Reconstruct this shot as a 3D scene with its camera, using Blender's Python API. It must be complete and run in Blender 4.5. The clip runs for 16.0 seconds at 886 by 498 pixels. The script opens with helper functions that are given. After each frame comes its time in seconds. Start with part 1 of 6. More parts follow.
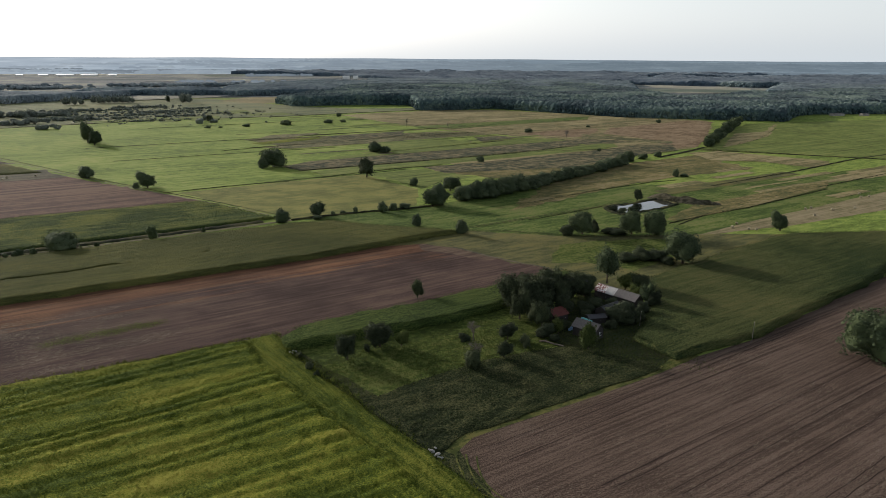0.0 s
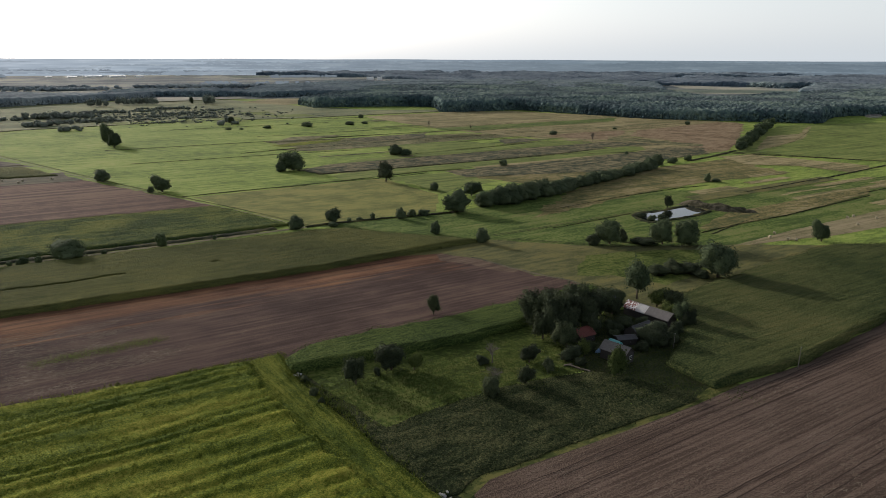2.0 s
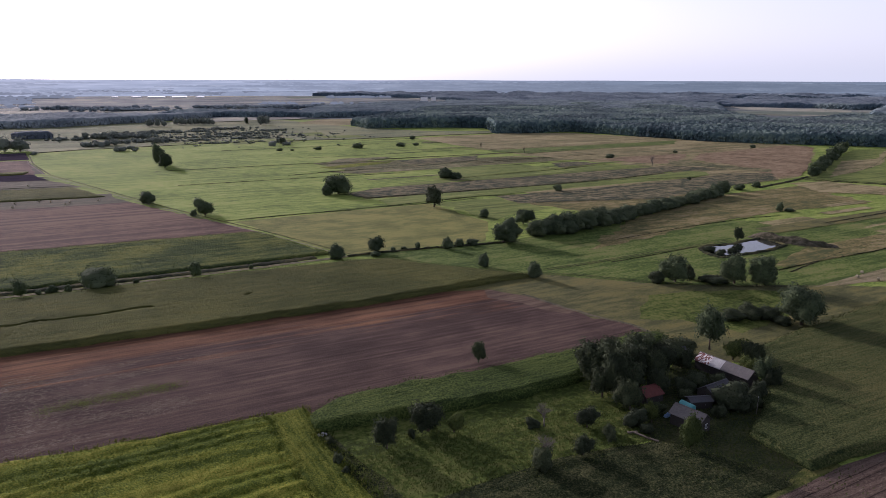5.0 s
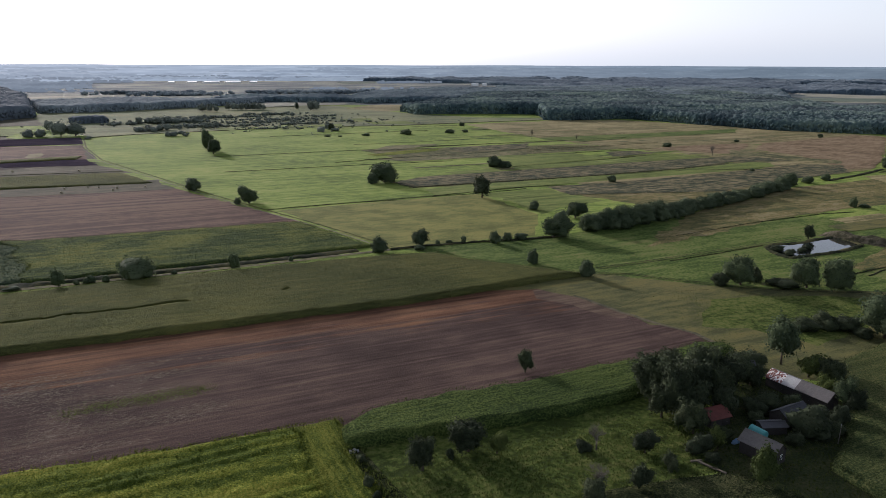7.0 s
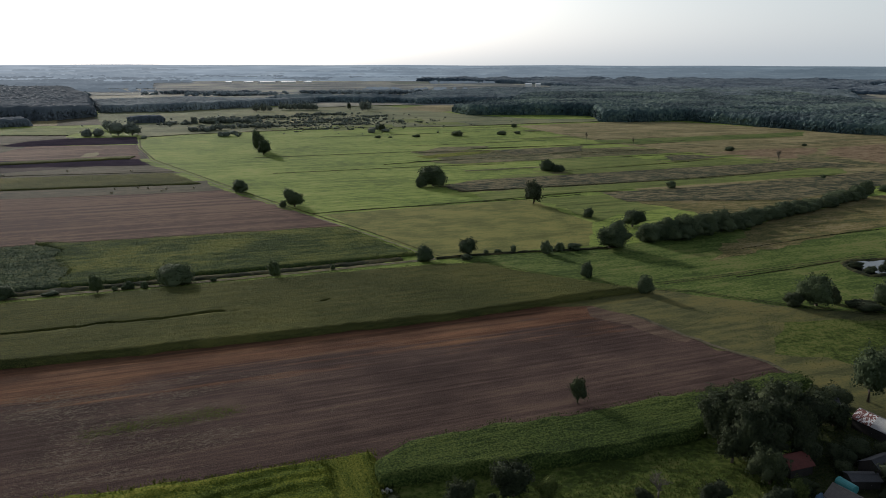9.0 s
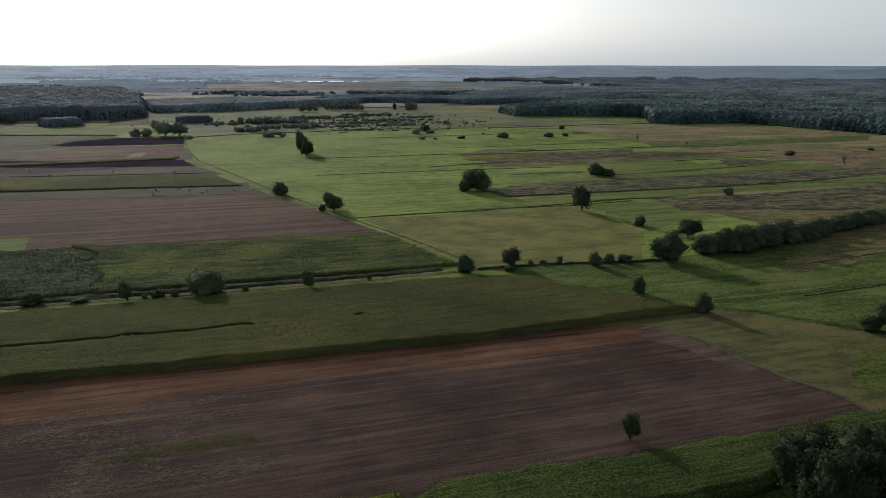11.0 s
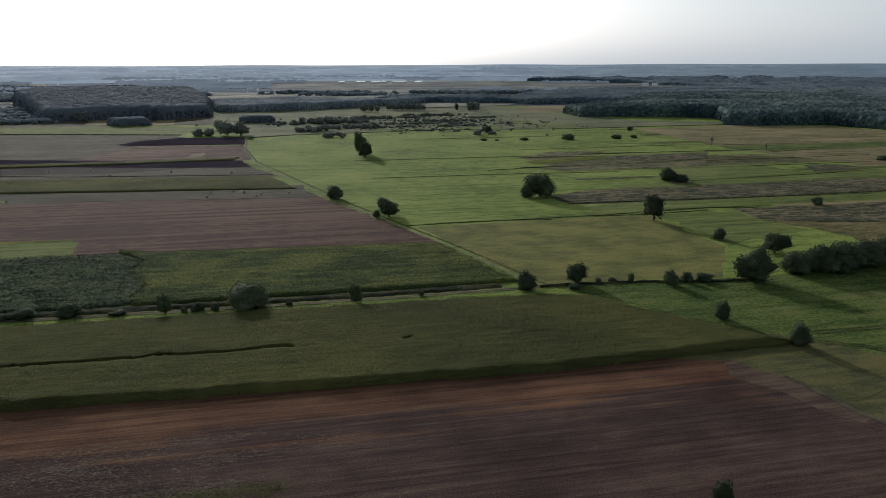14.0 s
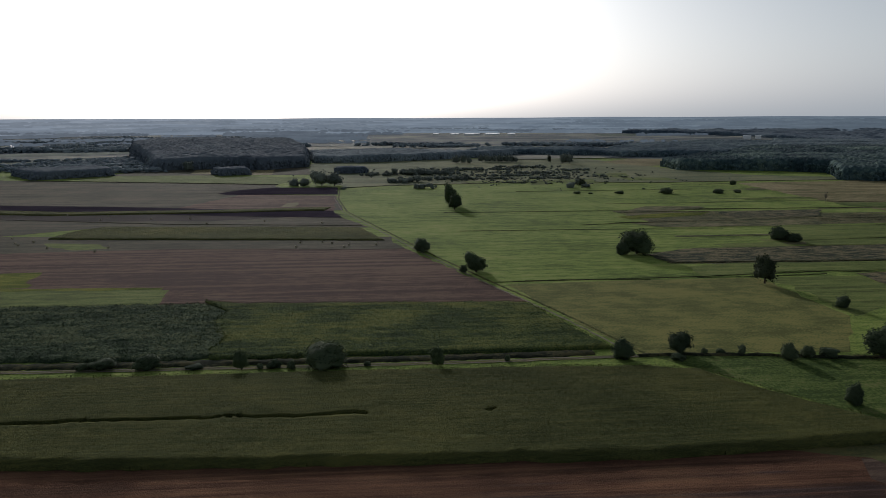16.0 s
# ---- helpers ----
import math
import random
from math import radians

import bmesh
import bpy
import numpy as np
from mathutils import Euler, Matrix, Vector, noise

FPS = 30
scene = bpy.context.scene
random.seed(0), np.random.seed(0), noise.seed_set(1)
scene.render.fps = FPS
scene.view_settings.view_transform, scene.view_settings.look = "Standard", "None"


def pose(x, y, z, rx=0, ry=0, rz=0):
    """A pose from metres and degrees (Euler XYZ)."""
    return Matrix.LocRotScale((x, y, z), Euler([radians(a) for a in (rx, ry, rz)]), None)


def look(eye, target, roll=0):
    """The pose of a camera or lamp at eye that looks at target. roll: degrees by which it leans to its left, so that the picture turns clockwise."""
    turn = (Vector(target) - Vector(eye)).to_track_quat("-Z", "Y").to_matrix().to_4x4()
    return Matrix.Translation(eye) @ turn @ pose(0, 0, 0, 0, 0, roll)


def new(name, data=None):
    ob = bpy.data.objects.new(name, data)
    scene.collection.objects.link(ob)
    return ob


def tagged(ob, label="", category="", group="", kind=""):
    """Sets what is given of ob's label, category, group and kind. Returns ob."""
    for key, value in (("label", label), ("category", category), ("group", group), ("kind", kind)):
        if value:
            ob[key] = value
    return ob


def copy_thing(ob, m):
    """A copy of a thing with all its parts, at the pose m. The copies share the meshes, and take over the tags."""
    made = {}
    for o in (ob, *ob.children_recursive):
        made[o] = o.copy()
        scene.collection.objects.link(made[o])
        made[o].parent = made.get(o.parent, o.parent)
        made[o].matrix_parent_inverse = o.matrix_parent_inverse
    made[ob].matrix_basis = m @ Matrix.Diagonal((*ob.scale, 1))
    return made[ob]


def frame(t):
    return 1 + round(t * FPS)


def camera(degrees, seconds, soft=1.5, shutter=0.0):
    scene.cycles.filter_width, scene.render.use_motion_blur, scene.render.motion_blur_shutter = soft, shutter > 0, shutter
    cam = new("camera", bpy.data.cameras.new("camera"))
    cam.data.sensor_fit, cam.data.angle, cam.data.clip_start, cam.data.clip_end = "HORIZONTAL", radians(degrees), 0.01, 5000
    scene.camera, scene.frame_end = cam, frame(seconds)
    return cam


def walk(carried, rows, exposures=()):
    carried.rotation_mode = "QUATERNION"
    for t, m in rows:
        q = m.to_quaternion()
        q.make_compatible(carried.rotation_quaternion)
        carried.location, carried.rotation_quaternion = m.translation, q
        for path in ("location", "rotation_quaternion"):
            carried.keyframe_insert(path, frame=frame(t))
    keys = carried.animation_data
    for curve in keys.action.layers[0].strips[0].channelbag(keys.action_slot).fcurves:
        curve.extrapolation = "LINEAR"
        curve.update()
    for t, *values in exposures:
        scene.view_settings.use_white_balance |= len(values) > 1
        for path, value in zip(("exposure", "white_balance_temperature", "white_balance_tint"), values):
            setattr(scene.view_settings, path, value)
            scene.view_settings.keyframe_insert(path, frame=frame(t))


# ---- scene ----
cam = camera(63.6, 16.0, soft=0.8)
# seconds, place, turn to the left, pitch, lean
ROWS = [
    (0, 0.00, 0.00, 80.00, 0.00, -14.95, -0.37),
    (0.5, 0.63, 3.94, 79.91, 1.19, -14.92, -0.34),
    (1, 1.16, 7.93, 79.93, 1.80, -14.93, -0.31),
    (1.5, 1.53, 11.85, 79.98, 1.85, -14.93, -0.25),
    (2, 1.73, 15.77, 79.91, 1.96, -14.90, -0.22),
    (2.5, 1.91, 19.75, 79.92, 2.78, -14.89, -0.22),
    (3, 2.08, 23.64, 80.04, 3.85, -14.90, -0.22),
    (3.5, 2.19, 27.45, 80.26, 4.82, -14.30, -0.21),
    (3.7, 2.20, 29.00, 80.22, 5.12, -13.83, -0.20),
    (4.2, 2.18, 32.90, 80.15, 5.75, -13.35, -0.18),
    (5.8, 1.75, 45.25, 80.00, 7.57, -13.34, -0.14),
    (6, 1.67, 46.79, 80.03, 8.23, -13.35, -0.14),
    (6.5, 1.37, 50.57, 80.16, 9.47, -14.33, -0.16),
    (7, 1.00, 54.38, 80.23, 10.22, -14.48, -0.18),
    (7.5, 0.56, 58.17, 80.28, 10.92, -14.48, -0.21),
    (8, 0.12, 61.95, 80.33, 11.62, -14.48, -0.18),
    (8.5, -0.44, 65.80, 80.43, 12.71, -14.49, -0.16),
    (9, -0.92, 69.66, 80.48, 14.39, -14.49, -0.13),
    (9.5, -1.45, 73.58, 80.44, 15.79, -14.48, -0.07),
    (12, -5.90, 92.55, 80.60, 18.55, -14.49, -0.04),
    (12.5, -7.03, 96.21, 80.67, 18.60, -14.49, 0.00),
    (13, -8.16, 99.88, 80.69, 18.66, -14.48, -0.02),
    (13.5, -9.29, 103.50, 80.48, 20.51, -14.49, 0.08),
    (14, -10.49, 107.12, 80.21, 23.11, -14.52, 0.17),
    (14.5, -11.82, 110.71, 80.01, 25.65, -14.51, 0.14),
    (15, -13.34, 114.33, 79.99, 27.49, -14.50, 0.11),
    (15.2, -13.98, 115.77, 79.97, 28.20, -14.30, 0.10),
    (15.5, -14.96, 117.93, 79.95, 29.22, -12.66, 0.10),
    (16, -16.56, 121.52, 79.83, 30.43, -10.47, 0.24),
]
walk(cam, [(t, pose(x, y, z, 90 + pitch, 0, yaw) @ pose(0, 0, 0, 0, 0, -lean)) for t, x, y, z, yaw, pitch, lean in ROWS],
     exposures=[(0.0, 0.05, 6300, 11), (3.5, 0.0, 6200, 15), (6.0, 0.15, 5650, 37), (6.5, 0.10, 5750, 27), (7.0, 0.07, 5880, 17), (8.0, -0.24, 6000, 11), (9.5, -0.43, 6050, 10), (12.5, -0.62, 5980, 9), (14.0, -0.6, 5850, 10), (15.0, -0.57, 5830, 11), (15.5, -0.76, 5820, 11), (16.0, -1.06, 5820, 11)])

# ---- world and sun ----
SUN_AZ, SUN_EL = -46.0, 15.5
world = bpy.data.worlds.new("hazy_evening_sky")
scene.world = world
world.use_nodes = True
wn, wl = world.node_tree.nodes, world.node_tree.links
sky = wn.new("ShaderNodeTexSky")
sky.sky_type, sky.sun_disc = "NISHITA", False
sky.sun_elevation, sky.sun_rotation = radians(SUN_EL), radians(SUN_AZ)
sky.air_density, sky.dust_density, sky.ozone_density = 1.0, 3.5, 1.0
wn["Background"].inputs["Strength"].default_value = 0.1
# high thin haze takes most of the colour out of the sky and whitens it towards the horizon
veil = wn.new("ShaderNodeHueSaturation")
veil.inputs["Saturation"].default_value, veil.inputs["Value"].default_value = 0.5, 1.25
wl.new(sky.outputs[0], veil.inputs["Color"])
height_of = wn.new("ShaderNodeSeparateXYZ")
wl.new(wn.new("ShaderNodeTexCoord").outputs["Generated"], height_of.inputs[0])


def sky_sum(op, a, b):
    n = wn.new("ShaderNodeMath")
    n.operation = op
    for i, v in enumerate((a, b)):
        if isinstance(v, (int, float)):
            n.inputs[i].default_value = v
        else:
            wl.new(v, n.inputs[i])
    return n.outputs[0]


haze = sky_sum("EXPONENT", sky_sum("MULTIPLY", sky_sum("MAXIMUM", height_of.outputs["Z"], 0.0), -3.6), 0.0)
haze_colour = wn.new("ShaderNodeVectorMath")
haze_colour.operation = "SCALE"
haze_colour.inputs[0].default_value = (5.8, 6.3, 6.55)
wl.new(haze, haze_colour.inputs["Scale"])
both = wn.new("ShaderNodeVectorMath")
both.operation = "ADD"
wl.new(veil.outputs[0], both.inputs[0])
wl.new(haze_colour.outputs[0], both.inputs[1])
wl.new(both.outputs[0], wn["Background"].inputs["Color"])

sun_way = Vector((math.sin(radians(SUN_AZ)) * math.cos(radians(SUN_EL)), math.cos(radians(SUN_AZ)) * math.cos(radians(SUN_EL)), math.sin(radians(SUN_EL))))
sun_data = bpy.data.lights.new("sun", "SUN")
sun_data.energy, sun_data.angle, sun_data.color = 4.0, radians(0.6), (1.0, 0.91, 0.81)
sun = new("sun", sun_data)
sun.matrix_world = look(sun_way * 300, (0, 0, 0))

ROW_ANGLE = 35.0  # the way in which the fields are worked, from +x


# ---- materials ----
def material(name, rough=0.9, spec=0.2):
    m = bpy.data.materials.new(name)
    m.use_nodes = True
    b = m.node_tree.nodes["Principled BSDF"]
    b.inputs["Roughness"].default_value = rough
    b.inputs["Specular IOR Level"].default_value = spec
    return m, m.node_tree.nodes, m.node_tree.links, b


def ramp(nodes, links, fac, colours):
    r = nodes.new("ShaderNodeValToRGB")
    e = r.color_ramp.elements
    while len(e) < len(colours):
        e.new(0.5)
    for i, (p, c) in enumerate(colours):
        e[i].position, e[i].color = p, (*c, 1)
    links.new(fac, r.inputs[0])
    return r.outputs[0]


def noise_at(nodes, links, vector, scale, detail=4.0, rough=0.6):
    n = nodes.new("ShaderNodeTexNoise")
    n.inputs["Scale"].default_value, n.inputs["Detail"].default_value, n.inputs["Roughness"].default_value = scale, detail, rough
    links.new(vector, n.inputs["Vector"])
    return n.outputs["Fac"]


def maths(nodes, links, op, a, b):
    n = nodes.new("ShaderNodeMath")
    n.operation = op
    for i, v in enumerate((a, b)):
        if isinstance(v, (int, float)):
            n.inputs[i].default_value = v
        else:
            links.new(v, n.inputs[i])
    return n.outputs[0]


def turned(nodes, links, vector, angle, sx, sy):
    """Coordinates turned so that x runs along the rows, then stretched."""
    a, b = nodes.new("ShaderNodeMapping"), nodes.new("ShaderNodeMapping")
    a.inputs["Rotation"].default_value[2] = radians(-angle)
    b.inputs["Scale"].default_value = (sx, sy, 0.5)
    links.new(vector, a.inputs["Vector"])
    links.new(a.outputs[0], b.inputs["Vector"])
    return b.outputs[0]


def field_material(name, colours, angle=ROW_ANGLE, along=0.02, across=0.5, blotch=0.02, grain=1.5, weights=(0.4, 0.35, 0.25), bump=0.5, depth=0.15, rough=1.0, spec=0.03, contrast=4.0, clumps=0.22):
    m, n, l, b = material(name, rough, spec)
    co = n.new("ShaderNodeTexCoord").outputs["Object"]
    streak = noise_at(n, l, turned(n, l, co, angle, along, across), 1.0, 5.0, 0.65)
    patch_noise = noise_at(n, l, co, blotch, 4.0, 0.55)
    fine = noise_at(n, l, co, grain, 3.0, 0.65)
    total = maths(n, l, "ADD", maths(n, l, "ADD", maths(n, l, "MULTIPLY", streak, weights[0]), maths(n, l, "MULTIPLY", patch_noise, weights[1])), maths(n, l, "MULTIPLY", fine, weights[2]))
    clump = noise_at(n, l, turned(n, l, co, angle, 0.12, 0.3), 1.0, 3.0, 0.6)
    total = maths(n, l, "ADD", total, maths(n, l, "MULTIPLY", clump, clumps))
    total = maths(n, l, "ADD", maths(n, l, "MULTIPLY", maths(n, l, "SUBTRACT", total, 0.5 * (sum(weights) + clumps)), contrast), 0.5)
    l.new(ramp(n, l, total, [(q, (c[0], c[1], c[2] * (1.25 if c[1] > c[0] else 1.0))) for q, c in colours]), b.inputs["Base Color"])
    rel = n.new("ShaderNodeBump")
    rel.inputs["Strength"].default_value, rel.inputs["Distance"].default_value = bump, depth
    l.new(maths(n, l, "ADD", fine, maths(n, l, "MULTIPLY", streak, 0.8)), rel.inputs["Height"])
    l.new(rel.outputs[0], b.inputs["Normal"])
    return m


def leaf_material(name, dark, mid, light, through_light=0.3, island=0.25, scale=0.35, rough=0.85, spec=0.05, sheen=0.02):
    m, n, l, b = material(name, rough, spec)
    co = n.new("ShaderNodeTexCoord").outputs["Object"]
    fac = noise_at(n, l, co, scale, 5.0, 0.7)
    own = n.new("ShaderNodeObjectInfo").outputs["Random"]
    fac = maths(n, l, "ADD", maths(n, l, "MULTIPLY", fac, 0.75 - island), maths(n, l, "MULTIPLY", own, 0.25))
    fac = maths(n, l, "ADD", fac, maths(n, l, "MULTIPLY", n.new("ShaderNodeNewGeometry").outputs["Random Per Island"], island))
    colour = ramp(n, l, fac, ((0.25, dark), (0.5, mid), (0.8, light)))
    l.new(colour, b.inputs["Base Color"])
    b.inputs["Sheen Weight"].default_value, b.inputs["Sheen Roughness"].default_value = sheen, 0.6
    b.inputs["Sheen Tint"].default_value = (0.85, 0.93, 1.0, 1)
    if through_light:
        tr, mix = n.new("ShaderNodeBsdfTranslucent"), n.new("ShaderNodeMixShader")
        l.new(colour, tr.inputs["Color"])
        mix.inputs[0].default_value = through_light
        l.new(b.outputs[0], mix.inputs[1])
        l.new(tr.outputs[0], mix.inputs[2])
        l.new(mix.outputs[0], n["Material Output"].inputs["Surface"])
    return m


def plain_material(name, colour, vary=0.25, scale=1.2, rough=0.7, spec=0.3, metal=0.0, bump=0.2):
    m, n, l, b = material(name, rough, spec)
    b.inputs["Metallic"].default_value = metal
    co = n.new("ShaderNodeTexCoord").outputs["Object"]
    fac = maths(n, l, "ADD", maths(n, l, "MULTIPLY", noise_at(n, l, co, scale, 6.0, 0.7), 0.6), maths(n, l, "MULTIPLY", noise_at(n, l, co, scale * 9, 3.0), 0.4))
    l.new(ramp(n, l, fac, ((0.3, tuple(c * (1 - vary) for c in colour)), (0.7, tuple(min(1, c * (1 + vary)) for c in colour)))), b.inputs["Base Color"])
    rel = n.new("ShaderNodeBump")
    rel.inputs["Strength"].default_value, rel.inputs["Distance"].default_value = bump, 0.03
    l.new(fac, rel.inputs["Height"])
    l.new(rel.outputs[0], b.inputs["Normal"])
    return m


MEADOW = field_material("meadow_grass", ((0.22, (0.086, 0.117, 0.022)), (0.45, (0.147, 0.203, 0.032)), (0.62, (0.201, 0.260, 0.045)), (0.8, (0.260, 0.278, 0.064))), along=0.012, across=0.15, blotch=0.015, grain=1.1, weights=(0.28, 0.28, 0.40), bump=0.8, depth=0.3, contrast=3.4, spec=0.04, clumps=0.34)
PASTURE = field_material("olive_pasture", ((0.22, (0.044, 0.068, 0.014)), (0.45, (0.077, 0.113, 0.020)), (0.62, (0.108, 0.138, 0.028)), (0.8, (0.146, 0.150, 0.042))), along=0.014, across=0.2, blotch=0.03, grain=0.8, weights=(0.34, 0.34, 0.392), bump=0.8, depth=0.3, contrast=4.0, spec=0.04)
CORNER = field_material("dull_corner_grass", ((0.25, (0.066, 0.068, 0.024)), (0.5, (0.102, 0.103, 0.033)), (0.75, (0.140, 0.124, 0.046))), along=0.03, across=0.2, blotch=0.06, grain=1.2, bump=0.8, depth=0.2, spec=0.04)
# dry plain colours, greyed to imitate haze over the far land
FAR_PLAIN = field_material("haze_paled_far_plain", ((0.25, (0.085, 0.100, 0.080)), (0.5, (0.145, 0.160, 0.125)), (0.75, (0.235, 0.235, 0.185))), along=0.002, across=0.008, blotch=0.004, grain=0.01, weights=(0.4, 0.35, 0.25), contrast=4.0)
STUBBLE = field_material("grey_stubble", ((0.25, (0.052, 0.050, 0.034)), (0.5, (0.086, 0.080, 0.053)), (0.75, (0.134, 0.115, 0.078))), along=0.005, across=0.1, blotch=0.02, grain=1.4, weights=(0.42, 0.25, 0.4), contrast=3.0)
FRESH = field_material("fresh_green_grass", ((0.22, (0.072, 0.090, 0.021)), (0.5, (0.124, 0.157, 0.032)), (0.78, (0.178, 0.198, 0.048))), along=0.012, across=0.22, blotch=0.02, grain=1.1, weights=(0.45, 0.25, 0.3), bump=0.8, depth=0.3, contrast=3.5, spec=0.04)
LUSH = field_material("lush_grass", ((0.28, (0.036, 0.051, 0.010)), (0.5, (0.070, 0.096, 0.016)), (0.72, (0.112, 0.124, 0.028))), along=0.012, across=0.09, blotch=0.04, grain=0.6, weights=(0.261, 0.259, 0.410), bump=1.0, depth=0.35, contrast=4.0, spec=0.04)
HAY = field_material("mown_hay_grass", ((0.28, (0.098, 0.108, 0.026)), (0.5, (0.150, 0.156, 0.038)), (0.72, (0.204, 0.190, 0.059))), along=0.012, across=0.1, blotch=0.05, grain=1.2, weights=(0.16, 0.4, 0.44), bump=0.5, depth=0.15, spec=0.04)
SCRUB = field_material("rough_sedge", ((0.22, (0.048, 0.052, 0.022)), (0.42, (0.088, 0.100, 0.036)), (0.6, (0.142, 0.126, 0.060)), (0.8, (0.205, 0.178, 0.095))), along=0.02, across=0.09, blotch=0.03, grain=0.8, weights=(0.316, 0.25, 0.42), bump=1.0, depth=0.4, contrast=3.6, spec=0.04, clumps=0.45)
TAN = field_material("dry_grass", ((0.28, (0.112, 0.106, 0.048)), (0.5, (0.196, 0.163, 0.078)), (0.72, (0.272, 0.228, 0.120))), along=0.01, across=0.16, blotch=0.012, grain=1.0, weights=(0.45, 0.25, 0.3), bump=0.7, depth=0.3, contrast=4.6, spec=0.04)
DRY_PASTURE = field_material("dry_brown_pasture", ((0.22, (0.070, 0.078, 0.026)), (0.42, (0.124, 0.112, 0.042)), (0.62, (0.168, 0.136, 0.060)), (0.8, (0.215, 0.180, 0.092))), along=0.016, across=0.12, blotch=0.022, grain=0.8, weights=(0.34, 0.34, 0.39), bump=0.8, depth=0.3, contrast=4.0, clumps=0.35)
SEDGE_DARK = field_material("dark_sedge", ((0.22, (0.034, 0.040, 0.020)), (0.42, (0.064, 0.072, 0.032)), (0.6, (0.108, 0.094, 0.050)), (0.8, (0.175, 0.148, 0.082))), along=0.03, across=0.12, blotch=0.04, grain=0.8, weights=(0.3, 0.25, 0.44), bump=1.0, depth=0.4, contrast=4.2, spec=0.04, clumps=0.6)
FALLOW = field_material("reddish_fallow", ((0.25, (0.118, 0.086, 0.050)), (0.5, (0.185, 0.130, 0.078)), (0.75, (0.245, 0.184, 0.115))), along=0.03, across=0.1, blotch=0.04, grain=0.8, weights=(0.35, 0.25, 0.4), bump=0.8, depth=0.3, contrast=4.0, clumps=0.4)
STRAW = field_material("stubble_straw", ((0.25, (0.13, 0.114, 0.06)), (0.5, (0.19, 0.162, 0.09)), (0.75, (0.25, 0.208, 0.125))), along=0.01, across=0.4, blotch=0.02)
SOIL = field_material("worked_soil", ((0.22, (0.040, 0.027, 0.023)), (0.45, (0.066, 0.044, 0.037)), (0.6, (0.088, 0.059, 0.048)), (0.8, (0.124, 0.086, 0.065))), along=0.02, across=0.7, blotch=0.03, grain=2.6, weights=(0.38, 0.28, 0.36), bump=1.0, depth=0.2, contrast=3.2, clumps=0.12)


def ochre_soil(m, start, width):
    """Lets the soil turn streakily to ochre across the rows, from one furrow on."""
    n, l = m.node_tree.nodes, m.node_tree.links
    b = n["Principled BSDF"]
    grey = b.inputs["Base Color"].links[0].from_socket
    co = n.new("ShaderNodeTexCoord").outputs["Object"]
    sep = n.new("ShaderNodeSeparateXYZ")
    l.new(turned(n, l, co, ROW_ANGLE, 1.0, 1.0), sep.inputs[0])
    streak = noise_at(n, l, turned(n, l, co, ROW_ANGLE, 0.006, 0.3), 1.0, 4.0, 0.6)
    spots = noise_at(n, l, turned(n, l, co, ROW_ANGLE, 0.03, 0.1), 1.0, 3.0, 0.6)
    v = maths(n, l, "ADD", sep.outputs["Y"], maths(n, l, "MULTIPLY", maths(n, l, "SUBTRACT", maths(n, l, "ADD", streak, spots), 1.0), 42.0))
    share = maths(n, l, "DIVIDE", maths(n, l, "SUBTRACT", v, start), width)
    fac = ramp(n, l, share, ((0.0, (0, 0, 0)), (1.0, (1, 1, 1))))
    tint = ramp(n, l, streak, ((0.38, (1.2, 0.98, 0.72)), (0.62, (1.95, 1.5, 1.05))))
    warm, mix = n.new("ShaderNodeVectorMath"), n.new("ShaderNodeMix")
    warm.operation, mix.data_type = "MULTIPLY", "RGBA"
    l.new(grey, warm.inputs[0])
    l.new(tint, warm.inputs[1])
    l.new(fac, mix.inputs[0])
    l.new(grey, mix.inputs[6])
    l.new(warm.outputs[0], mix.inputs[7])
    l.new(mix.outputs[2], b.inputs["Base Color"])


ochre_soil(SOIL, 239.0, 9.0)
SOIL_NEAR = field_material("harrowed_soil", ((0.25, (0.052, 0.037, 0.028)), (0.5, (0.092, 0.065, 0.049)), (0.75, (0.142, 0.104, 0.081))), along=0.01, across=1.1, blotch=0.04, grain=3, weights=(0.34, 0.137, 0.5), bump=1.0, depth=0.2, contrast=4.0, clumps=0.06)
OCHRE = field_material("ochre_soil", ((0.22, (0.066, 0.046, 0.035)), (0.5, (0.106, 0.074, 0.054)), (0.78, (0.155, 0.112, 0.080))), along=0.008, across=0.6, blotch=0.03, grain=2.4, weights=(0.40, 0.25, 0.35), bump=0.8, contrast=3.4)
RED_SOIL = field_material("reddish_soil", ((0.28, (0.066, 0.042, 0.034)), (0.5, (0.106, 0.066, 0.050)), (0.72, (0.148, 0.098, 0.068))), along=0.004, across=0.2, blotch=0.012, grain=1.4, weights=(0.5, 0.2, 0.3), contrast=5.0)
PLOUGHED = field_material("purple_ploughed_soil", ((0.3, (0.038, 0.032, 0.043)), (0.6, (0.058, 0.048, 0.060))), along=0.004, across=0.25, spec=0.0)
DARK_SOIL = field_material("dark_soil", ((0.3, (0.020, 0.015, 0.014)), (0.6, (0.032, 0.024, 0.020))), along=0.004, across=0.25)
WEEDS = field_material("dark_weeds", ((0.22, (0.014, 0.020, 0.007)), (0.5, (0.031, 0.039, 0.012)), (0.68, (0.053, 0.058, 0.020)), (0.84, (0.082, 0.080, 0.035))), along=0.1, across=0.3, blotch=0.06, grain=2.4, weights=(0.2, 0.2, 0.6), bump=1.0, depth=0.4, contrast=4.0)
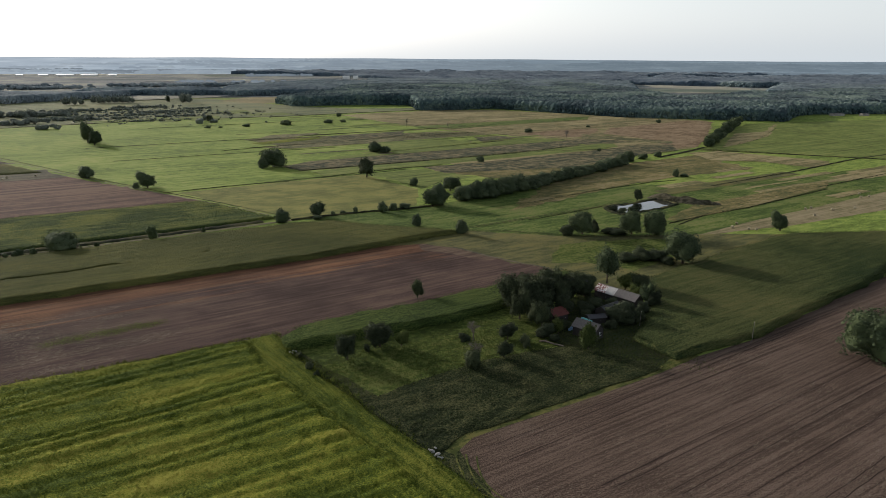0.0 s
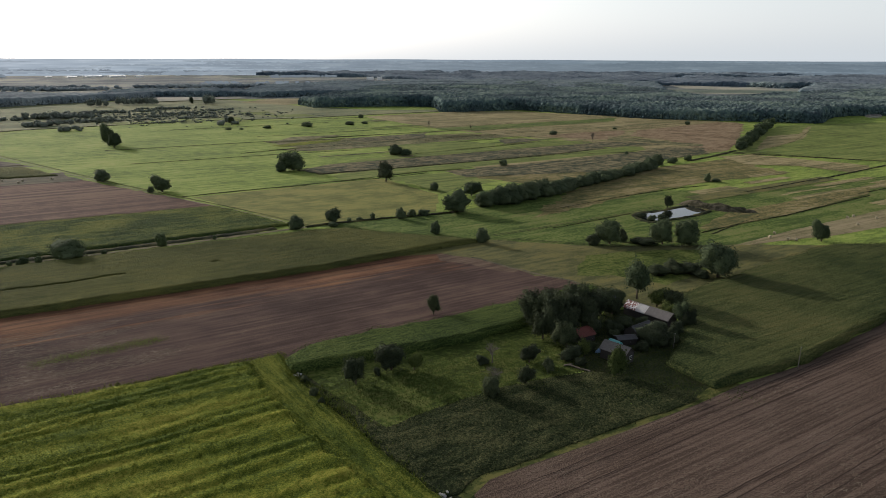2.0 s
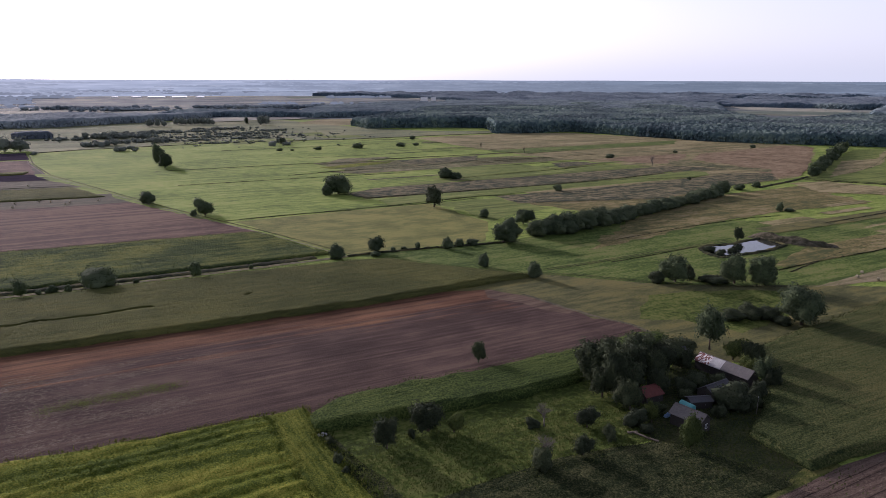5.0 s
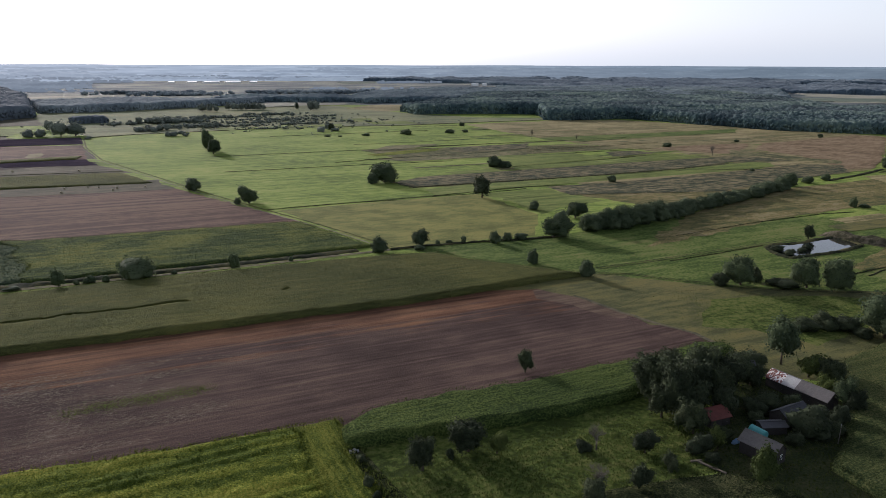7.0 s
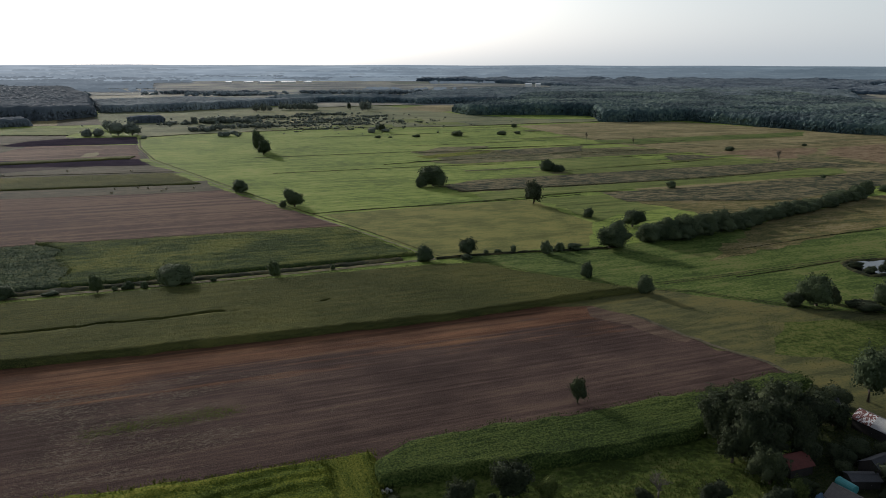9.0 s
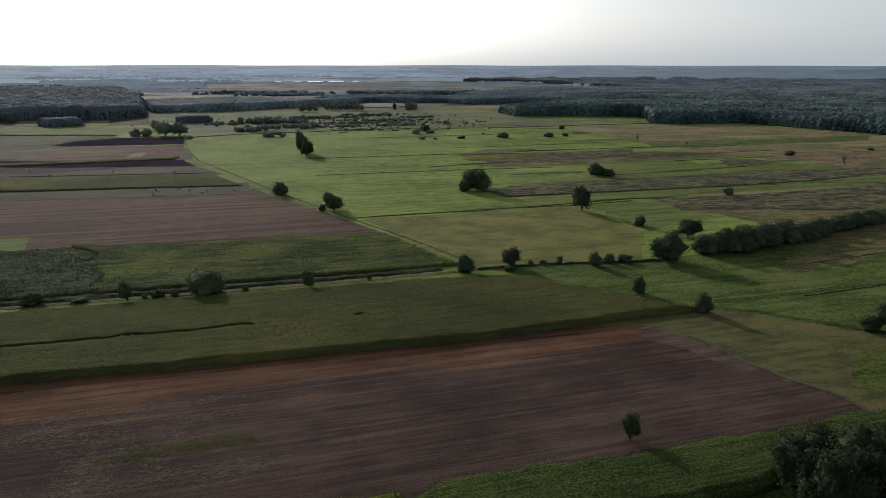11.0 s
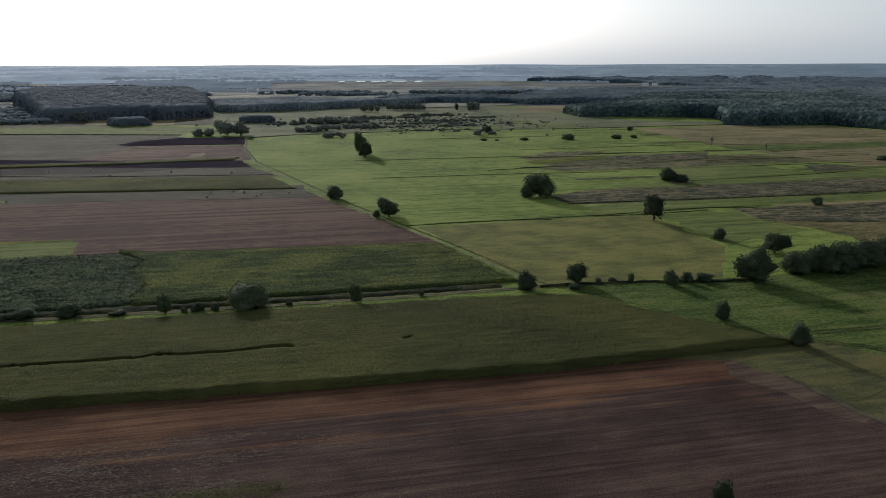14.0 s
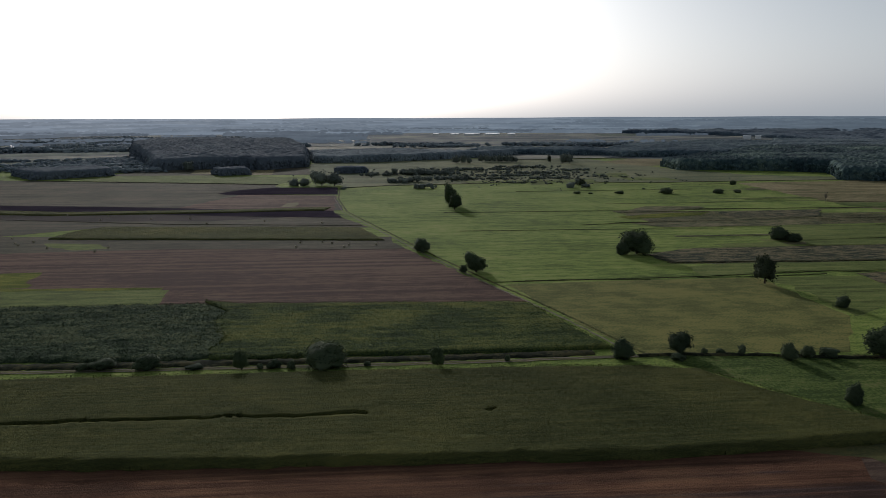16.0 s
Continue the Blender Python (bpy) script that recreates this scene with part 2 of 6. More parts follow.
TALL_WEEDS = field_material("tall_grey_weeds", ((0.25, (0.034, 0.050, 0.022)), (0.5, (0.064, 0.086, 0.036)), (0.75, (0.108, 0.124, 0.050))), along=0.03, across=0.3, blotch=0.05, grain=0.9, weights=(0.3, 0.34, 0.42), bump=1.0, depth=0.4, contrast=4.0)
MARGIN = field_material("field_margin_grass", ((0.3, (0.046, 0.058, 0.014)), (0.5, (0.082, 0.090, 0.022)), (0.7, (0.125, 0.120, 0.038))), along=0.2, across=0.6, blotch=0.2)
DIRT = field_material("track_dirt", ((0.3, (0.134, 0.113, 0.085)), (0.6, (0.221, 0.189, 0.144))), along=0.1, across=0.4, blotch=0.1)
# soil and grass colour darkened to hold the surrounding trees' shade
YARD = field_material("shade_darkened_yard", ((0.25, (0.019, 0.027, 0.009)), (0.5, (0.033, 0.041, 0.013)), (0.78, (0.058, 0.057, 0.026))), along=0.15, across=0.2, blotch=0.12, grain=1.6, weights=(0.2, 0.3, 0.5), contrast=3.0)
MAIZE = field_material("maize_leaves", ((0.25, (0.023, 0.037, 0.010)), (0.5, (0.050, 0.074, 0.015)), (0.75, (0.098, 0.122, 0.026))), along=0.05, across=1.0, blotch=0.02, grain=2.2, weights=(0.233, 0.214, 0.484), bump=1.0, depth=0.4, contrast=4.0, clumps=0.08)
MAIZE_FARM = field_material("olive_maize", ((0.22, (0.020, 0.031, 0.010)), (0.45, (0.044, 0.058, 0.015)), (0.62, (0.068, 0.076, 0.023)), (0.8, (0.104, 0.102, 0.038))), along=0.03, across=0.9, blotch=0.014, grain=2.2, weights=(0.2, 0.32, 0.44), bump=1.0, depth=0.4, contrast=4.0, clumps=0.1)
MAIZE_RIPE = field_material("ripening_maize", ((0.25, (0.038, 0.045, 0.013)), (0.5, (0.079, 0.086, 0.023)), (0.75, (0.140, 0.134, 0.040))), along=0.03, across=1.0, blotch=0.015, grain=3.5, weights=(0.197, 0.218, 0.519), bump=1.0, depth=0.4, contrast=4.0, clumps=0.1)
GRAIN = field_material("bright_green_crop", ((0.25, (0.050, 0.072, 0.009)), (0.46, (0.104, 0.128, 0.013)), (0.62, (0.158, 0.170, 0.019)), (0.78, (0.212, 0.204, 0.036))), along=0.03, across=0.16, blotch=0.03, grain=2.6, weights=(0.368, 0.178, 0.385), bump=1.0, depth=0.4, contrast=4.0, clumps=0.12)
GRAIN_END = field_material("crop_headland", ((0.25, (0.041, 0.060, 0.008)), (0.46, (0.082, 0.104, 0.012)), (0.62, (0.124, 0.138, 0.017)), (0.78, (0.170, 0.168, 0.030))), angle=-54, along=0.03, across=0.5, blotch=0.03, grain=2.6, weights=(0.368, 0.178, 0.385), bump=1.0, depth=0.4, contrast=4.0, clumps=0.12)
BEET = field_material("patchy_green_crop", ((0.22, (0.034, 0.052, 0.016)), (0.45, (0.068, 0.090, 0.022)), (0.62, (0.102, 0.120, 0.026)), (0.8, (0.152, 0.158, 0.034))), along=0.02, across=0.3, blotch=0.03, grain=1.4, weights=(0.3, 0.36, 0.4), bump=1.0, depth=0.4, contrast=4.0)
EARTH = field_material("overgrown_earth", ((0.25, (0.040, 0.040, 0.024)), (0.5, (0.074, 0.066, 0.044)), (0.78, (0.125, 0.108, 0.078))), along=0.1, across=0.3, blotch=0.15, grain=1.0, bump=1.0, depth=0.3)
SEDGE = field_material("ditch_sedge", ((0.3, (0.020, 0.023, 0.011)), (0.5, (0.039, 0.043, 0.018)), (0.7, (0.077, 0.070, 0.032))), along=0.1, across=0.5, blotch=0.1, grain=0.8)

LEAF = leaf_material("broad_leaves", (0.026, 0.032, 0.019), (0.044, 0.055, 0.030), (0.080, 0.095, 0.046))
LEAF_LIGHT = leaf_material("light_leaves", (0.034, 0.048, 0.015), (0.069, 0.090, 0.027), (0.127, 0.148, 0.042))
# grey-green scrub leaves, paled further to imitate haze
LEAF_SCRUB = leaf_material("hazed_grey_scrub_leaves", (0.090, 0.104, 0.084), (0.150, 0.168, 0.134), (0.220, 0.240, 0.182), 0.2)
LEAF_GREY = leaf_material("willow_leaves", (0.036, 0.052, 0.030), (0.068, 0.089, 0.048), (0.130, 0.156, 0.080))
# LEAF lightened to imitate haze over the farther trees
LEAF_MID = leaf_material("haze_lifted_broad_leaves", (0.032, 0.045, 0.026), (0.060, 0.080, 0.042), (0.112, 0.142, 0.064))
OLD_MEADOW = field_material("dull_old_meadow", ((0.25, (0.098, 0.113, 0.048)), (0.5, (0.150, 0.166, 0.072)), (0.75, (0.210, 0.205, 0.105))), along=0.008, across=0.05, blotch=0.012, grain=0.3, weights=(0.35, 0.35, 0.3), bump=0.8, depth=0.4, contrast=3.6)
# far field colours with haze painted in
FAR_GREEN = field_material("hazed_far_green_fields", ((0.25, (0.105, 0.130, 0.080)), (0.75, (0.165, 0.190, 0.115))), along=0.004, across=0.02, blotch=0.005, grain=0.02)
FAR_PALE = field_material("hazed_far_pale_fields", ((0.25, (0.200, 0.200, 0.155)), (0.75, (0.320, 0.305, 0.235))), along=0.004, across=0.02, blotch=0.005, grain=0.02)


def hazed_forest_material(name, dark, mid, light, stand=0.009, single=1.5):
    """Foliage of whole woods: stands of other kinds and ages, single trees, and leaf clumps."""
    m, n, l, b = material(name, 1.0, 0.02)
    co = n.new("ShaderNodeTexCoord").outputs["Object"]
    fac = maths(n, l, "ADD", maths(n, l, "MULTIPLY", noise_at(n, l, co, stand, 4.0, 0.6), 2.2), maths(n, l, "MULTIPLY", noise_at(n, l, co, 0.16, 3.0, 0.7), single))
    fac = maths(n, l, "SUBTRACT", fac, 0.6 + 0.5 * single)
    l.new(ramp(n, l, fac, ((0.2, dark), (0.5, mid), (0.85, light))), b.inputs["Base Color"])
    # weak sheen adds to the hazy look of the canopy
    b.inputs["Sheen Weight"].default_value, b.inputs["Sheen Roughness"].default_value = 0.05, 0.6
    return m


# distance haze is mixed into these leaf colours as paler blue-grey
LEAF_FOREST = hazed_forest_material("forest_leaves", (0.026, 0.044, 0.050), (0.060, 0.094, 0.092), (0.132, 0.176, 0.138))
LEAF_BACK = hazed_forest_material("back_forest_leaves", (0.052, 0.078, 0.092), (0.088, 0.122, 0.134), (0.140, 0.180, 0.175))
LEAF_HAZY = hazed_forest_material("hazy_forest_leaves", (0.046, 0.070, 0.093), (0.074, 0.104, 0.130), (0.122, 0.156, 0.175), 0.006)
LEAF_HILL = hazed_forest_material("hill_wood_leaves", (0.074, 0.090, 0.104), (0.102, 0.120, 0.134), (0.140, 0.160, 0.168), 0.009, 0.6)
LEAF_FAR = hazed_forest_material("haze_grey_leaves", (0.110, 0.135, 0.145), (0.165, 0.195, 0.203), (0.230, 0.258, 0.252))
TUFT = leaf_material("grass_blades", (0.035, 0.050, 0.012), (0.062, 0.083, 0.020), (0.11, 0.125, 0.035), 0.5)
TUSSOCK = leaf_material("sedge_tufts", (0.085, 0.085, 0.038), (0.150, 0.140, 0.066), (0.240, 0.212, 0.110), 0.4)
SPROUTS = leaf_material("sprouting_weeds", (0.07, 0.10, 0.02), (0.11, 0.15, 0.03), (0.16, 0.19, 0.05), 0.4)
BARK = plain_material("bark", (0.075, 0.058, 0.042), 0.35, 2.0, 0.9)
DEADWOOD = plain_material("grey_dead_wood", (0.14, 0.12, 0.1), 0.3, 2.0, 0.9)


def haze_glow_material(name, k, low=0.84, high=1.14):
    """Woods and fields at the horizon, with miles of lit air painted as glow."""
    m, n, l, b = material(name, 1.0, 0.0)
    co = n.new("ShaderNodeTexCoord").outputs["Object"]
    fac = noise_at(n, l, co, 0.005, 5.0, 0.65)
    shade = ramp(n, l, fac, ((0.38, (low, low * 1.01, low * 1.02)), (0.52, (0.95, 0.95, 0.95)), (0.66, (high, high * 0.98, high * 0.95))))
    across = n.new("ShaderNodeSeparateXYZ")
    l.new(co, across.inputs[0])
    # the haze glow is graded brighter on the sun's side
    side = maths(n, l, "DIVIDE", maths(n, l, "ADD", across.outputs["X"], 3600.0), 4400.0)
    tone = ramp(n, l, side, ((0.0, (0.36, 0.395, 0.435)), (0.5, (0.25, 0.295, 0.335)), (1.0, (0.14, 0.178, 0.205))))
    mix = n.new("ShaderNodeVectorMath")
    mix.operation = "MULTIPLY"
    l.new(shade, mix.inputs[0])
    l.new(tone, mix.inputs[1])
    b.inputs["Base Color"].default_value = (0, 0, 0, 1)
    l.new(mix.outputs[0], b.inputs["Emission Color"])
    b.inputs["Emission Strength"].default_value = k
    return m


DISTANCE = haze_glow_material("distance", 1.45)
DISTANCE_WOODS = haze_glow_material("distant_woods", 1.2)
HAZY_WOODS = haze_glow_material("hazy_woods", 0.82, 0.8, 1.2)

# ---- building tools ----
def mesh_of(name, verts, *faces, material=None, smooth=False):
    """A mesh from arrays of corners; each array of faces has one number of corners."""
    me = bpy.data.meshes.new(name)
    faces = [np.asarray(f, dtype=np.int32) for f in faces if len(f)]
    verts = np.asarray(verts, dtype=np.float32)
    me.vertices.add(len(verts))
    me.vertices.foreach_set("co", verts.ravel())
    total = np.concatenate([np.full(len(f), f.shape[1], np.int32) for f in faces])
    me.loops.add(int(total.sum()))
    me.loops.foreach_set("vertex_index", np.concatenate([f.ravel() for f in faces]))
    me.polygons.add(len(total))
    me.polygons.foreach_set("loop_start", np.concatenate([[0], np.cumsum(total)[:-1]]).astype(np.int32))
    me.polygons.foreach_set("loop_total", total)
    if smooth:
        me.polygons.foreach_set("use_smooth", np.ones(len(total), bool))
    me.update(calc_edges=True)
    if material:
        me.materials.append(material)
    return me


def inside(poly, x, y):
    """Which of the points lie in the polygon."""
    px, py = np.array(poly, float).T
    hit = np.zeros(np.shape(x), bool)
    j = len(px) - 1
    for i in range(len(px)):
        cross = (py[i] > y) != (py[j] > y)
        with np.errstate(divide="ignore", invalid="ignore"):
            hit ^= cross & (x < (px[j] - px[i]) * (y - py[i]) / (py[j] - py[i]) + px[i])
        j = i
    return hit


def smooth_noise(x, y, scale, seed):
    """Value noise on arrays, 0 to 1."""
    rng = np.random.default_rng(seed)
    table = rng.random((256, 256))
    u, v = x / scale, y / scale
    i, j = np.floor(u).astype(int), np.floor(v).astype(int)
    a, b = u - i, v - j
    a, b = a * a * (3 - 2 * a), b * b * (3 - 2 * b)
    p = lambda m, n: table[m % 256, n % 256]
    return (p(i, j) * (1 - a) + p(i + 1, j) * a) * (1 - b) + (p(i, j + 1) * (1 - a) + p(i + 1, j + 1) * a) * b


def rows_frame(x, y, angle=ROW_ANGLE):
    c, s = math.cos(radians(angle)), math.sin(radians(angle))
    return x * c + y * s, -x * s + y * c


def world_frame(u, v, angle=ROW_ANGLE):
    c, s = math.cos(radians(angle)), math.sin(radians(angle))
    return u * c - v * s, u * s + v * c


def far_from_line(x, y, a, b):
    a, b = np.array(a, float), np.array(b, float)
    d = b - a
    t = np.clip(((x - a[0]) * d[0] + (y - a[1]) * d[1]) / (d @ d), 0, 1)
    return np.hypot(x - a[0] - t * d[0], y - a[1] - t * d[1])


def crop(name, poly, height, step, mat, seed, label, category, jitter=0.25, ridge=0.0, ridge_step=9.0, blades=0.0, blade=0.7, gaps=(), kind="stuff", fringe=2):
    """A standing crop: an uneven top over the field's outline, sides down to the soil, and loose blades."""
    rng = np.random.default_rng(seed)
    pu, pv = rows_frame(*np.array(poly, float).T)
    us, vs = np.arange(pu.min(), pu.max() + step, step), np.arange(pv.min(), pv.max() + step, step)
    u, v = np.meshgrid(us, vs, indexing="ij")
    u = u + rng.uniform(-0.25, 0.25, u.shape) * step
    v = v + rng.uniform(-0.25, 0.25, v.shape) * step
    x, y = world_frame(u, v)
    ok = inside(poly, x, y)
    clear = np.ones(x.shape, bool)
    for a, b, w in gaps:
        clear &= far_from_line(x, y, a, b) > w
    q = (ok[:-1, :-1] | ok[1:, :-1] | ok[:-1, 1:] | ok[1:, 1:]) & clear[:-1, :-1] & clear[1:, :-1] & clear[:-1, 1:] & clear[1:, 1:]
    # corners outside the field go to its nearest edge, and the whole outline sways a little
    near, sx, sy = np.full(x.shape, 1e9), x.copy(), y.copy()
    for a, b in zip(poly, poly[1:] + poly[:1]):
        dx, dy = b[0] - a[0], b[1] - a[1]
        t = np.clip(((x - a[0]) * dx + (y - a[1]) * dy) / (dx * dx + dy * dy), 0, 1)
        d = np.hypot(x - a[0] - t * dx, y - a[1] - t * dy)
        closer = d < near
        near, sx, sy = np.where(closer, d, near), np.where(closer, a[0] + t * dx, sx), np.where(closer, a[1] + t * dy, sy)
    x, y, near = np.where(ok, x, sx), np.where(ok, y, sy), np.where(ok, near, 0.0)
    x, y = x + 1.6 * (smooth_noise(x, y, 5, seed) - 0.5), y + 1.6 * (smooth_noise(x, y, 5, seed + 1) - 0.5)
    shoulder = 0.45 + 0.55 * np.sqrt(np.clip(near / 2.2, 0, 1))

    def top(x, y):
        uu, vv = rows_frame(x, y)
        z = height * (0.9 + 0.16 * smooth_noise(x, y, 14, seed + 2)) + jitter * 0.5 * (smooth_noise(x, y, 2.2, seed + 4) - 0.5)
        if ridge:
            z = z + ridge * np.sin(2 * np.pi * (vv + 5 * smooth_noise(uu / 5, vv, 6, seed + 3)) / ridge_step) * (0.3 + smooth_noise(uu, vv, 25, seed + 5))
        return z

    z = (top(x, y) + rng.uniform(-1, 1, x.shape) * jitter * 0.3) * shoulder
    n = x.size
    ids = np.arange(n).reshape(x.shape)
    verts = np.concatenate([np.stack([x, y, z], -1).reshape(-1, 3), np.stack([x, y, np.full(x.shape, -0.05)], -1).reshape(-1, 3)])
    quads = [np.stack([ids[:-1, :-1][q], ids[1:, :-1][q], ids[1:, 1:][q], ids[:-1, 1:][q]], -1)]
    pad = np.pad(q, 1)
    c00, c10, c11, c01 = ids[:-1, :-1], ids[1:, :-1], ids[1:, 1:], ids[:-1, 1:]
    for open_side, a, b in ((~pad[1:-1, :-2], c00, c10), (~pad[1:-1, 2:], c11, c01), (~pad[:-2, 1:-1], c01, c00), (~pad[2:, 1:-1], c10, c11)):
        e = q & open_side
        quads.append(np.stack([b[e], a[e], a[e] + n, b[e] + n], -1))
    edge_cells = q & ~(pad[1:-1, :-2] & pad[1:-1, 2:] & pad[:-2, 1:-1] & pad[2:, 1:-1])
    faces = np.concatenate(quads)
    used, back = np.unique(faces, return_inverse=True)
    verts, faces = verts[used], back.reshape(faces.shape)
    tris = np.zeros((0, 3), int)
    if blades:
        m = int(blades * q.sum() * step * step)
        pick = rng.integers(0, q.sum(), m)
        bx = x[:-1, :-1][q][pick] + rng.uniform(0, step, m)
        by = y[:-1, :-1][q][pick] + rng.uniform(0, step, m)
        bz = top(bx, by) - 0.25
        # single plants standing out along the edges
        k = int(edge_cells.sum() * fringe)
        if k:
            pick = rng.integers(0, edge_cells.sum(), k)
            ex = x[:-1, :-1][edge_cells][pick] + rng.uniform(-0.7, step + 0.7, k)
            ey = y[:-1, :-1][edge_cells][pick] + rng.uniform(-0.7, step + 0.7, k)
            bx, by, bz = np.concatenate([bx, ex]), np.concatenate([by, ey]), np.concatenate([bz, rng.uniform(0.05, 0.95, k) * height])
            m += k
        az, lean = rng.uniform(0, 2 * np.pi, m), rng.uniform(0.2, 1.0, m)
        s = blade * rng.uniform(0.6, 1.3, m)
        w = 0.16 * s
        base = len(verts)
        p0 = np.stack([bx - np.sin(az) * w, by + np.cos(az) * w, bz], -1)
        p1 = np.stack([bx + np.sin(az) * w, by - np.cos(az) * w, bz], -1)
        p2 = np.stack([bx + np.cos(az) * s * lean, by + np.sin(az) * s * lean, bz + s * 0.9], -1)
        verts = np.concatenate([verts, np.stack([p0, p1, p2], 1).reshape(-1, 3)])
        tris = base + np.arange(3 * m).reshape(-1, 3)
    ob = new(name, mesh_of(name, verts, faces, tris, material=mat))
    return tagged(ob, label, category, kind=kind)


def patch(name, poly, mat, z, label, feather=(2.0, 0.5)):
    """A flat field: one face, a little above the ground, frayed more at the rows' ends than along them."""
    bm = bmesh.new()
    rng = random.Random(len(poly) + int(abs(poly[0][0])))
    outline = []
    along = Vector((math.cos(radians(ROW_ANGLE)), math.sin(radians(ROW_ANGLE))))
    for a, b in zip(poly, poly[1:] + poly[:1]):
        a, b = Vector(a), Vector(b)
        d = b - a
        k = max(1, int(d.length / 6))
        side = Vector((-d.y, d.x)).normalized()
        share = abs(side.dot(along))
        amount = feather[0] * share + feather[1] * (1 - share)
        outline += [a + d * i / k + side * rng.uniform(-amount, amount) * min(1, min(i, k - i) / 3) for i in range(k)]
    face = bm.faces.new([bm.verts.new((q.x, q.y, z)) for q in outline])
    face.normal_update()
    if face.normal.z < 0:
        face.normal_flip()
    bmesh.ops.triangulate(bm, faces=bm.faces[:])
    me = bpy.data.meshes.new(name)
    bm.to_mesh(me)
    bm.free()
    me.materials.append(mat)
    return tagged(new(name, me), label, "field", kind="structure")


def tufts(name, spots, spread, count, size, mat, seed, label, category="weeds"):
    """Loose tufts of blades scattered round some spots, as one mesh."""
    rng = np.random.default_rng(seed)
    at = np.array(spots, float)[rng.integers(0, len(spots), count)] + rng.normal(size=(count, 2)) * spread
    m = count * 4
    x, y = np.repeat(at[:, 0], 4) + rng.normal(size=m) * size * 0.3, np.repeat(at[:, 1], 4) + rng.normal(size=m) * size * 0.3
    az, s = rng.uniform(0, 2 * np.pi, m), size * rng.uniform(0.5, 1.3, m)
    w, lean = 0.3 * s, rng.uniform(0.2, 0.9, m)
    p0 = np.stack([x - np.sin(az) * w, y + np.cos(az) * w, np.zeros(m)], -1)
    p1 = np.stack([x + np.sin(az) * w, y - np.cos(az) * w, np.zeros(m)], -1)
    p2 = np.stack([x + np.cos(az) * s * lean, y + np.sin(az) * s * lean, 0.25 + s * 0.8], -1)
    ob = new(name, mesh_of(name, np.stack([p0, p1, p2], 1).reshape(-1, 3), np.arange(3 * m).reshape(-1, 3), material=mat))
    return tagged(ob, label, category, kind="stuff")


def strip(name, line, width, mat, z, label, category="track", height=0.0, seed=1, wobble=0.3):
    """A band along a line; with a height it is a row of tufts."""
    rng = np.random.default_rng(seed)
    pts = [np.array(line[0], float)]
    for a, b in zip(line, line[1:]):
        a, b = np.array(a, float), np.array(b, float)
        k = max(1, int(np.hypot(*(b - a)) / (2.0 if height else 4.0)))
        pts += [a + (b - a) * (i + 1) / k for i in range(k)]
    pts = np.array(pts)
    d = np.gradient(pts, axis=0)
    d /= np.maximum(np.hypot(d[:, 0], d[:, 1]), 1e-6)[:, None]
    side = np.stack([-d[:, 1], d[:, 0]], -1)
    across = np.array([-0.5, -0.25, 0.0, 0.25, 0.5]) if height else np.array([-0.5, 0.5])
    k = len(across)
    verts = []
    for p, s in zip(pts, side):
        off = rng.uniform(-wobble, wobble)
        for i, a in enumerate(across):
            q = p + s * (a * width * (1 + rng.uniform(-0.15, 0.15)) + off)
            h = 0.0 if i in (0, k - 1) else height * rng.uniform(0.4, 1.15)
            verts.append((q[0], q[1], z + h))
    n = len(pts)
    ids = np.arange(n * k).reshape(n, k)
    quads = np.stack([ids[:-1, :-1], ids[1:, :-1], ids[1:, 1:], ids[:-1, 1:]], -1).reshape(-1, 4)[:, ::-1]
    return tagged(new(name, mesh_of(name, verts, quads, material=mat)), label, category, kind="structure")


def part(name, mesh, parent, label=""):
    ob = new(name, mesh)
    ob.parent = parent
    return tagged(ob, label)


def tube(points, radii, sides=6):
    """Corners and faces of a tapered limb."""
    verts, faces = [], []
    for i, (p, r) in enumerate(zip(points, radii)):
        a = Vector(points[min(i + 1, len(points) - 1)]) - Vector(points[max(i - 1, 0)])
        turn = a.to_track_quat("Z", "Y")
        for k in range(sides):
            t = 2 * math.pi * k / sides
            verts.append(tuple(Vector(p) + turn @ Vector((r * math.cos(t), r * math.sin(t), 0))))
        if i:
            b = (i - 1) * sides
            faces += [(b + k, b + (k + 1) % sides, b + sides + (k + 1) % sides, b + sides + k) for k in range(sides)]
    return verts, faces


def joined(pieces):
    verts, faces = [], []
    for v, f in pieces:
        b = len(verts)
        verts += v
        faces += [tuple(i + b for i in q) for q in f]
    return verts, faces


# ---- the ground ----
def far_rise(x, y):
    r = np.hypot(x, y - 60)
    s = np.clip((r - 2400) / 2350, 0, 1)
    return 70 * s ** 1.6 + 5 * s * (smooth_noise(x, y, 500, 3) - 0.5)


rings = np.concatenate([[0], np.geomspace(40, 4850, 90)])
turns = np.linspace(0, 2 * np.pi, 181)[:-1]
gx, gy = rings[:, None] * np.cos(turns)[None], 60 + rings[:, None] * np.sin(turns)[None]
gz = far_rise(gx, gy)
gi = np.arange(gx.size).reshape(gx.shape)
gj = np.roll(gi, -1, axis=1)
tagged(new("ground", mesh_of("ground", np.stack([gx, gy, gz], -1).reshape(-1, 3), np.stack([gi[:-1], gi[1:], gj[1:], gj[:-1]], -1).reshape(-1, 4), material=MEADOW, smooth=True)),
       "wide flat green meadow land reaching the horizon", "ground", kind="structure")

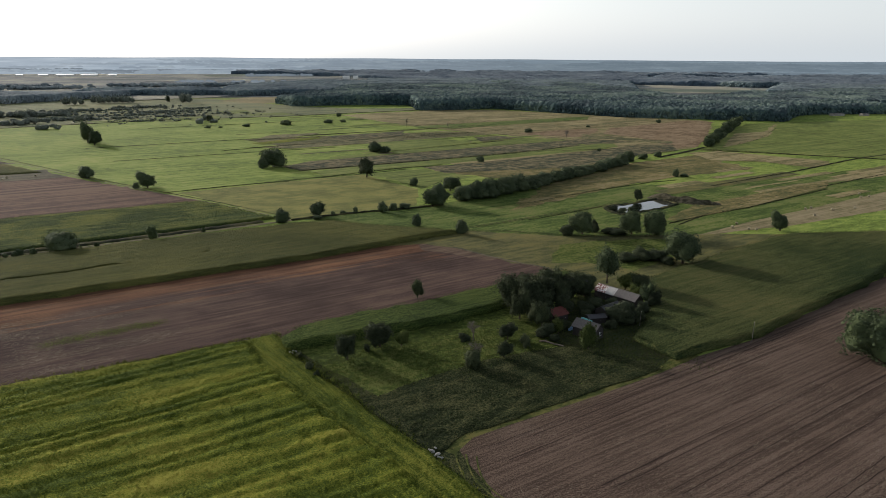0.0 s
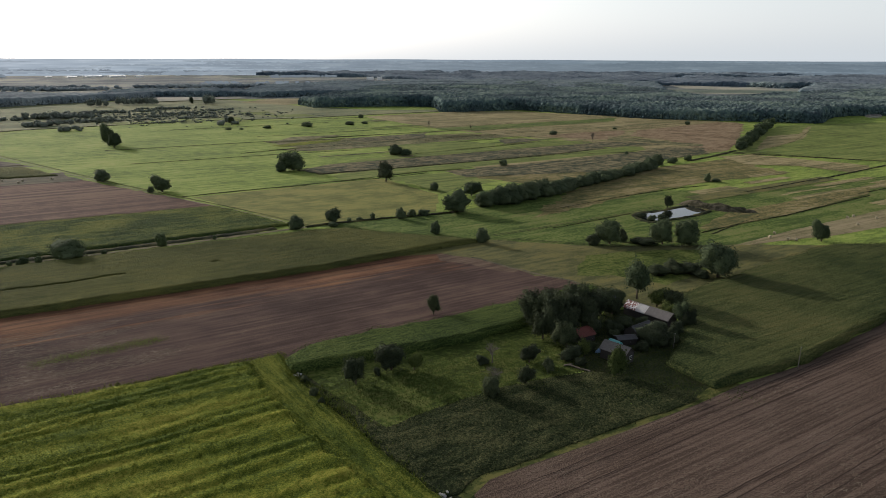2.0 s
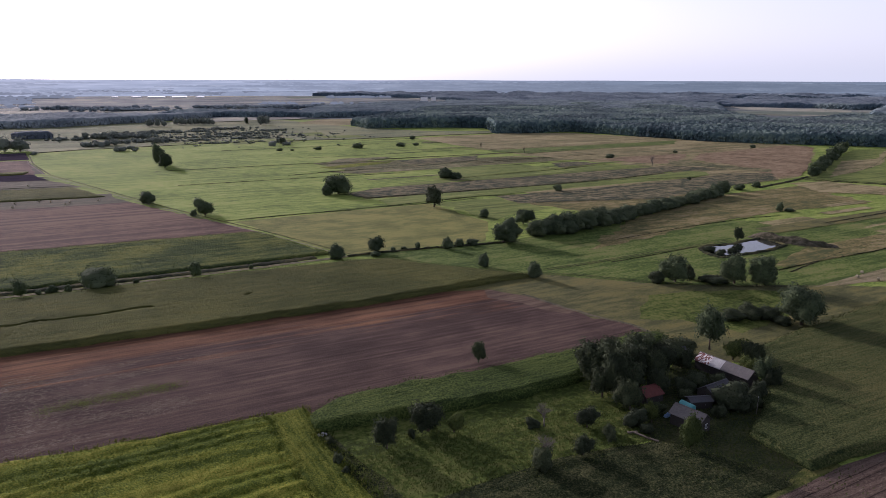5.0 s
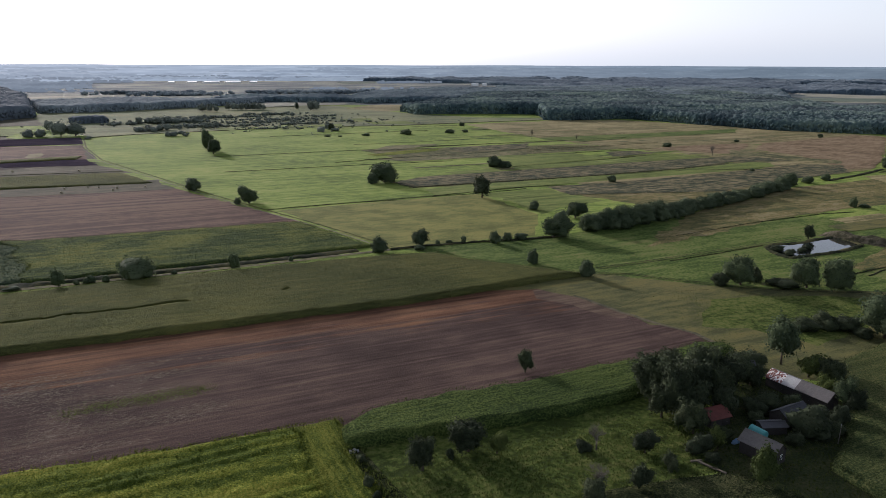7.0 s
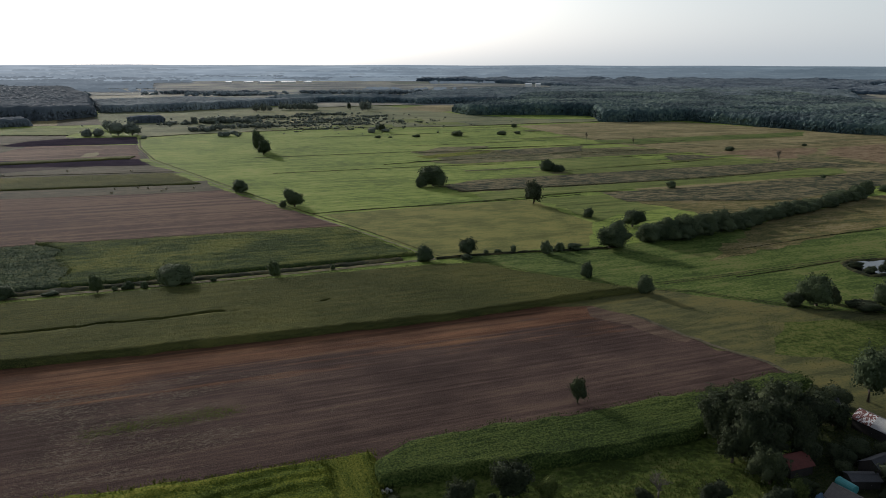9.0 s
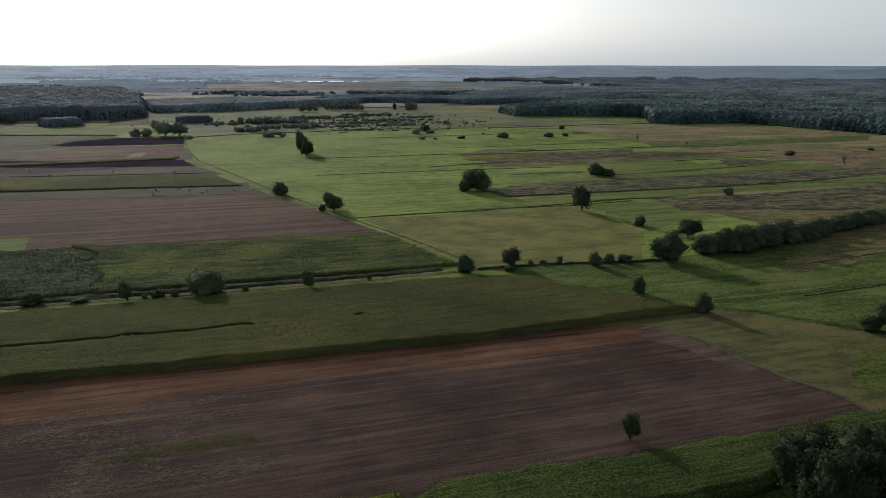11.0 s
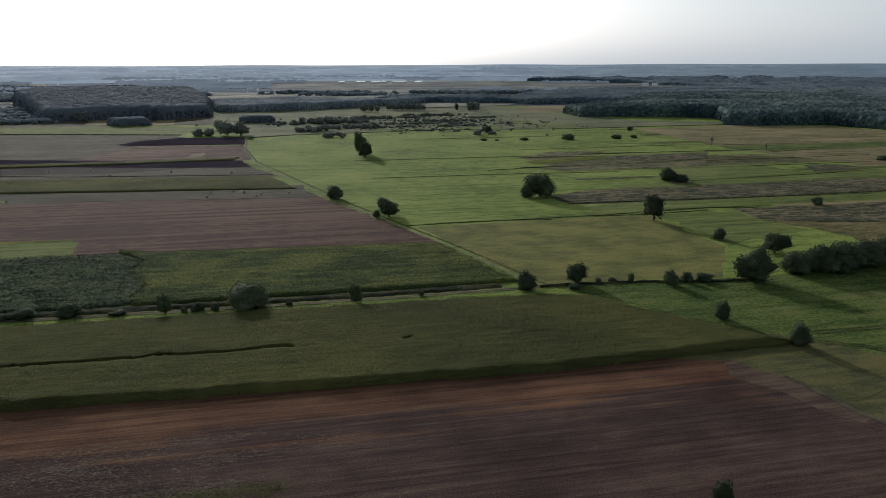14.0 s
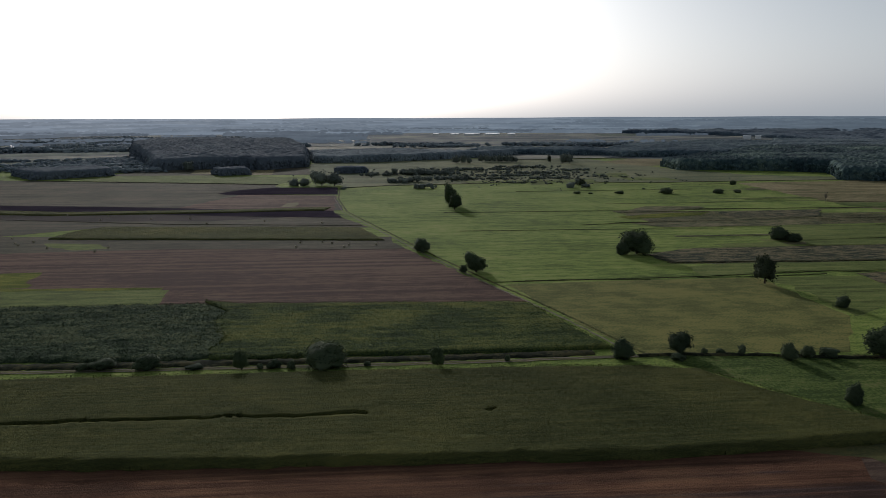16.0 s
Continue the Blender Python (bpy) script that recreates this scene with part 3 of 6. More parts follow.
# ---- flat fields ----
FIELDS = [
    ("farm_meadow", [(18, 236), (50, 246), (75, 240), (112, 285), (168, 330), (122, 332), (60, 326), (8, 336), (-12, 334), (-20, 312), (8, 298), (36, 270)], CORNER, "olive grass between the farmstead and the pond"),
    ("pond_pasture", [(8, 334), (60, 324), (118, 329), (170, 347), (330, 462), (430, 560), (400, 590), (240, 500), (150, 470), (60, 450), (0, 400), (-30, 379), (-74, 356), (-55, 351), (-8, 335)], PASTURE, "olive grazed pasture round the small pond"),
    ("brown_field", [(-235, 80), (-110, 160), (-49, 194), (-43, 200), (-26, 212), (-8, 222), (16, 239), (26, 246), (38, 257), (47, 262), (41, 272), (30, 279), (20, 287), (8, 299), (-9, 309), (-24, 311), (-50, 290), (-100, 262), (-165, 218), (-300, 127), (-380, 70), (-260, 60)], SOIL, "harvested brown field with faint rows between two maize fields"),
    ("headland", [(-11, 307), (-9, 297), (4, 292), (13, 284), (20, 282), (22, 285), (8, 299), (-9, 308)], OCHRE, "orange-brown headland with turning marks"),
    ("pale_pasture", [(8, 331), (-6, 322), (-30, 302), (-9, 308.5), (8, 299.5), (20, 287.5), (40, 273), (46, 276), (44, 290), (38, 312), (62, 318), (60, 322), (30, 327)], CORNER, "dull tan-green grazed corner"),
    ("harrowed_field", [(2, 134), (6.9, 140.2), (14.8, 145.5), (24, 151.4), (38.4, 160.9), (47.9, 167.3), (57.4, 173.9), (72, 185.5), (91, 197), (169, 262), (260, 340), (330, 300), (330, -80), (128, -80), (40, 66), (10, 116)], SOIL_NEAR, "harrowed brown field with tractor lines beside the farmstead"),
    ("orchard_lawn", [(-43, 185), (-34, 176), (-18, 158), (10, 180), (35, 193), (42, 203), (34, 216), (22, 228), (3, 212), (-14, 203), (-36, 193)], LUSH, "short bright green orchard grass"),
    ("farm_yard", [(33, 193), (45, 186), (57, 175), (63, 178), (69, 186), (73, 200), (73, 225), (62, 240), (48, 240), (40, 225), (36, 205)], YARD, "trodden farmyard of soil and grass, colour darkened for shade"),
    ("herb_margin", [(-52, 190), (-43, 189), (-33, 178), (-16, 160), (3, 137), (9, 122), (12, 108), (4, 106), (-6, 124), (-30, 152)], WEEDS, "dark herbs along the crop's edge"),
    ("field_margin", [(0, 135), (5.6, 141.9), (13.6, 147.1), (22.9, 152.9), (37.3, 162.5), (46.8, 168.9), (56.2, 175.4), (63, 183), (70, 187), (72, 185.4), (57.4, 173.8), (47.9, 167.2), (38.4, 160.8), (24, 151.3), (14.8, 145.4), (6.9, 140.1), (2.6, 133)], MARGIN, "pale grassy margin along the harrowed field"),
    ("wet_meadow", [(44, 279), (58, 280), (75, 268), (100, 292), (112, 318), (70, 316), (52, 308), (46, 292)], LUSH, "bright uneven green wet meadow"),
    ("hay_field", [(-161, 427), (-107, 468), (-57, 503), (-16, 445), (-15, 394), (-50, 374), (-76, 355)], HAY, "freshly mown olive hay field"),
    ("bright_meadow", [(-56, 504), (-14, 532), (22, 494), (-5, 469), (-14, 446)], FRESH, "bright green meadow corner by the hedge"),
    ("old_meadow", [(-528, 775), (-502, 820), (-360, 950), (-225, 1015), (-124, 1097), (0, 1185), (-41, 1200), (-148, 1180), (-284, 1260), (-470, 1440), (-640, 1398), (-702, 1325), (-778, 1171), (-863, 1110), (-804, 1025), (-700, 905), (-640, 860)], OLD_MEADOW, "dull tan and olive old meadow beyond the long ditch"),
    ("light_green_field", [(-430, 890), (-330, 960), (-350, 985), (-455, 915)], FRESH, "small light green mown parcel"),
    ("light_green_field", [(-270, 1020), (-215, 1045), (-240, 1085), (-300, 1055)], FRESH, "small light green mown parcel"),
    ("scrub_ground", [(-560, 900), (-450, 985), (-330, 1010), (-360, 1150), (-470, 1290), (-640, 1180), (-650, 1020)], OLD_MEADOW, "rough olive old meadow under the scrub"),
    ("sedge_patch", [(-114, 547), (-17, 622), (82, 693), (130, 725), (120, 665), (72, 623), (-15, 561), (-104, 517)], SCRUB, "brown strip of rough sedge"),
    ("sedge_patch", [(-10, 532), (70, 598), (169, 663), (160, 620), (113, 524), (58, 468), (32, 492)], DRY_PASTURE, "brown rough fallow beside the hedge"),
    ("lush_strip", [(-95, 592), (-70, 612), (40, 690), (150, 757), (170, 740), (95, 684), (28, 668), (-87, 583)], FRESH, "bright green strip between sedge strips"),
    ("sedge_patch", [(-200, 720), (-60, 790), (20, 810), (60, 790), (-40, 720), (-150, 660)], SCRUB, "pale brown strip of dry sedge"),
    ("dry_grass_field", [(-118, 1037), (-5, 1177), (200, 1080), (358, 987), (325, 872), (237, 675), (169, 619), (124, 736), (34, 805), (-60, 900)], TAN, "wide field of dry tan grass before the forest"),
    ("dry_grass_field", [(35, 379), (64, 460), (146, 566), (219, 621), (234, 540), (171, 505), (116, 462)], DRY_PASTURE, "brownish dry pasture beside the pond"),
    ("straw_field", [(118, 326), (159, 359), (280, 447), (420, 560), (400, 500), (246, 390), (174, 349)], STRAW, "pale straw stubble with round bales"),
    ("dry_grass_field", [(203, 465), (339, 545), (520, 680), (500, 640), (319, 511), (179, 434)], TAN, "strip of tan dry grass"),
    ("green_field", [(392, 938), (627, 1027), (820, 1080), (700, 850), (374, 604), (238, 662)], FRESH, "flat bright green field before the forest"),
    ("red_field", [(-700, 200), (-460, 350), (-277, 497), (-165, 421), (-138, 402), (-145, 397), (-329, 281), (-560, 140)], RED_SOIL, "reddish brown harvested field"),
    ("light_green_field", [(-366, 300), (-300, 341), (-274, 314), (-329, 280), (-460, 197), (-500, 215)], GRAIN, "narrow bright green young crop"),
    ("light_green_field", [(-402, 319), (-385, 332), (-357, 308), (-367, 300), (-450, 246), (-480, 270)], GRAIN, "small bright green crop strip"),
    ("light_green_field", [(-420, 262), (-294, 339), (-276, 319), (-280, 312), (-400, 236)], FRESH, "bright green strip beside the red-brown field"),
    ("stubble_field", [(-524, 385), (-289, 516), (-274, 496), (-460, 350), (-700, 200), (-740, 250)], STUBBLE, "dull stubble strip with round bales"),
    ("grassy_spot", [(-471, 384), (-452, 394), (-435, 400), (-417, 395), (-430, 379), (-450, 378)], FRESH, "yellow-green grassy spot in the stubble"),
    ("stubble_field", [(-653, 454), (-379, 575), (-326, 543), (-497, 452), (-524, 385), (-740, 250), (-900, 340)], STUBBLE, "olive stubble strip with scattered bales"),
    ("dry_grass_field", [(-995, 638), (-625, 762), (-585, 729), (-609, 629), (-741, 501), (-900, 440), (-1200, 500)], STUBBLE, "dull brown harvested field"),
    ("stubble_field", [(-1000, 400), (-900, 470), (-720, 575), (-654, 645), (-560, 668), (-488, 703), (-405, 612), (-480, 545), (-600, 455), (-900, 345)], STUBBLE, "dull tan stubble field with paler spots"),
    ("lodged_spot", [(-475, 628), (-458, 640), (-448, 655), (-462, 650), (-480, 634)], STRAW, "pale lodged spot in the stubble"),
    ("lodged_spot", [(-490, 688), (-478, 697), (-470, 690), (-482, 682)], STRAW, "pale lodged spot in the stubble"),
    ("red_field", [(-580, 664), (-485, 702), (-409, 604), (-543, 540)], RED_SOIL, "red-brown harvested strip by the track"),
    ("ploughed_strip", [(-900, 352), (-598, 461), (-491, 538), (-423, 600), (-388, 590), (-455, 508), (-567, 444), (-900, 330)], DARK_SOIL, "dark ploughed strip beside tall maize"),
    ("ploughed_strip", [(-596, 655), (-603, 712), (-537, 769), (-491, 711)], DARK_SOIL, "dark freshly ploughed strip"),
    ("green_field", [(-995, 698), (-872, 807), (-666, 860), (-625, 764), (-858, 691)], FRESH, "dull green field before the woods"),
    ("dry_grass_field", [(-927, 755), (-1058, 911), (-837, 1056), (-694, 899)], STUBBLE, "brown field rising to the wood"),
]
for i, (name, poly, mat, label) in enumerate(FIELDS):
    rough_edge = name in ("field_corner", "lush_strip", "sedge_patch", "dry_grass_field", "bright_meadow", "wet_meadow", "pale_pasture", "scrub_ground", "farm_yard", "headland", "light_green_field", "lodged_spot", "grassy_spot")
    patch(name, poly, mat, 0.03 + 0.003 * i, label, (6.0, 1.2) if rough_edge else (1.5, 0.5))

# narrow parcels of the old meadow, each cut at its own time
parcel_rng = random.Random(17)
parcel_no = 0
for i in range(110):
    pu, pv = parcel_rng.uniform(300, 860), parcel_rng.uniform(330, 900)
    pl, pw = parcel_rng.uniform(60, 240), parcel_rng.uniform(2, 9)
    corners = [world_frame(pu + a * pl / 2, pv + b * pw / 2) for a, b in ((-1, -1), (1, -1), (1, 1), (-1, 1))]
    if any(inside(f[1], *(np.array(q) for q in world_frame(pu, pv))) for f in FIELDS if f[0] == "sedge_patch"):
        continue
    if all(inside([(-190, 655), (-115, 530), (-20, 520), (40, 560), (140, 640), (230, 690), (340, 960), (100, 1110), (-40, 1110), (-180, 940)], np.array(x), np.array(y)) for x, y in corners):
        mat, what = parcel_rng.choice(((FRESH, "fresh green"), (SCRUB, "brown sedge"), (SCRUB, "rough sedge"), (TAN, "dry tan"), (PASTURE, "olive")))
        parcel_no += 1
        patch("meadow_parcel", corners, mat, 0.15 + 0.004 * (parcel_no % 25), f"narrow {what} parcel of the meadow", (4.0, 0.35))

# strips of the pasture beyond the pond
for i in range(70):
    pu, pv = parcel_rng.uniform(150, 700), parcel_rng.uniform(160, 420)
    pl, pw = parcel_rng.uniform(40, 160), parcel_rng.uniform(4, 14)
    corners = [world_frame(pu + a * pl / 2, pv + b * pw / 2) for a, b in ((-1, -1), (1, -1), (1, 1), (-1, 1))]
    if all(inside([(120, 420), (175, 365), (300, 470), (420, 580), (260, 640), (190, 580), (150, 500)], np.array(x), np.array(y)) for x, y in corners):
        mat, what = parcel_rng.choice(((CORNER, "dull brown"), (CORNER, "dull olive"), (TAN, "dry tan"), (PASTURE, "olive green"), (FRESH, "bright green")))
        parcel_no += 1
        patch("meadow_parcel", corners, mat, 0.15 + 0.004 * (parcel_no % 25), f"narrow {what} strip of the pasture", (4.0, 0.5))

# parcels with outlines of their own
MEADOW_PARCELS = [
    ("dry_grass_field", [(-397, 1545), (-273, 1553), (-262, 1500), (-300, 1330), (-322, 1290), (-420, 1350)], TAN, "pale dry clearing before the woods"),
    ("fallow_strip", [(79, 790), (97, 808), (133, 836), (168, 857), (184, 858), (172, 815), (148, 764), (136, 760), (113, 771), (89, 783)], FALLOW, "reddish tan fallow with dry stalks"),
    ("fallow_strip", [(177, 802), (198, 862), (248, 908), (330, 985), (358, 963), (271, 745), (242, 683), (218, 670), (206, 760)], FALLOW, "reddish tan fallow with dry stalks"),
    ("sedge_patch", [(153, 796), (169, 778), (201, 749), (231, 727), (224, 704), (194, 725), (171, 745), (143, 746)], SCRUB, "dull brown strip of sedge"),
    ("light_green_field", [(-67, 697), (-57, 706), (2, 736), (30, 708), (28, 699), (-51, 636), (-60, 628)], FRESH, "bright green mown parcel between sedge"),
    ("light_green_field", [(-45, 630), (28, 690), (84, 747), (97, 744), (116, 732), (61, 691), (-42, 614)], FRESH, "bright green mown strip along a ditch"),
    ("sedge_patch", [(31, 752), (59, 769), (79, 751), (37, 716)], SEDGE_DARK, "dark rough sedge parcel"),
    ("sedge_patch", [(-122, 535), (-106, 566), (-59, 596), (-55, 600), (-48, 608), (61, 686), (143, 742), (169, 737), (193, 719), (162, 710), (133, 696), (81, 646), (11, 594), (-44, 560), (-75, 539), (-104, 519)], SEDGE_DARK, "long dark strip of rough sedge"),
    ("light_green_field", [(-94, 511), (-74, 534), (-51, 549), (-43, 553), (25, 600), (80, 640), (130, 683), (152, 702), (167, 699), (164, 676), (121, 641), (33, 580), (-19, 542), (-41, 530), (-51, 520), (-82, 492)], FRESH, "bright green mown strip between sedge strips"),
    ("sedge_patch", [(-16, 538), (31, 567), (120, 634), (163, 670), (188, 696), (222, 697), (214, 653), (164, 612), (100, 544), (1, 510)], SEDGE_DARK, "dark rough fallow of sedge and thistles"),
    ("dry_grass_field", [(-145, 1039), (-91, 1092), (-5, 1145), (71, 1171), (180, 1101), (218, 1083), (211, 1052), (115, 986), (2, 910), (-38, 885), (-77, 931)], TAN, "orange-tan dry grass before the forest"),
    ("green_parcel", [(-38, 874), (2, 899), (210, 1046), (198, 992), (10, 847), (-32, 858)], PASTURE, "dull olive strip between two ditches"),
    ("sedge_patch", [(131, 959), (155, 975), (154, 958), (135, 946)], SEDGE_DARK, "small dark patch of sedge"),
    ("yellow_strip", [(-184, 685), (-156, 725), (-125, 750), (-128, 726), (-171, 675)], GRAIN, "narrow yellow-green strip"),
    ("sedge_patch", [(-192, 711), (-183, 762), (-140, 787), (-134, 777), (-160, 739)], SCRUB, "narrow dull brown strip of sedge"),
    ("sedge_patch", [(-165, 654), (-144, 672), (-106, 709), (-42, 759), (-39, 708), (-83, 684), (-138, 647)], SCRUB, "dull brown strip of sedge"),
    ("sedge_patch", [(-122, 756), (-45, 815), (-43, 769), (-104, 722)], SEDGE_DARK, "rough olive-brown sedge parcel"),
    ("light_green_field", [(-352, 986), (-318, 1016), (-286, 954), (-315, 928)], FRESH, "small light green mown parcel"),
    ("light_green_field", [(-394, 979), (-378, 988), (-338, 917), (-354, 902)], FRESH, "small light green mown parcel"),
    ("light_green_field", [(-349, 1096), (-309, 1132), (-289, 1086), (-304, 1052)], FRESH, "small light green mown parcel"),
    ("ploughed_strip", [(-610, 656), (-617, 698), (-602, 735), (-540, 772), (-494, 713), (-558, 673), (-591, 652)], PLOUGHED, "dark freshly ploughed wedge"),
    ("stubble_field", [(-748, 701), (-622, 753), (-621, 702), (-619, 653), (-648, 618)], STUBBLE, "grey-brown harvested strip"),
    ("ploughed_strip", [(-707, 483), (-605, 529), (-501, 567), (-410, 604), (-376, 574), (-467, 535), (-566, 501), (-672, 465)], PLOUGHED, "dark ploughed strip beside green crop"),
    ("ploughed_strip", [(-828, 976), (-814, 1034), (-693, 905), (-738, 876)], STUBBLE, "brown field before the wood"),
    ("dry_grass_field", [(-867, 986), (-853, 1002), (-740, 875), (-764, 854)], TAN, "dry tan field with wheel marks before the wood"),
    ("dry_grass_field", [(-952, 928), (-940, 973), (-811, 846), (-857, 831)], TAN, "dry tan field before the wood"),
    ("lodged_spot", [(-469, 601), (-483, 624), (-480, 638), (-459, 611)], STRAW, "pale scraped spot in the harvested field"),
    ("stubble_field", [(-416, 425), (-335, 472), (-281, 501), (-256, 484), (-271, 472), (-392, 405)], STUBBLE, "olive stubble strip with round bales"),
    ("dry_grass_field", [(326, 808), (372, 835), (423, 929), (428, 929), (354, 784), (297, 712), (264, 678)], TAN, "dry pinkish strip beside the hedge"),
    ("dry_grass_field", [(215, 634), (249, 650), (317, 586), (309, 571), (284, 550), (260, 581), (221, 587)], TAN, "dry tan band across the meadow"),
    ("dry_grass_field", [(143, 400), (166, 415), (222, 458), (264, 486), (250, 461), (171, 394), (118, 357), (116, 362)], DRY_PASTURE, "brownish dry strip of pasture"),
]
for i, (name, poly, mat, label) in enumerate(MEADOW_PARCELS):
    patch(name, poly, mat, 0.254 + 0.004 * (i % 12), label, (2.5, 0.4))

# ---- standing crops ----
crop("weedy_plot", [(-21.5, 156.5), (-18, 158), (10, 181), (35, 192), (56, 182), (58.5, 176.5), (47, 168.6), (37.5, 162.2), (23.2, 152.5), (13.9, 146.7), (5.5, 141.3), (0, 135), (-4.5, 133.5)], 0.28, 0.5, WEEDS, 19, "dark weedy plot of uncut herbs", "weeds", jitter=0.55, blades=3, blade=0.5)
crop("green_crop", [(-56, 193), (-48.5, 179.5), (-23.5, 145.5), (-9.5, 129.5), (2.5, 111.5), (23, 81), (58, 24), (-235, 24), (-235, 78), (-110, 162)], 1.5, 0.6, GRAIN, 11, "bright yellow-green uncut crop with wavy ridges", "crop", jitter=0.4, ridge=0.18, ridge_step=5.2, blades=5, blade=0.6)
crop("green_crop", [(-49, 198), (-42, 184), (-17, 150), (-3, 134), (9, 116), (30, 85), (68, 24), (57, 24), (21, 79), (0.5, 110), (-12, 128), (-26, 144), (-51, 178), (-58, 192)], 1.5, 0.6, GRAIN_END, 10, "yellow-green crop drilled along the field's end", "crop", jitter=0.4, blades=5, blade=0.6, fringe=0)
crop("maize_field", [(-47, 193), (-43, 203), (-26, 215), (-8, 225), (15.5, 242), (26, 248), (38, 260), (46, 263), (50, 258), (45, 250), (33, 240), (22, 229), (20, 223), (3, 210), (-14, 201), (-36, 191), (-44, 186)], 2.4, 0.6, MAIZE, 12, "tall green maize strip beside the orchard", "maize", jitter=0.3, blades=4, blade=0.5, fringe=0.1)
crop("maize_field", [(72, 250), (105, 281), (161, 327), (212, 334), (228, 338), (169, 262), (92, 198), (64, 182), (56.5, 196.5), (64, 212), (72, 233)], 1.9, 0.7, MAIZE_FARM, 13, "green maize field behind the farmstead", "maize", jitter=0.3, blades=3, blade=0.55)
crop("maize_field", [(-300, 118), (-182, 201), (-136, 229), (-89, 259), (-50, 284), (7, 329), (-8, 331), (-29, 338), (-56, 347), (-72, 342), (-100, 325), (-151, 291), (-219, 245), (-395, 128)], 2.2, 0.7, MAIZE_RIPE, 14, "broad dull green maize field with a narrow gap", "maize", jitter=0.3, blades=3, blade=0.55, fringe=0.6, gaps=[((-320, 135), (-126, 266), 0.62), ((-98.3, 285), (-97.6, 285.5), 0.6)])
crop("green_crop", [(-262, 332), (-245, 335), (-145, 396), (-137, 398), (-86, 357), (-199, 279), (-206, 283), (-212, 296), (-232, 308), (-240, 322)], 1.3, 0.7, BEET, 15, "patchy green crop with yellower spots beside the track", "crop", jitter=0.5, blades=3, blade=0.6)
crop("weed_field", [(-460, 197), (-329, 280), (-258, 328), (-240, 325), (-230, 313), (-217, 303), (-203, 296), (-199, 283), (-206, 274), (-252, 246), (-400, 148)], 1.1, 0.8, TALL_WEEDS, 16, "overgrown dark green weeds", "weeds", jitter=0.9, blades=2, blade=0.8)
crop("maize_field", [(-484, 394), (-498, 422), (-497, 448), (-332, 538), (-284, 501)], 1.2, 1.2, MAIZE_RIPE, 17, "narrow dark maize strip among stubble", "maize", jitter=0.5)
crop("maize_field", [(-900, 374), (-605, 482), (-500, 555), (-427, 620), (-419, 602), (-491, 541), (-598, 464), (-900, 354)], 1.4, 1.5, MAIZE_RIPE, 18, "dark strip of tall maize", "maize", jitter=0.5)

tufts("orchard_tufts", [(x, y) for x in range(-36, 34, 6) for y in (168, 176, 184, 192, 200, 208) if abs(y - 186 - 0.6 * x) < 16], 3.5, 9000, 0.2, TUFT, 26, "uneven grass tufts in the orchard", "grass")
tufts("yard_tufts", [(x, y) for x in range(38, 72, 5) for y in range(180, 236, 6)], 3.0, 3000, 0.25, TUFT, 29, "rank grass tufts in the farmyard", "grass")
tufts("meadow_tufts", [(x, y) for x in range(45, 110, 8) for y in range(280, 320, 8)], 7.0, 3000, 0.16, TUFT, 27, "rank tufts on the wet meadow", "grass")
tufts("margin_herbs", [(-46 + 40 * k / 12, 190 - 56 * k / 12) for k in range(13)], 1.8, 700, 0.6, TUFT, 28, "tall yellowed herbs along the crop's edge", "weeds")

def tussocks(name, polys, count, size, seed, label):
    """Low clumps of rank grass on old meadows, thicker along some parcels, all in one mesh."""
    rng = np.random.default_rng(seed)
    share = np.array([0.5 * abs(sum(a[0] * b[1] - a[1] * b[0] for a, b in zip(q, q[1:] + q[:1]))) for q in polys])
    verts, tris, base = [], [], 0
    for poly, part_share in zip(polys, share / share.sum()):
        p, m = np.array(poly, float), int(count * part_share * 6)
        x, y = rng.uniform(p[:, 0].min(), p[:, 0].max(), m), rng.uniform(p[:, 1].min(), p[:, 1].max(), m)
        u, v = rows_frame(x, y)
        ok = inside(poly, x, y) & (0.6 * smooth_noise(u / 9, v, 5, seed) + 0.4 * smooth_noise(x, y, 18, seed + 1) > 0.3 + 0.35 * rng.random(m))
        x, y = x[ok][:int(count * part_share)], y[ok][:int(count * part_share)]
        k = len(x)
        w, h, a = size * rng.uniform(0.5, 1.5, k), size * rng.uniform(0.2, 0.7, k), rng.uniform(0, 6.3, k)
        foot = [np.stack([x + np.cos(a + t) * w * rng.uniform(0.7, 1.2, k), y + np.sin(a + t) * w * rng.uniform(0.7, 1.2, k), np.zeros(k)], -1) for t in (0, 1.57, 3.14, 4.71)]
        tip = np.stack([x + rng.uniform(-0.4, 0.4, k) * w, y + rng.uniform(-0.4, 0.4, k) * w, h + 0.15], -1)
        verts.append(np.stack(foot + [tip], 1).reshape(-1, 3))
        tris.append((base + 5 * np.arange(k)[:, None, None] + np.array([(0, 1, 4), (1, 2, 4), (2, 3, 4), (3, 0, 4)])[None]).reshape(-1, 3))
        base += 5 * k
    ob = new(name, mesh_of(name, np.concatenate(verts), np.concatenate(tris), material=TUSSOCK))
    return tagged(ob, label, "grass", kind="stuff")


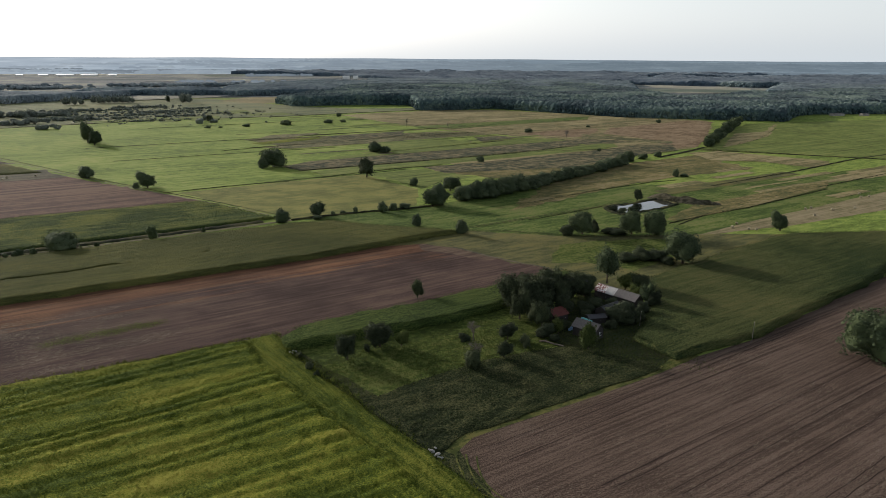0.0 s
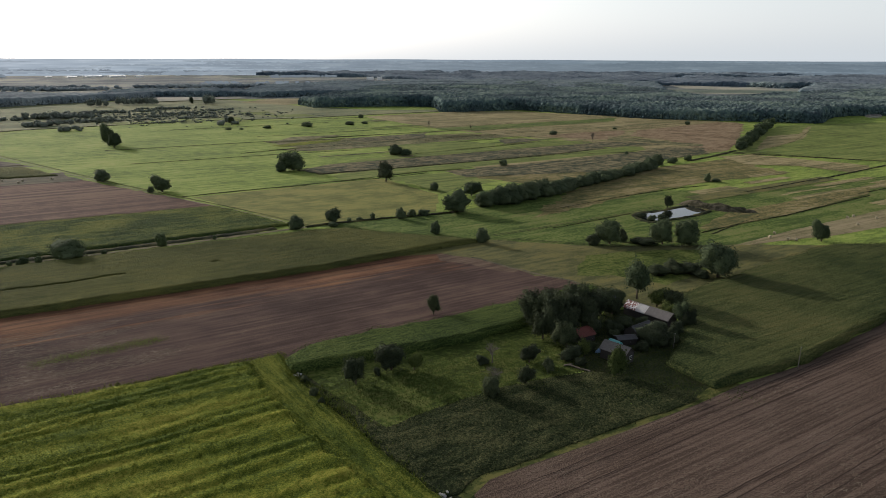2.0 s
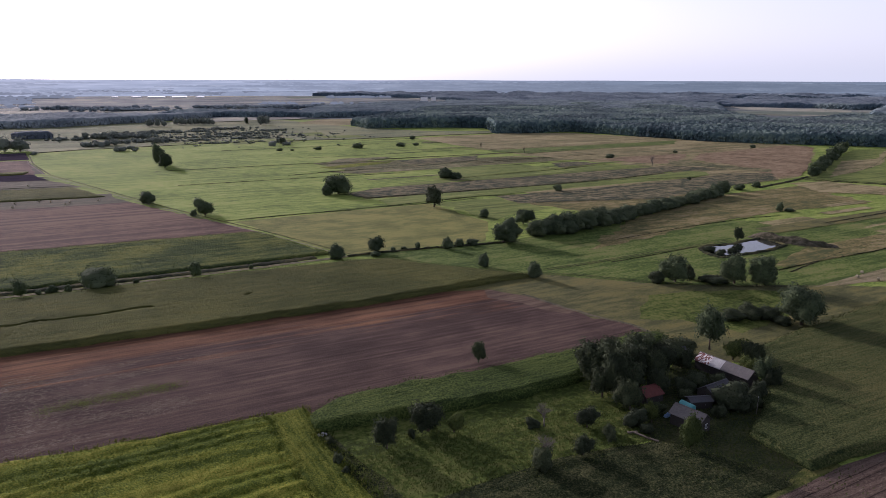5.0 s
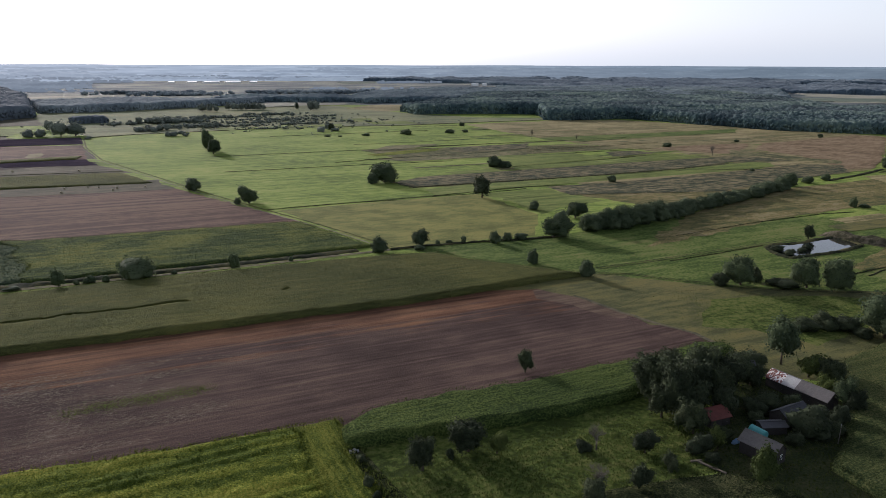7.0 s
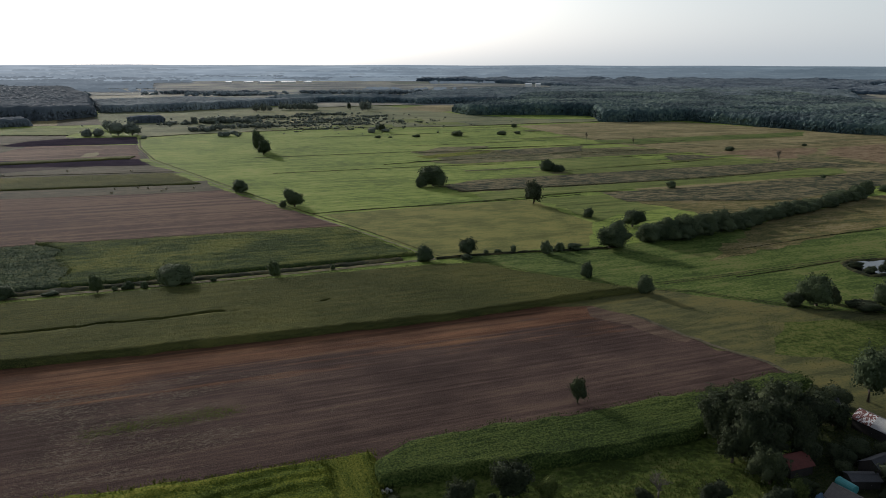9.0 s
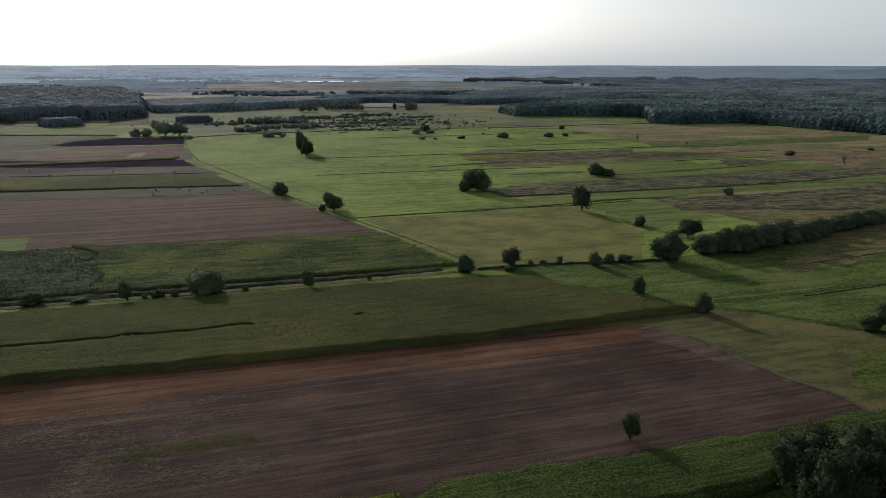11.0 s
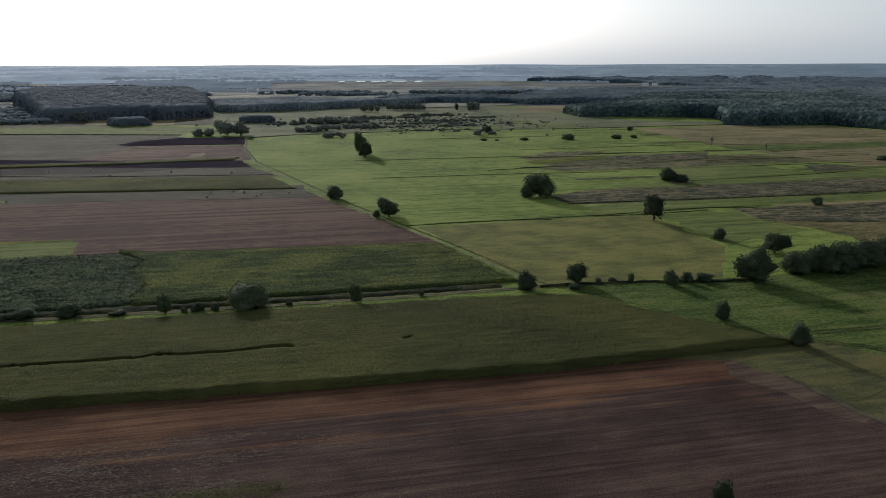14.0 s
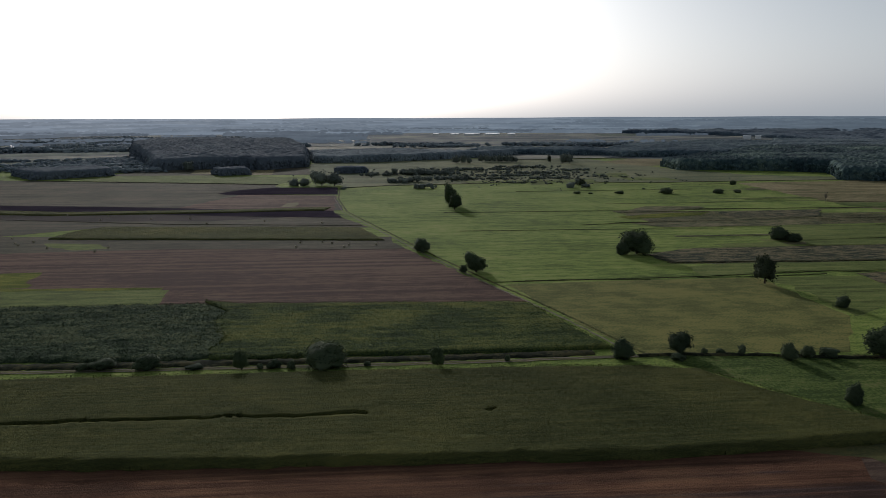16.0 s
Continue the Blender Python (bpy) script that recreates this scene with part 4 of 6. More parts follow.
SEDGE_PLOTS = [list(f[1]) for f in FIELDS if f[2] in (SCRUB,)]
tussocks("sedge_tussocks", SEDGE_PLOTS, 9000, 0.5, 120, "dark sedge tussocks on the rough strips")
tussocks("dry_tussocks", [list(f[1]) for f in FIELDS if f[0] == "dry_grass_field" and f[2] in (TAN, CORNER)], 8000, 0.36, 122, "dry grass tussocks on the tan fields")
tussocks("old_meadow_tussocks", [[(-502, 825), (-360, 955), (-225, 1020), (-124, 1102), (-148, 1160), (-284, 1240), (-600, 1150), (-640, 900)]], 4000, 0.5, 124, "grey tussocks on the old meadow")

# ---- tracks and ditches ----
TRACK = [(-400, 136), (-248, 237), (-174, 286), (-128, 317), (-88, 346), (-77, 354), (-105, 377), (-138, 402), (-165, 421), (-230, 469), (-289, 516), (-400, 604), (-470, 680), (-530, 758)]
strip("track_verge", TRACK[:6], 2.6, CORNER, 0.148, "dull trodden grass along the farm track", "verge", 0, 70, 0.5)
for side in (-0.8, 0.8):
    strip("farm_track", [(x + side * 0.6, y - side * 0.8) for x, y in TRACK], 0.55, DIRT, 0.155, "pale dirt wheel rut of the farm track")
strip("ditch_grass", [(x - 3.2, y + 4.2) for x, y in TRACK[:5]], 6.0, SEDGE, 0.0, "dark overgrown ditch beside the track", "ditch", 0.7, 21)
strip("ditch_grass", [(x + 2.5, y + 3) for x, y in TRACK[5:]], 1.6, MARGIN, 0.0, "rank grass along the field track", "verge", 0.25, 22)
for off in (0, 1.9):
    strip("farm_track", [(9, 332 + off), (26, 334 + off), (40, 329.5 + off), (57, 325.5 + off), (80, 323 + off), (118, 327 + off)], 0.45, SEDGE, 0.155, "faint dark rut through the wet meadow", "track", 0, 71, 0.45)
for i, (line, w, h) in enumerate([
    ([(-77, 354), (-66, 362), (-40, 376), (-14, 388), (0, 397)], 2.5, 0.8),
    ([(-169, 428), (-114, 468), (-83, 491), (-27, 538), (30, 560)], 0.7, 0.3),
    ([(-176, 652), (2, 785), (90, 850)], 1.2, 0.4),
    ([(-106, 519), (-1, 583), (90, 640), (170, 665)], 1.2, 0.45),
    ([(-530, 770), (-502, 815), (-360, 945), (-225, 1010), (-124, 1092), (0, 1180)], 2.5, 0.7),
    ([(176, 464), (258, 527), (346, 602), (520, 720)], 2.2, 0.55),
    ([(236, 658), (372, 601), (520, 540)], 2.2, 0.55),
    ([(118, 350), (167, 403), (325, 522), (450, 610)], 1.1, 0.35),
    ([(182, 605), (215, 640), (245, 676)], 4.0, 0.7),
    ([(-610, 431), (-469, 481), (-337, 547)], 1.6, 0.5),
    ([(-150, 760), (-40, 830), (60, 900)], 1.5, 0.5),
    ([(-320, 640), (-200, 720), (-100, 790)], 1.2, 0.3),
    ([(-260, 560), (-170, 620), (-100, 660)], 1.0, 0.3),
    ([(-950, 650), (-750, 720), (-625, 764)], 3.0, 1.0),
    ([(-34, 884), (2, 908), (90, 973), (214, 1064)], 1.43, 0.38),
    ([(8, 840), (61, 889), (198, 994)], 1.3, 0.38),
    ([(-46, 634), (30, 697), (84, 748)], 0.85, 0.38),
    ([(-103, 518), (-74, 537), (-52, 552), (-44, 556), (26, 603), (81, 643), (131, 688)], 1.04, 0.38),
    ([(-84, 488), (-59, 504), (-28, 529)], 0.65, 0.3),
    ([(-195, 629), (-169, 654), (-105, 703), (-42, 766)], 0.78, 0.38),
    ([(-192, 711), (-159, 736), (-126, 754)], 0.78, 0.38),
    ([(-156, 439), (-132, 456), (-103, 472)], 0.45, 0.3),
    ([(114, 352), (142, 375), (170, 393), (248, 456)], 0.85, 0.38),
    ([(240, 665), (287, 643), (334, 618)], 0.98, 0.38),
    ([(52, 406), (95, 444), (142, 479), (159, 486)], 0.45, 0.3),
    ([(44, 358), (67, 376), (89, 394)], 0.39, 0.3),
    ([(290, 707), (332, 756), (402, 875)], 0.98, 0.38),
]):
    strip("ditch_grass", line, w, SEDGE, 0.0, "dark line of sedge along a drainage ditch", "ditch", h, 30 + i)


# shallow drains along the meadow's parcels
drain_rng = random.Random(23)
for i in range(30):
    du, dv, dl = drain_rng.uniform(180, 900), drain_rng.uniform(330, 1000), drain_rng.uniform(60, 260)
    ends = [world_frame(du, dv), world_frame(du + dl, dv + drain_rng.uniform(-2, 2))]
    if all(inside([(-340, 600), (-170, 440), (-60, 510), (40, 560), (140, 640), (230, 690), (340, 960), (0, 1150), (-250, 1000), (-480, 800)], np.array(x), np.array(y)) for x, y in ends):
        strip("ditch_grass", ends, drain_rng.uniform(0.5, 1.1), SEDGE, 0.0, "dark line of sedge along a drainage ditch", "ditch", drain_rng.uniform(0.2, 0.35), 200 + i)

# wheel lines on the worked fields
for i, (ax, ay, ln) in enumerate([(14, 131, 150), (31, 122, 190), (33, 121, 190), (58, 119, 200), (90, 118, 180), (20, 141, 120), (44, 120.5, 190), (46, 119.5, 190), (72, 118, 190), (74, 117, 190), (106, 116, 170), (108, 115, 170), (124, 112, 160), (10, 136, 150)]):
    dx, dy = math.cos(radians(36)), math.sin(radians(36))
    strip("wheel_line", [(ax, ay), (ax + dx * ln * 0.5, ay + dy * ln * 0.5), (ax + dx * ln, ay + dy * ln)], 0.18, DARK_SOIL, 0.155, "dark wheel line across the harrowed field", "rut", 0, 80 + i, 0.15)
for i, r in enumerate((0.0, 2.2, 4.2)):
    arc = [(3 + r + 9 * (1 - math.cos(t)), 134 - r * 0.4 - 17 * math.sin(t)) for t in np.linspace(0, 1.5, 8)]
    strip("wheel_line", arc, 0.35, MARGIN, 0.16, "pale curved turning marks in the field corner", "rut", 0, 90 + i, 0.2)

strip("grass_rut", [(13.8, 339.9), (32, 352.4), (68.5, 379.9), (110, 410)], 0.5, SEDGE, 0.155, "dark wheel rut across the pasture", "rut", 0, 95, 0.2)
strip("grass_rut", [(12.6, 341.6), (30.8, 354.1), (67.3, 381.6), (109, 412)], 0.5, SEDGE, 0.155, "dark wheel rut across the pasture", "rut", 0, 96, 0.2)
strip("grass_rut", [(19.4, 292.8), (28.6, 305.6), (35.4, 312.8), (53, 319.2)], 0.22, SEDGE, 0.155, "curved wheel rut through the rough grass", "rut", 0, 98, 0.2)
strip("field_edge", [(4, 303), (8, 299.5), (20, 287.5), (30, 279.5), (41, 272), (47.5, 263)], 1.6, STUBBLE, 0.162, "pale trodden edge of the brown field", "verge", 0, 103, 0.5)
tufts("weed_patch", [(-113 + k * 2.4, 190 + k * 1.7 + (k % 3) * 0.9) for k in range(11)], 1.6, 1500, 0.13, SPROUTS, 99, "green weeds sprouting on the brown soil")


def stalks(name, poly, count, seed, mat, label):
    """Loose pale stalks left lying on the soil, in drifts along the rows."""
    rng = np.random.default_rng(seed)
    p = np.array(poly, float)
    x, y = rng.uniform(p[:, 0].min(), p[:, 0].max(), count * 6), rng.uniform(p[:, 1].min(), p[:, 1].max(), count * 6)
    u, v = rows_frame(x, y)
    ok = inside(poly, x, y) & (smooth_noise(u / 4, v, 5, seed) * 0.6 + smooth_noise(x, y, 22, seed + 1) * 0.6 > 0.45 + 0.35 * rng.random(x.size))
    x, y = x[ok][:count], y[ok][:count]
    m = len(x)
    a = radians(ROW_ANGLE) + rng.normal(size=m) * 0.5
    le, wi = rng.uniform(0.15, 0.55, m), rng.uniform(0.015, 0.045, m)
    e, s = np.stack([np.cos(a), np.sin(a)], -1), np.stack([-np.sin(a), np.cos(a)], -1)
    c = np.stack([x, y], -1)
    quad = [np.concatenate([c + e * (le * i)[:, None] + s * (wi * j)[:, None], np.full((m, 1), z)], 1) for i, j, z in ((-1, -1, 0.16), (1, -1, 0.2), (1, 1, 0.2), (-1, 1, 0.16))]
    ob = new(name, mesh_of(name, np.stack(quad, 1).reshape(-1, 3), np.arange(4 * m).reshape(-1, 4), material=mat))
    return tagged(ob, label, "straw", kind="stuff")


stalks("stalks", [(-235, 86), (-110, 166), (-60, 198), (-66, 222), (-85, 232), (-104, 226), (-165, 188), (-250, 130)], 22000, 101, DIRT, "pale broken stalks on the brown field")
stalks("stalks", [(6, 136), (30, 155), (91, 195), (169, 258), (220, 300), (300, 200), (200, 60), (40, 60)], 12000, 102, DIRT, "pale broken stalks on the harrowed field")

# ---- trees ----
def ball(level):
    bm = bmesh.new()
    bmesh.ops.create_icosphere(bm, subdivisions=level, radius=1.0)
    v = np.array([q.co for q in bm.verts])
    f = np.array([[q.index for q in t.verts] for t in bm.faces])
    bm.free()
    return v, f


BALLS = {0: ball(1), 1: ball(2), 2: ball(3)}
# shape: middle height, half height, fullness of the outline, depth of the billows, how ragged
SHAPES = {"round": (0.35, 0.65, 2.3, 0.50, 0.075), "dome": (0.28, 0.72, 2.2, 0.48, 0.065), "upright": (0.46, 0.54, 2.1, 0.46, 0.08), "airy": (0.50, 0.50, 2.1, 0.54, 0.13), "ragged": (0.38, 0.62, 2.1, 0.56, 0.10)}


def crown_mesh(name, seed, lobes, leaves, leaf, mat, shape):
    """A crown one metre wide and high: a billowing body under a thick coat of leaves."""
    rng = np.random.default_rng(seed)
    mid, half, full, depth, ragged = SHAPES[shape]
    lean = rng.uniform(-0.06, 0.06, 2)
    turn, dz = np.arange(lobes) * 2.39996 + rng.uniform(0, 0.9, lobes), np.linspace(0.86, -0.7, lobes) + rng.uniform(-0.08, 0.08, lobes)
    flat = np.sqrt(np.clip(1 - dz * dz, 0, 1))
    way = np.stack([flat * np.cos(turn), flat * np.sin(turn), dz], -1)
    way /= np.linalg.norm(way, axis=1)[:, None]
    size, sharp = rng.uniform(0.3, 1.0, lobes), rng.uniform(9, 26, lobes) * lobes / 24

    bulge = rng.normal(size=(3, 3)) * (1, 1, 0.35)
    bulge /= np.linalg.norm(bulge, axis=1)[:, None]

    def skin(d):
        """The outline's distance from the middle along a direction, and the billow it lies on."""
        r = ((np.hypot(d[:, 0], d[:, 1]) / 0.5) ** full + (np.abs(d[:, 2]) / half) ** full) ** (-1 / full)
        lift = size * np.exp(-sharp * (1 - d @ way.T))
        return r * (1 - depth + depth * lift.max(1)) * (0.78 + 0.44 * np.clip(d @ bulge.T, 0, 1).max(1) ** 3), lift.argmax(1)

    bv, bf = BALLS[2 if leaves > 600 else 1]
    r, _ = skin(bv)
    body = bv * (r * rng.uniform(0.8, 0.97, len(bv)))[:, None]
    d = rng.normal(size=(leaves, 3)) + (0, 0, 0.2)
    d /= np.linalg.norm(d, axis=1)[:, None]
    r, k = skin(d)
    p = d * (r * rng.normal(0.98, ragged, leaves))[:, None]
    out = p - way[k] * (0.62 * r)[:, None] + rng.normal(size=(leaves, 3)) * 0.05
    out /= np.linalg.norm(out, axis=1)[:, None]
    u = np.cross(out, rng.normal(size=(leaves, 3)))
    u /= np.linalg.norm(u, axis=1)[:, None]
    v = np.cross(out, u) + out * rng.uniform(-0.8, 0.8, (leaves, 1))
    w = leaf * rng.uniform(0.5, 1.4, (leaves, 1))
    verts = np.concatenate([body, np.stack([p - u * w, p - v * w * 0.7, p + u * w, p + v * w * 0.7], 1).reshape(-1, 3)])
    verts[:, :2] += lean * np.clip(verts[:, 2:] + half, 0, 1)
    # one metre across and up to one metre high
    verts[:, :2] *= 0.5 / np.percentile(np.abs(verts[:, :2]), 99, axis=0)
    verts[:, 2] = np.maximum(mid + verts[:, 2], 0.0) / np.percentile(mid + verts[:, 2], 99.7)
    return mesh_of(name, verts, bf, len(bv) + np.arange(4 * leaves).reshape(-1, 4), material=mat)


def trunk_mesh(name, seed, mat, top=0.55, thick=0.035, limbs=6):
    rng = random.Random(seed)
    main = [(0, 0, -0.02), (rng.uniform(-.01, .01), 0.01, top * 0.4), (rng.uniform(-.04, .04), rng.uniform(-.04, .04), top), (rng.uniform(-.06, .06), 0, top + 0.2)]
    pieces = [tube(main, [thick * 1.3, thick, thick * 0.6, thick * 0.2])]
    for i in range(limbs):
        a, z = i * 2.4 + rng.uniform(0, 1), top * rng.uniform(0.4, 0.95)
        r = rng.uniform(0.18, 0.32)
        pieces.append(tube([(0, 0, z), (math.cos(a) * r * 0.5, math.sin(a) * r * 0.5, z + 0.1), (math.cos(a) * r, math.sin(a) * r, z + rng.uniform(0.16, 0.3))], [thick * 0.5, thick * 0.3, thick * 0.1], 5))
    v, f = joined(pieces)
    return mesh_of(name, v, f, material=mat)


def bare_mesh(name, seed, mat):
    """A leafless tree of forking limbs and twigs."""
    rng = random.Random(seed)
    pieces = []

    def grow(p, d, length, r, level):
        q = p + d * length * 0.5 + Vector((rng.uniform(-1, 1), rng.uniform(-1, 1), 0)) * length * 0.06
        e = p + d * length
        pieces.append(tube([p, q, e], [r, r * 0.8, r * 0.55], 4))
        if level:
            for _ in range(4 if level > 1 else 5):
                nd = (d + Vector((rng.uniform(-1, 1), rng.uniform(-1, 1), rng.uniform(-0.2, 0.6))) * 1.15).normalized()
                grow(p + d * length * rng.uniform(0.5, 1.0), nd, length * rng.uniform(0.55, 0.85), r * 0.55, level - 1)

    grow(Vector((0, 0, 0)), Vector((0, 0, 1)), 0.3, 0.028, 4)
    v, f = joined(pieces)
    v = np.array(v)
    v[:, :2] /= 2 * np.abs(v[:, :2]).max()
    v[:, 2] /= v[:, 2].max()
    return mesh_of(name, v, f, material=mat)


# kind: object name, crown shape, billows, leaves, leaf size, leaf material, trunk top
KINDS = {
    "r": ("broadleaf_tree", "round", 18, 2200, 0.020, LEAF_MID, 0.4),
    "t": ("field_tree", "ragged", 17, 1600, 0.024, LEAF, 0.5),
    "b": ("bush", "dome", 15, 1300, 0.022, LEAF_GREY, 0.3),
    "k": ("broadleaf_tree", "ragged", 24, 2600, 0.022, LEAF, 0.4),
    "s": ("shrub", "dome", 14, 1200, 0.026, LEAF, 0.3),
    "u": ("upright_tree", "upright", 22, 1200, 0.026, LEAF, 0.4),
    "f": ("fruit_tree", "ragged", 16, 1400, 0.027, LEAF_LIGHT, 0.45),
    "a": ("light_crowned_tree", "airy", 26, 2200, 0.026, LEAF_MID, 0.6),
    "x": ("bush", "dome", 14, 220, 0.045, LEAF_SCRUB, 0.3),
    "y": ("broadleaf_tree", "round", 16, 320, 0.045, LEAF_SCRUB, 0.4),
}
protos, tree_no = {}, [0]


def plant(kind, x, y, w, h, label, group=""):
    """Sets a tree or bush of that width and height; alike ones share their meshes."""
    i = tree_no[0]
    tree_no[0] += 1
    rng = random.Random(i)
    key = (kind, i % 3)
    s = (w * rng.uniform(0.95, 1.08), w * rng.uniform(0.9, 1.1), h)
    at = pose(x, y, 0, 0, 0, rng.uniform(0, 360))
    if key in protos:
        ob0, s0 = protos[key]
        ob = copy_thing(ob0, at @ Matrix.Diagonal((s[0] / s0[0], s[1] / s0[1], s[2] / s0[2], 1)))
    else:
        name, shape, lobes, leaves, leaf, mat, top = KINDS.get(kind, ("dead_tree", "", 0, 0, 0, DEADWOOD, 0))
        ob = new(name)
        if kind == "d":
            part("limbs", bare_mesh("limbs", i, DEADWOOD), ob)
        else:
            part("trunk", trunk_mesh("trunk", i, BARK, top), ob)
            part("crown", crown_mesh("crown", i, lobes, leaves, leaf, mat, shape), ob)
        ob.matrix_basis = at @ Matrix.Diagonal((*s, 1))
        protos[key] = (ob, s)
    return tagged(ob, label, "bush" if kind in "bsx" else "tree", group or "trees of the plain")


def plant_all(items, where, group=""):
    say = {"x": "rounded haze-paled grey-green bush", "y": "haze-paled grey-green broadleaf tree", "r": "dense dark broadleaf tree", "t": "tall trunked tree", "b": "rounded dark green bush", "s": "dense dark shrub", "k": "dense dark broadleaf tree", "u": "narrow dark tree", "f": "small light green fruit tree", "a": "tall airy grey-green tree", "d": "bare grey dead tree"}
    for kind, x, y, w, h in items:
        plant(kind, x, y, w, h, f"{say[kind]} {where}", group)


plant_all([('r', -340.5, 686.5, 14.8, 21.2), ('r', -322.7, 662.4, 11.5, 15.0), ('r', -128.0, 536.9, 19.5, 14.0), ('b', -134.9, 530.3, 9.5, 7.8), ('t', -53.0, 490.7, 14.5, 14.1), ('b', -19.2, 458.9, 5.8, 5.5),
           ('r', -186.4, 444.9, 13.4, 10.8), ('b', -192.4, 441.7, 4.1, 4.0), ('b', -242.4, 481.0, 10.5, 8.4), ('b', -60.8, 630.5, 13.8, 9.2), ('b', -52.1, 626.9, 10.5, 5.6), ('b', 29.4, 569.6, 7.3, 5.2)], "in the green meadow")
plant_all([('b', -273.6, 836.8, 8.4, 2.8), ('b', -260.8, 842.4, 4.8, 1.7), ('b', -234.8, 857.9, 9.7, 3.4), ('b', -192.1, 883.3, 17.3, 6.3), ('b', -146.1, 913.0, 14.0, 4.7), ('b', -129.2, 926.9, 9.0, 3.6), ('b', -148.0, 1017.1, 8.6, 5.5),
           ('t', -295.1, 912.9, 9.3, 9.4), ('b', 95.0, 810.4, 9.7, 4.6), ('b', 164.4, 501.5, 5.1, 6.2), ('b', 170.5, 502.1, 6.3, 2.3), ('b', 281.3, 948.3, 7.1, 4.5), ('b', 174.9, 877.4, 5.7, 2.7), ('b', 140.3, 646.0, 4.2, 2.5)], "far out on the meadow")
plant_all([('r', -131.1, 312.5, 4.6, 6.6), ('b', -161.0, 294.2, 15.5, 8.6), ('b', -151, 301, 2.6, 1.6), ('b', -176.5, 283.5, 3.0, 2.4), ('b', -179, 281.5, 2.6, 2.0), ('r', -183.6, 277.6, 5.8, 7.0), ('b', -175.2, 284.7, 3.6, 3.3), ('b', -170.2, 286.5, 3.2, 3.0), ('b', -211.2, 263.4, 8.7, 4.6),
           ('b', -224.4, 256.4, 8.6, 3.2), ('b', -228.1, 252.5, 4.9, 2.1), ('b', -113.2, 327.8, 1.9, 2.2), ('b', -197.8, 270.9, 5.8, 1.5)], "beside the farm track", "bushes along the track")
plant_all([('b', -81.1, 349.6, 8.6, 7.2), ('r', -65.6, 364.2, 8.6, 7.8), ('b', -64.2, 356.8, 5.2, 2.4), ('b', -58.1, 367.5, 2.9, 2.3), ('b', -53.1, 370.5, 3.3, 1.9), ('b', -47.0, 374.5, 2.9, 3.3), ('b', -32.4, 375.9, 6.3, 6.0),
           ('b', -27.4, 381.4, 4.3, 4.1), ('b', -21.3, 385.7, 7.4, 3.4), ('b', -12.8, 343.2, 5.9, 6.4), ('b', 8.9, 328.4, 6.0, 7.0), ('t', -8.7, 233.3, 5.2, 7.4)], "at the field edge", "trees at the field corners")
plant_all([('r', -5.8, 392.3, 18.5, 12.8), ('r', 4.2, 441.1, 13.8, 9.5), ('b', 11.9, 411.5, 11.5, 9.3), ('b', 20.4, 417.4, 13, 11.2), ('b', 29.3, 424.5, 14, 11.4), ('b', 38.6, 434.6, 14, 11.7), ('b', 48.4, 446.3, 13.5, 10.9), ('b', 57.0, 456.8, 13, 7.9),
           ('b', 66.1, 468.0, 13.5, 8.2), ('b', 75.5, 479.6, 13, 7.8), ('b', 85.4, 491.6, 13, 8.0), ('b', 95.2, 504.2, 13, 6.9), ('b', 105.0, 517.4, 13, 6.4), ('b', 115.4, 527.1, 13, 6.6), ('b', 127.8, 546.4, 13, 7.7), ('b', 139.3, 561.7, 12, 8.9)], "in the dense hedge row", "hedge row")
hedge_rng = random.Random(3)
hedge_line = [(11, 411), (29, 424), (57, 456), (85, 491), (115, 529), (142, 564)]
for (ax, ay), (bx, by) in zip(hedge_line, hedge_line[1:]):
    for k in range(9):
        f = (k + hedge_rng.random()) / 9
        plant("b", ax + (bx - ax) * f + hedge_rng.uniform(-2.5, 2.5), ay + (by - ay) * f + hedge_rng.uniform(-2.5, 2.5), hedge_rng.uniform(9, 14), hedge_rng.uniform(4.5, 7) if ax > 50 else hedge_rng.uniform(6.5, 9.5), "thick green bush in the dense hedge row", "hedge row")
plant_all([('b', 149.1, 577.3, 10, 9.2), ('b', 165.2, 592.6, 8.1, 5.1), ('b', 182.9, 609.2, 8.4, 4.8)], "at the end of the hedge row", "hedge row")
plant_all([('r', 65.8, 328.5, 13, 11.2), ('s', 57.5, 326.8, 7.5, 5.0), ('s', 72.6, 333.4, 5.5, 5.9), ('r', 89.2, 328.8, 11.5, 12), ('r', 100.0, 329.5, 13.2, 12), ('s', 80.6, 328.8, 13, 3.6), ('r', 97.3, 279.1, 16, 14.5), ('s', 75.8, 282.4, 9.5, 4.2),
           ('s', 82.1, 284.4, 9.5, 5), ('s', 88.2, 283.7, 9.5, 4.6), ('s', 90.7, 278.0, 6.5, 3.2), ('r', 163.6, 337.9, 9.1, 10.6), ('t', 113.2, 409.9, 5.2, 7.7), ('s', 92.6, 385.6, 7.0, 2.8), ('s', 96.8, 379.6, 6.3, 2.2), ('s', 103.5, 386, 4.5, 1.8), ('s', 107.5, 390.5, 4.6, 2.6)], "near the small pond", "trees near the pond")
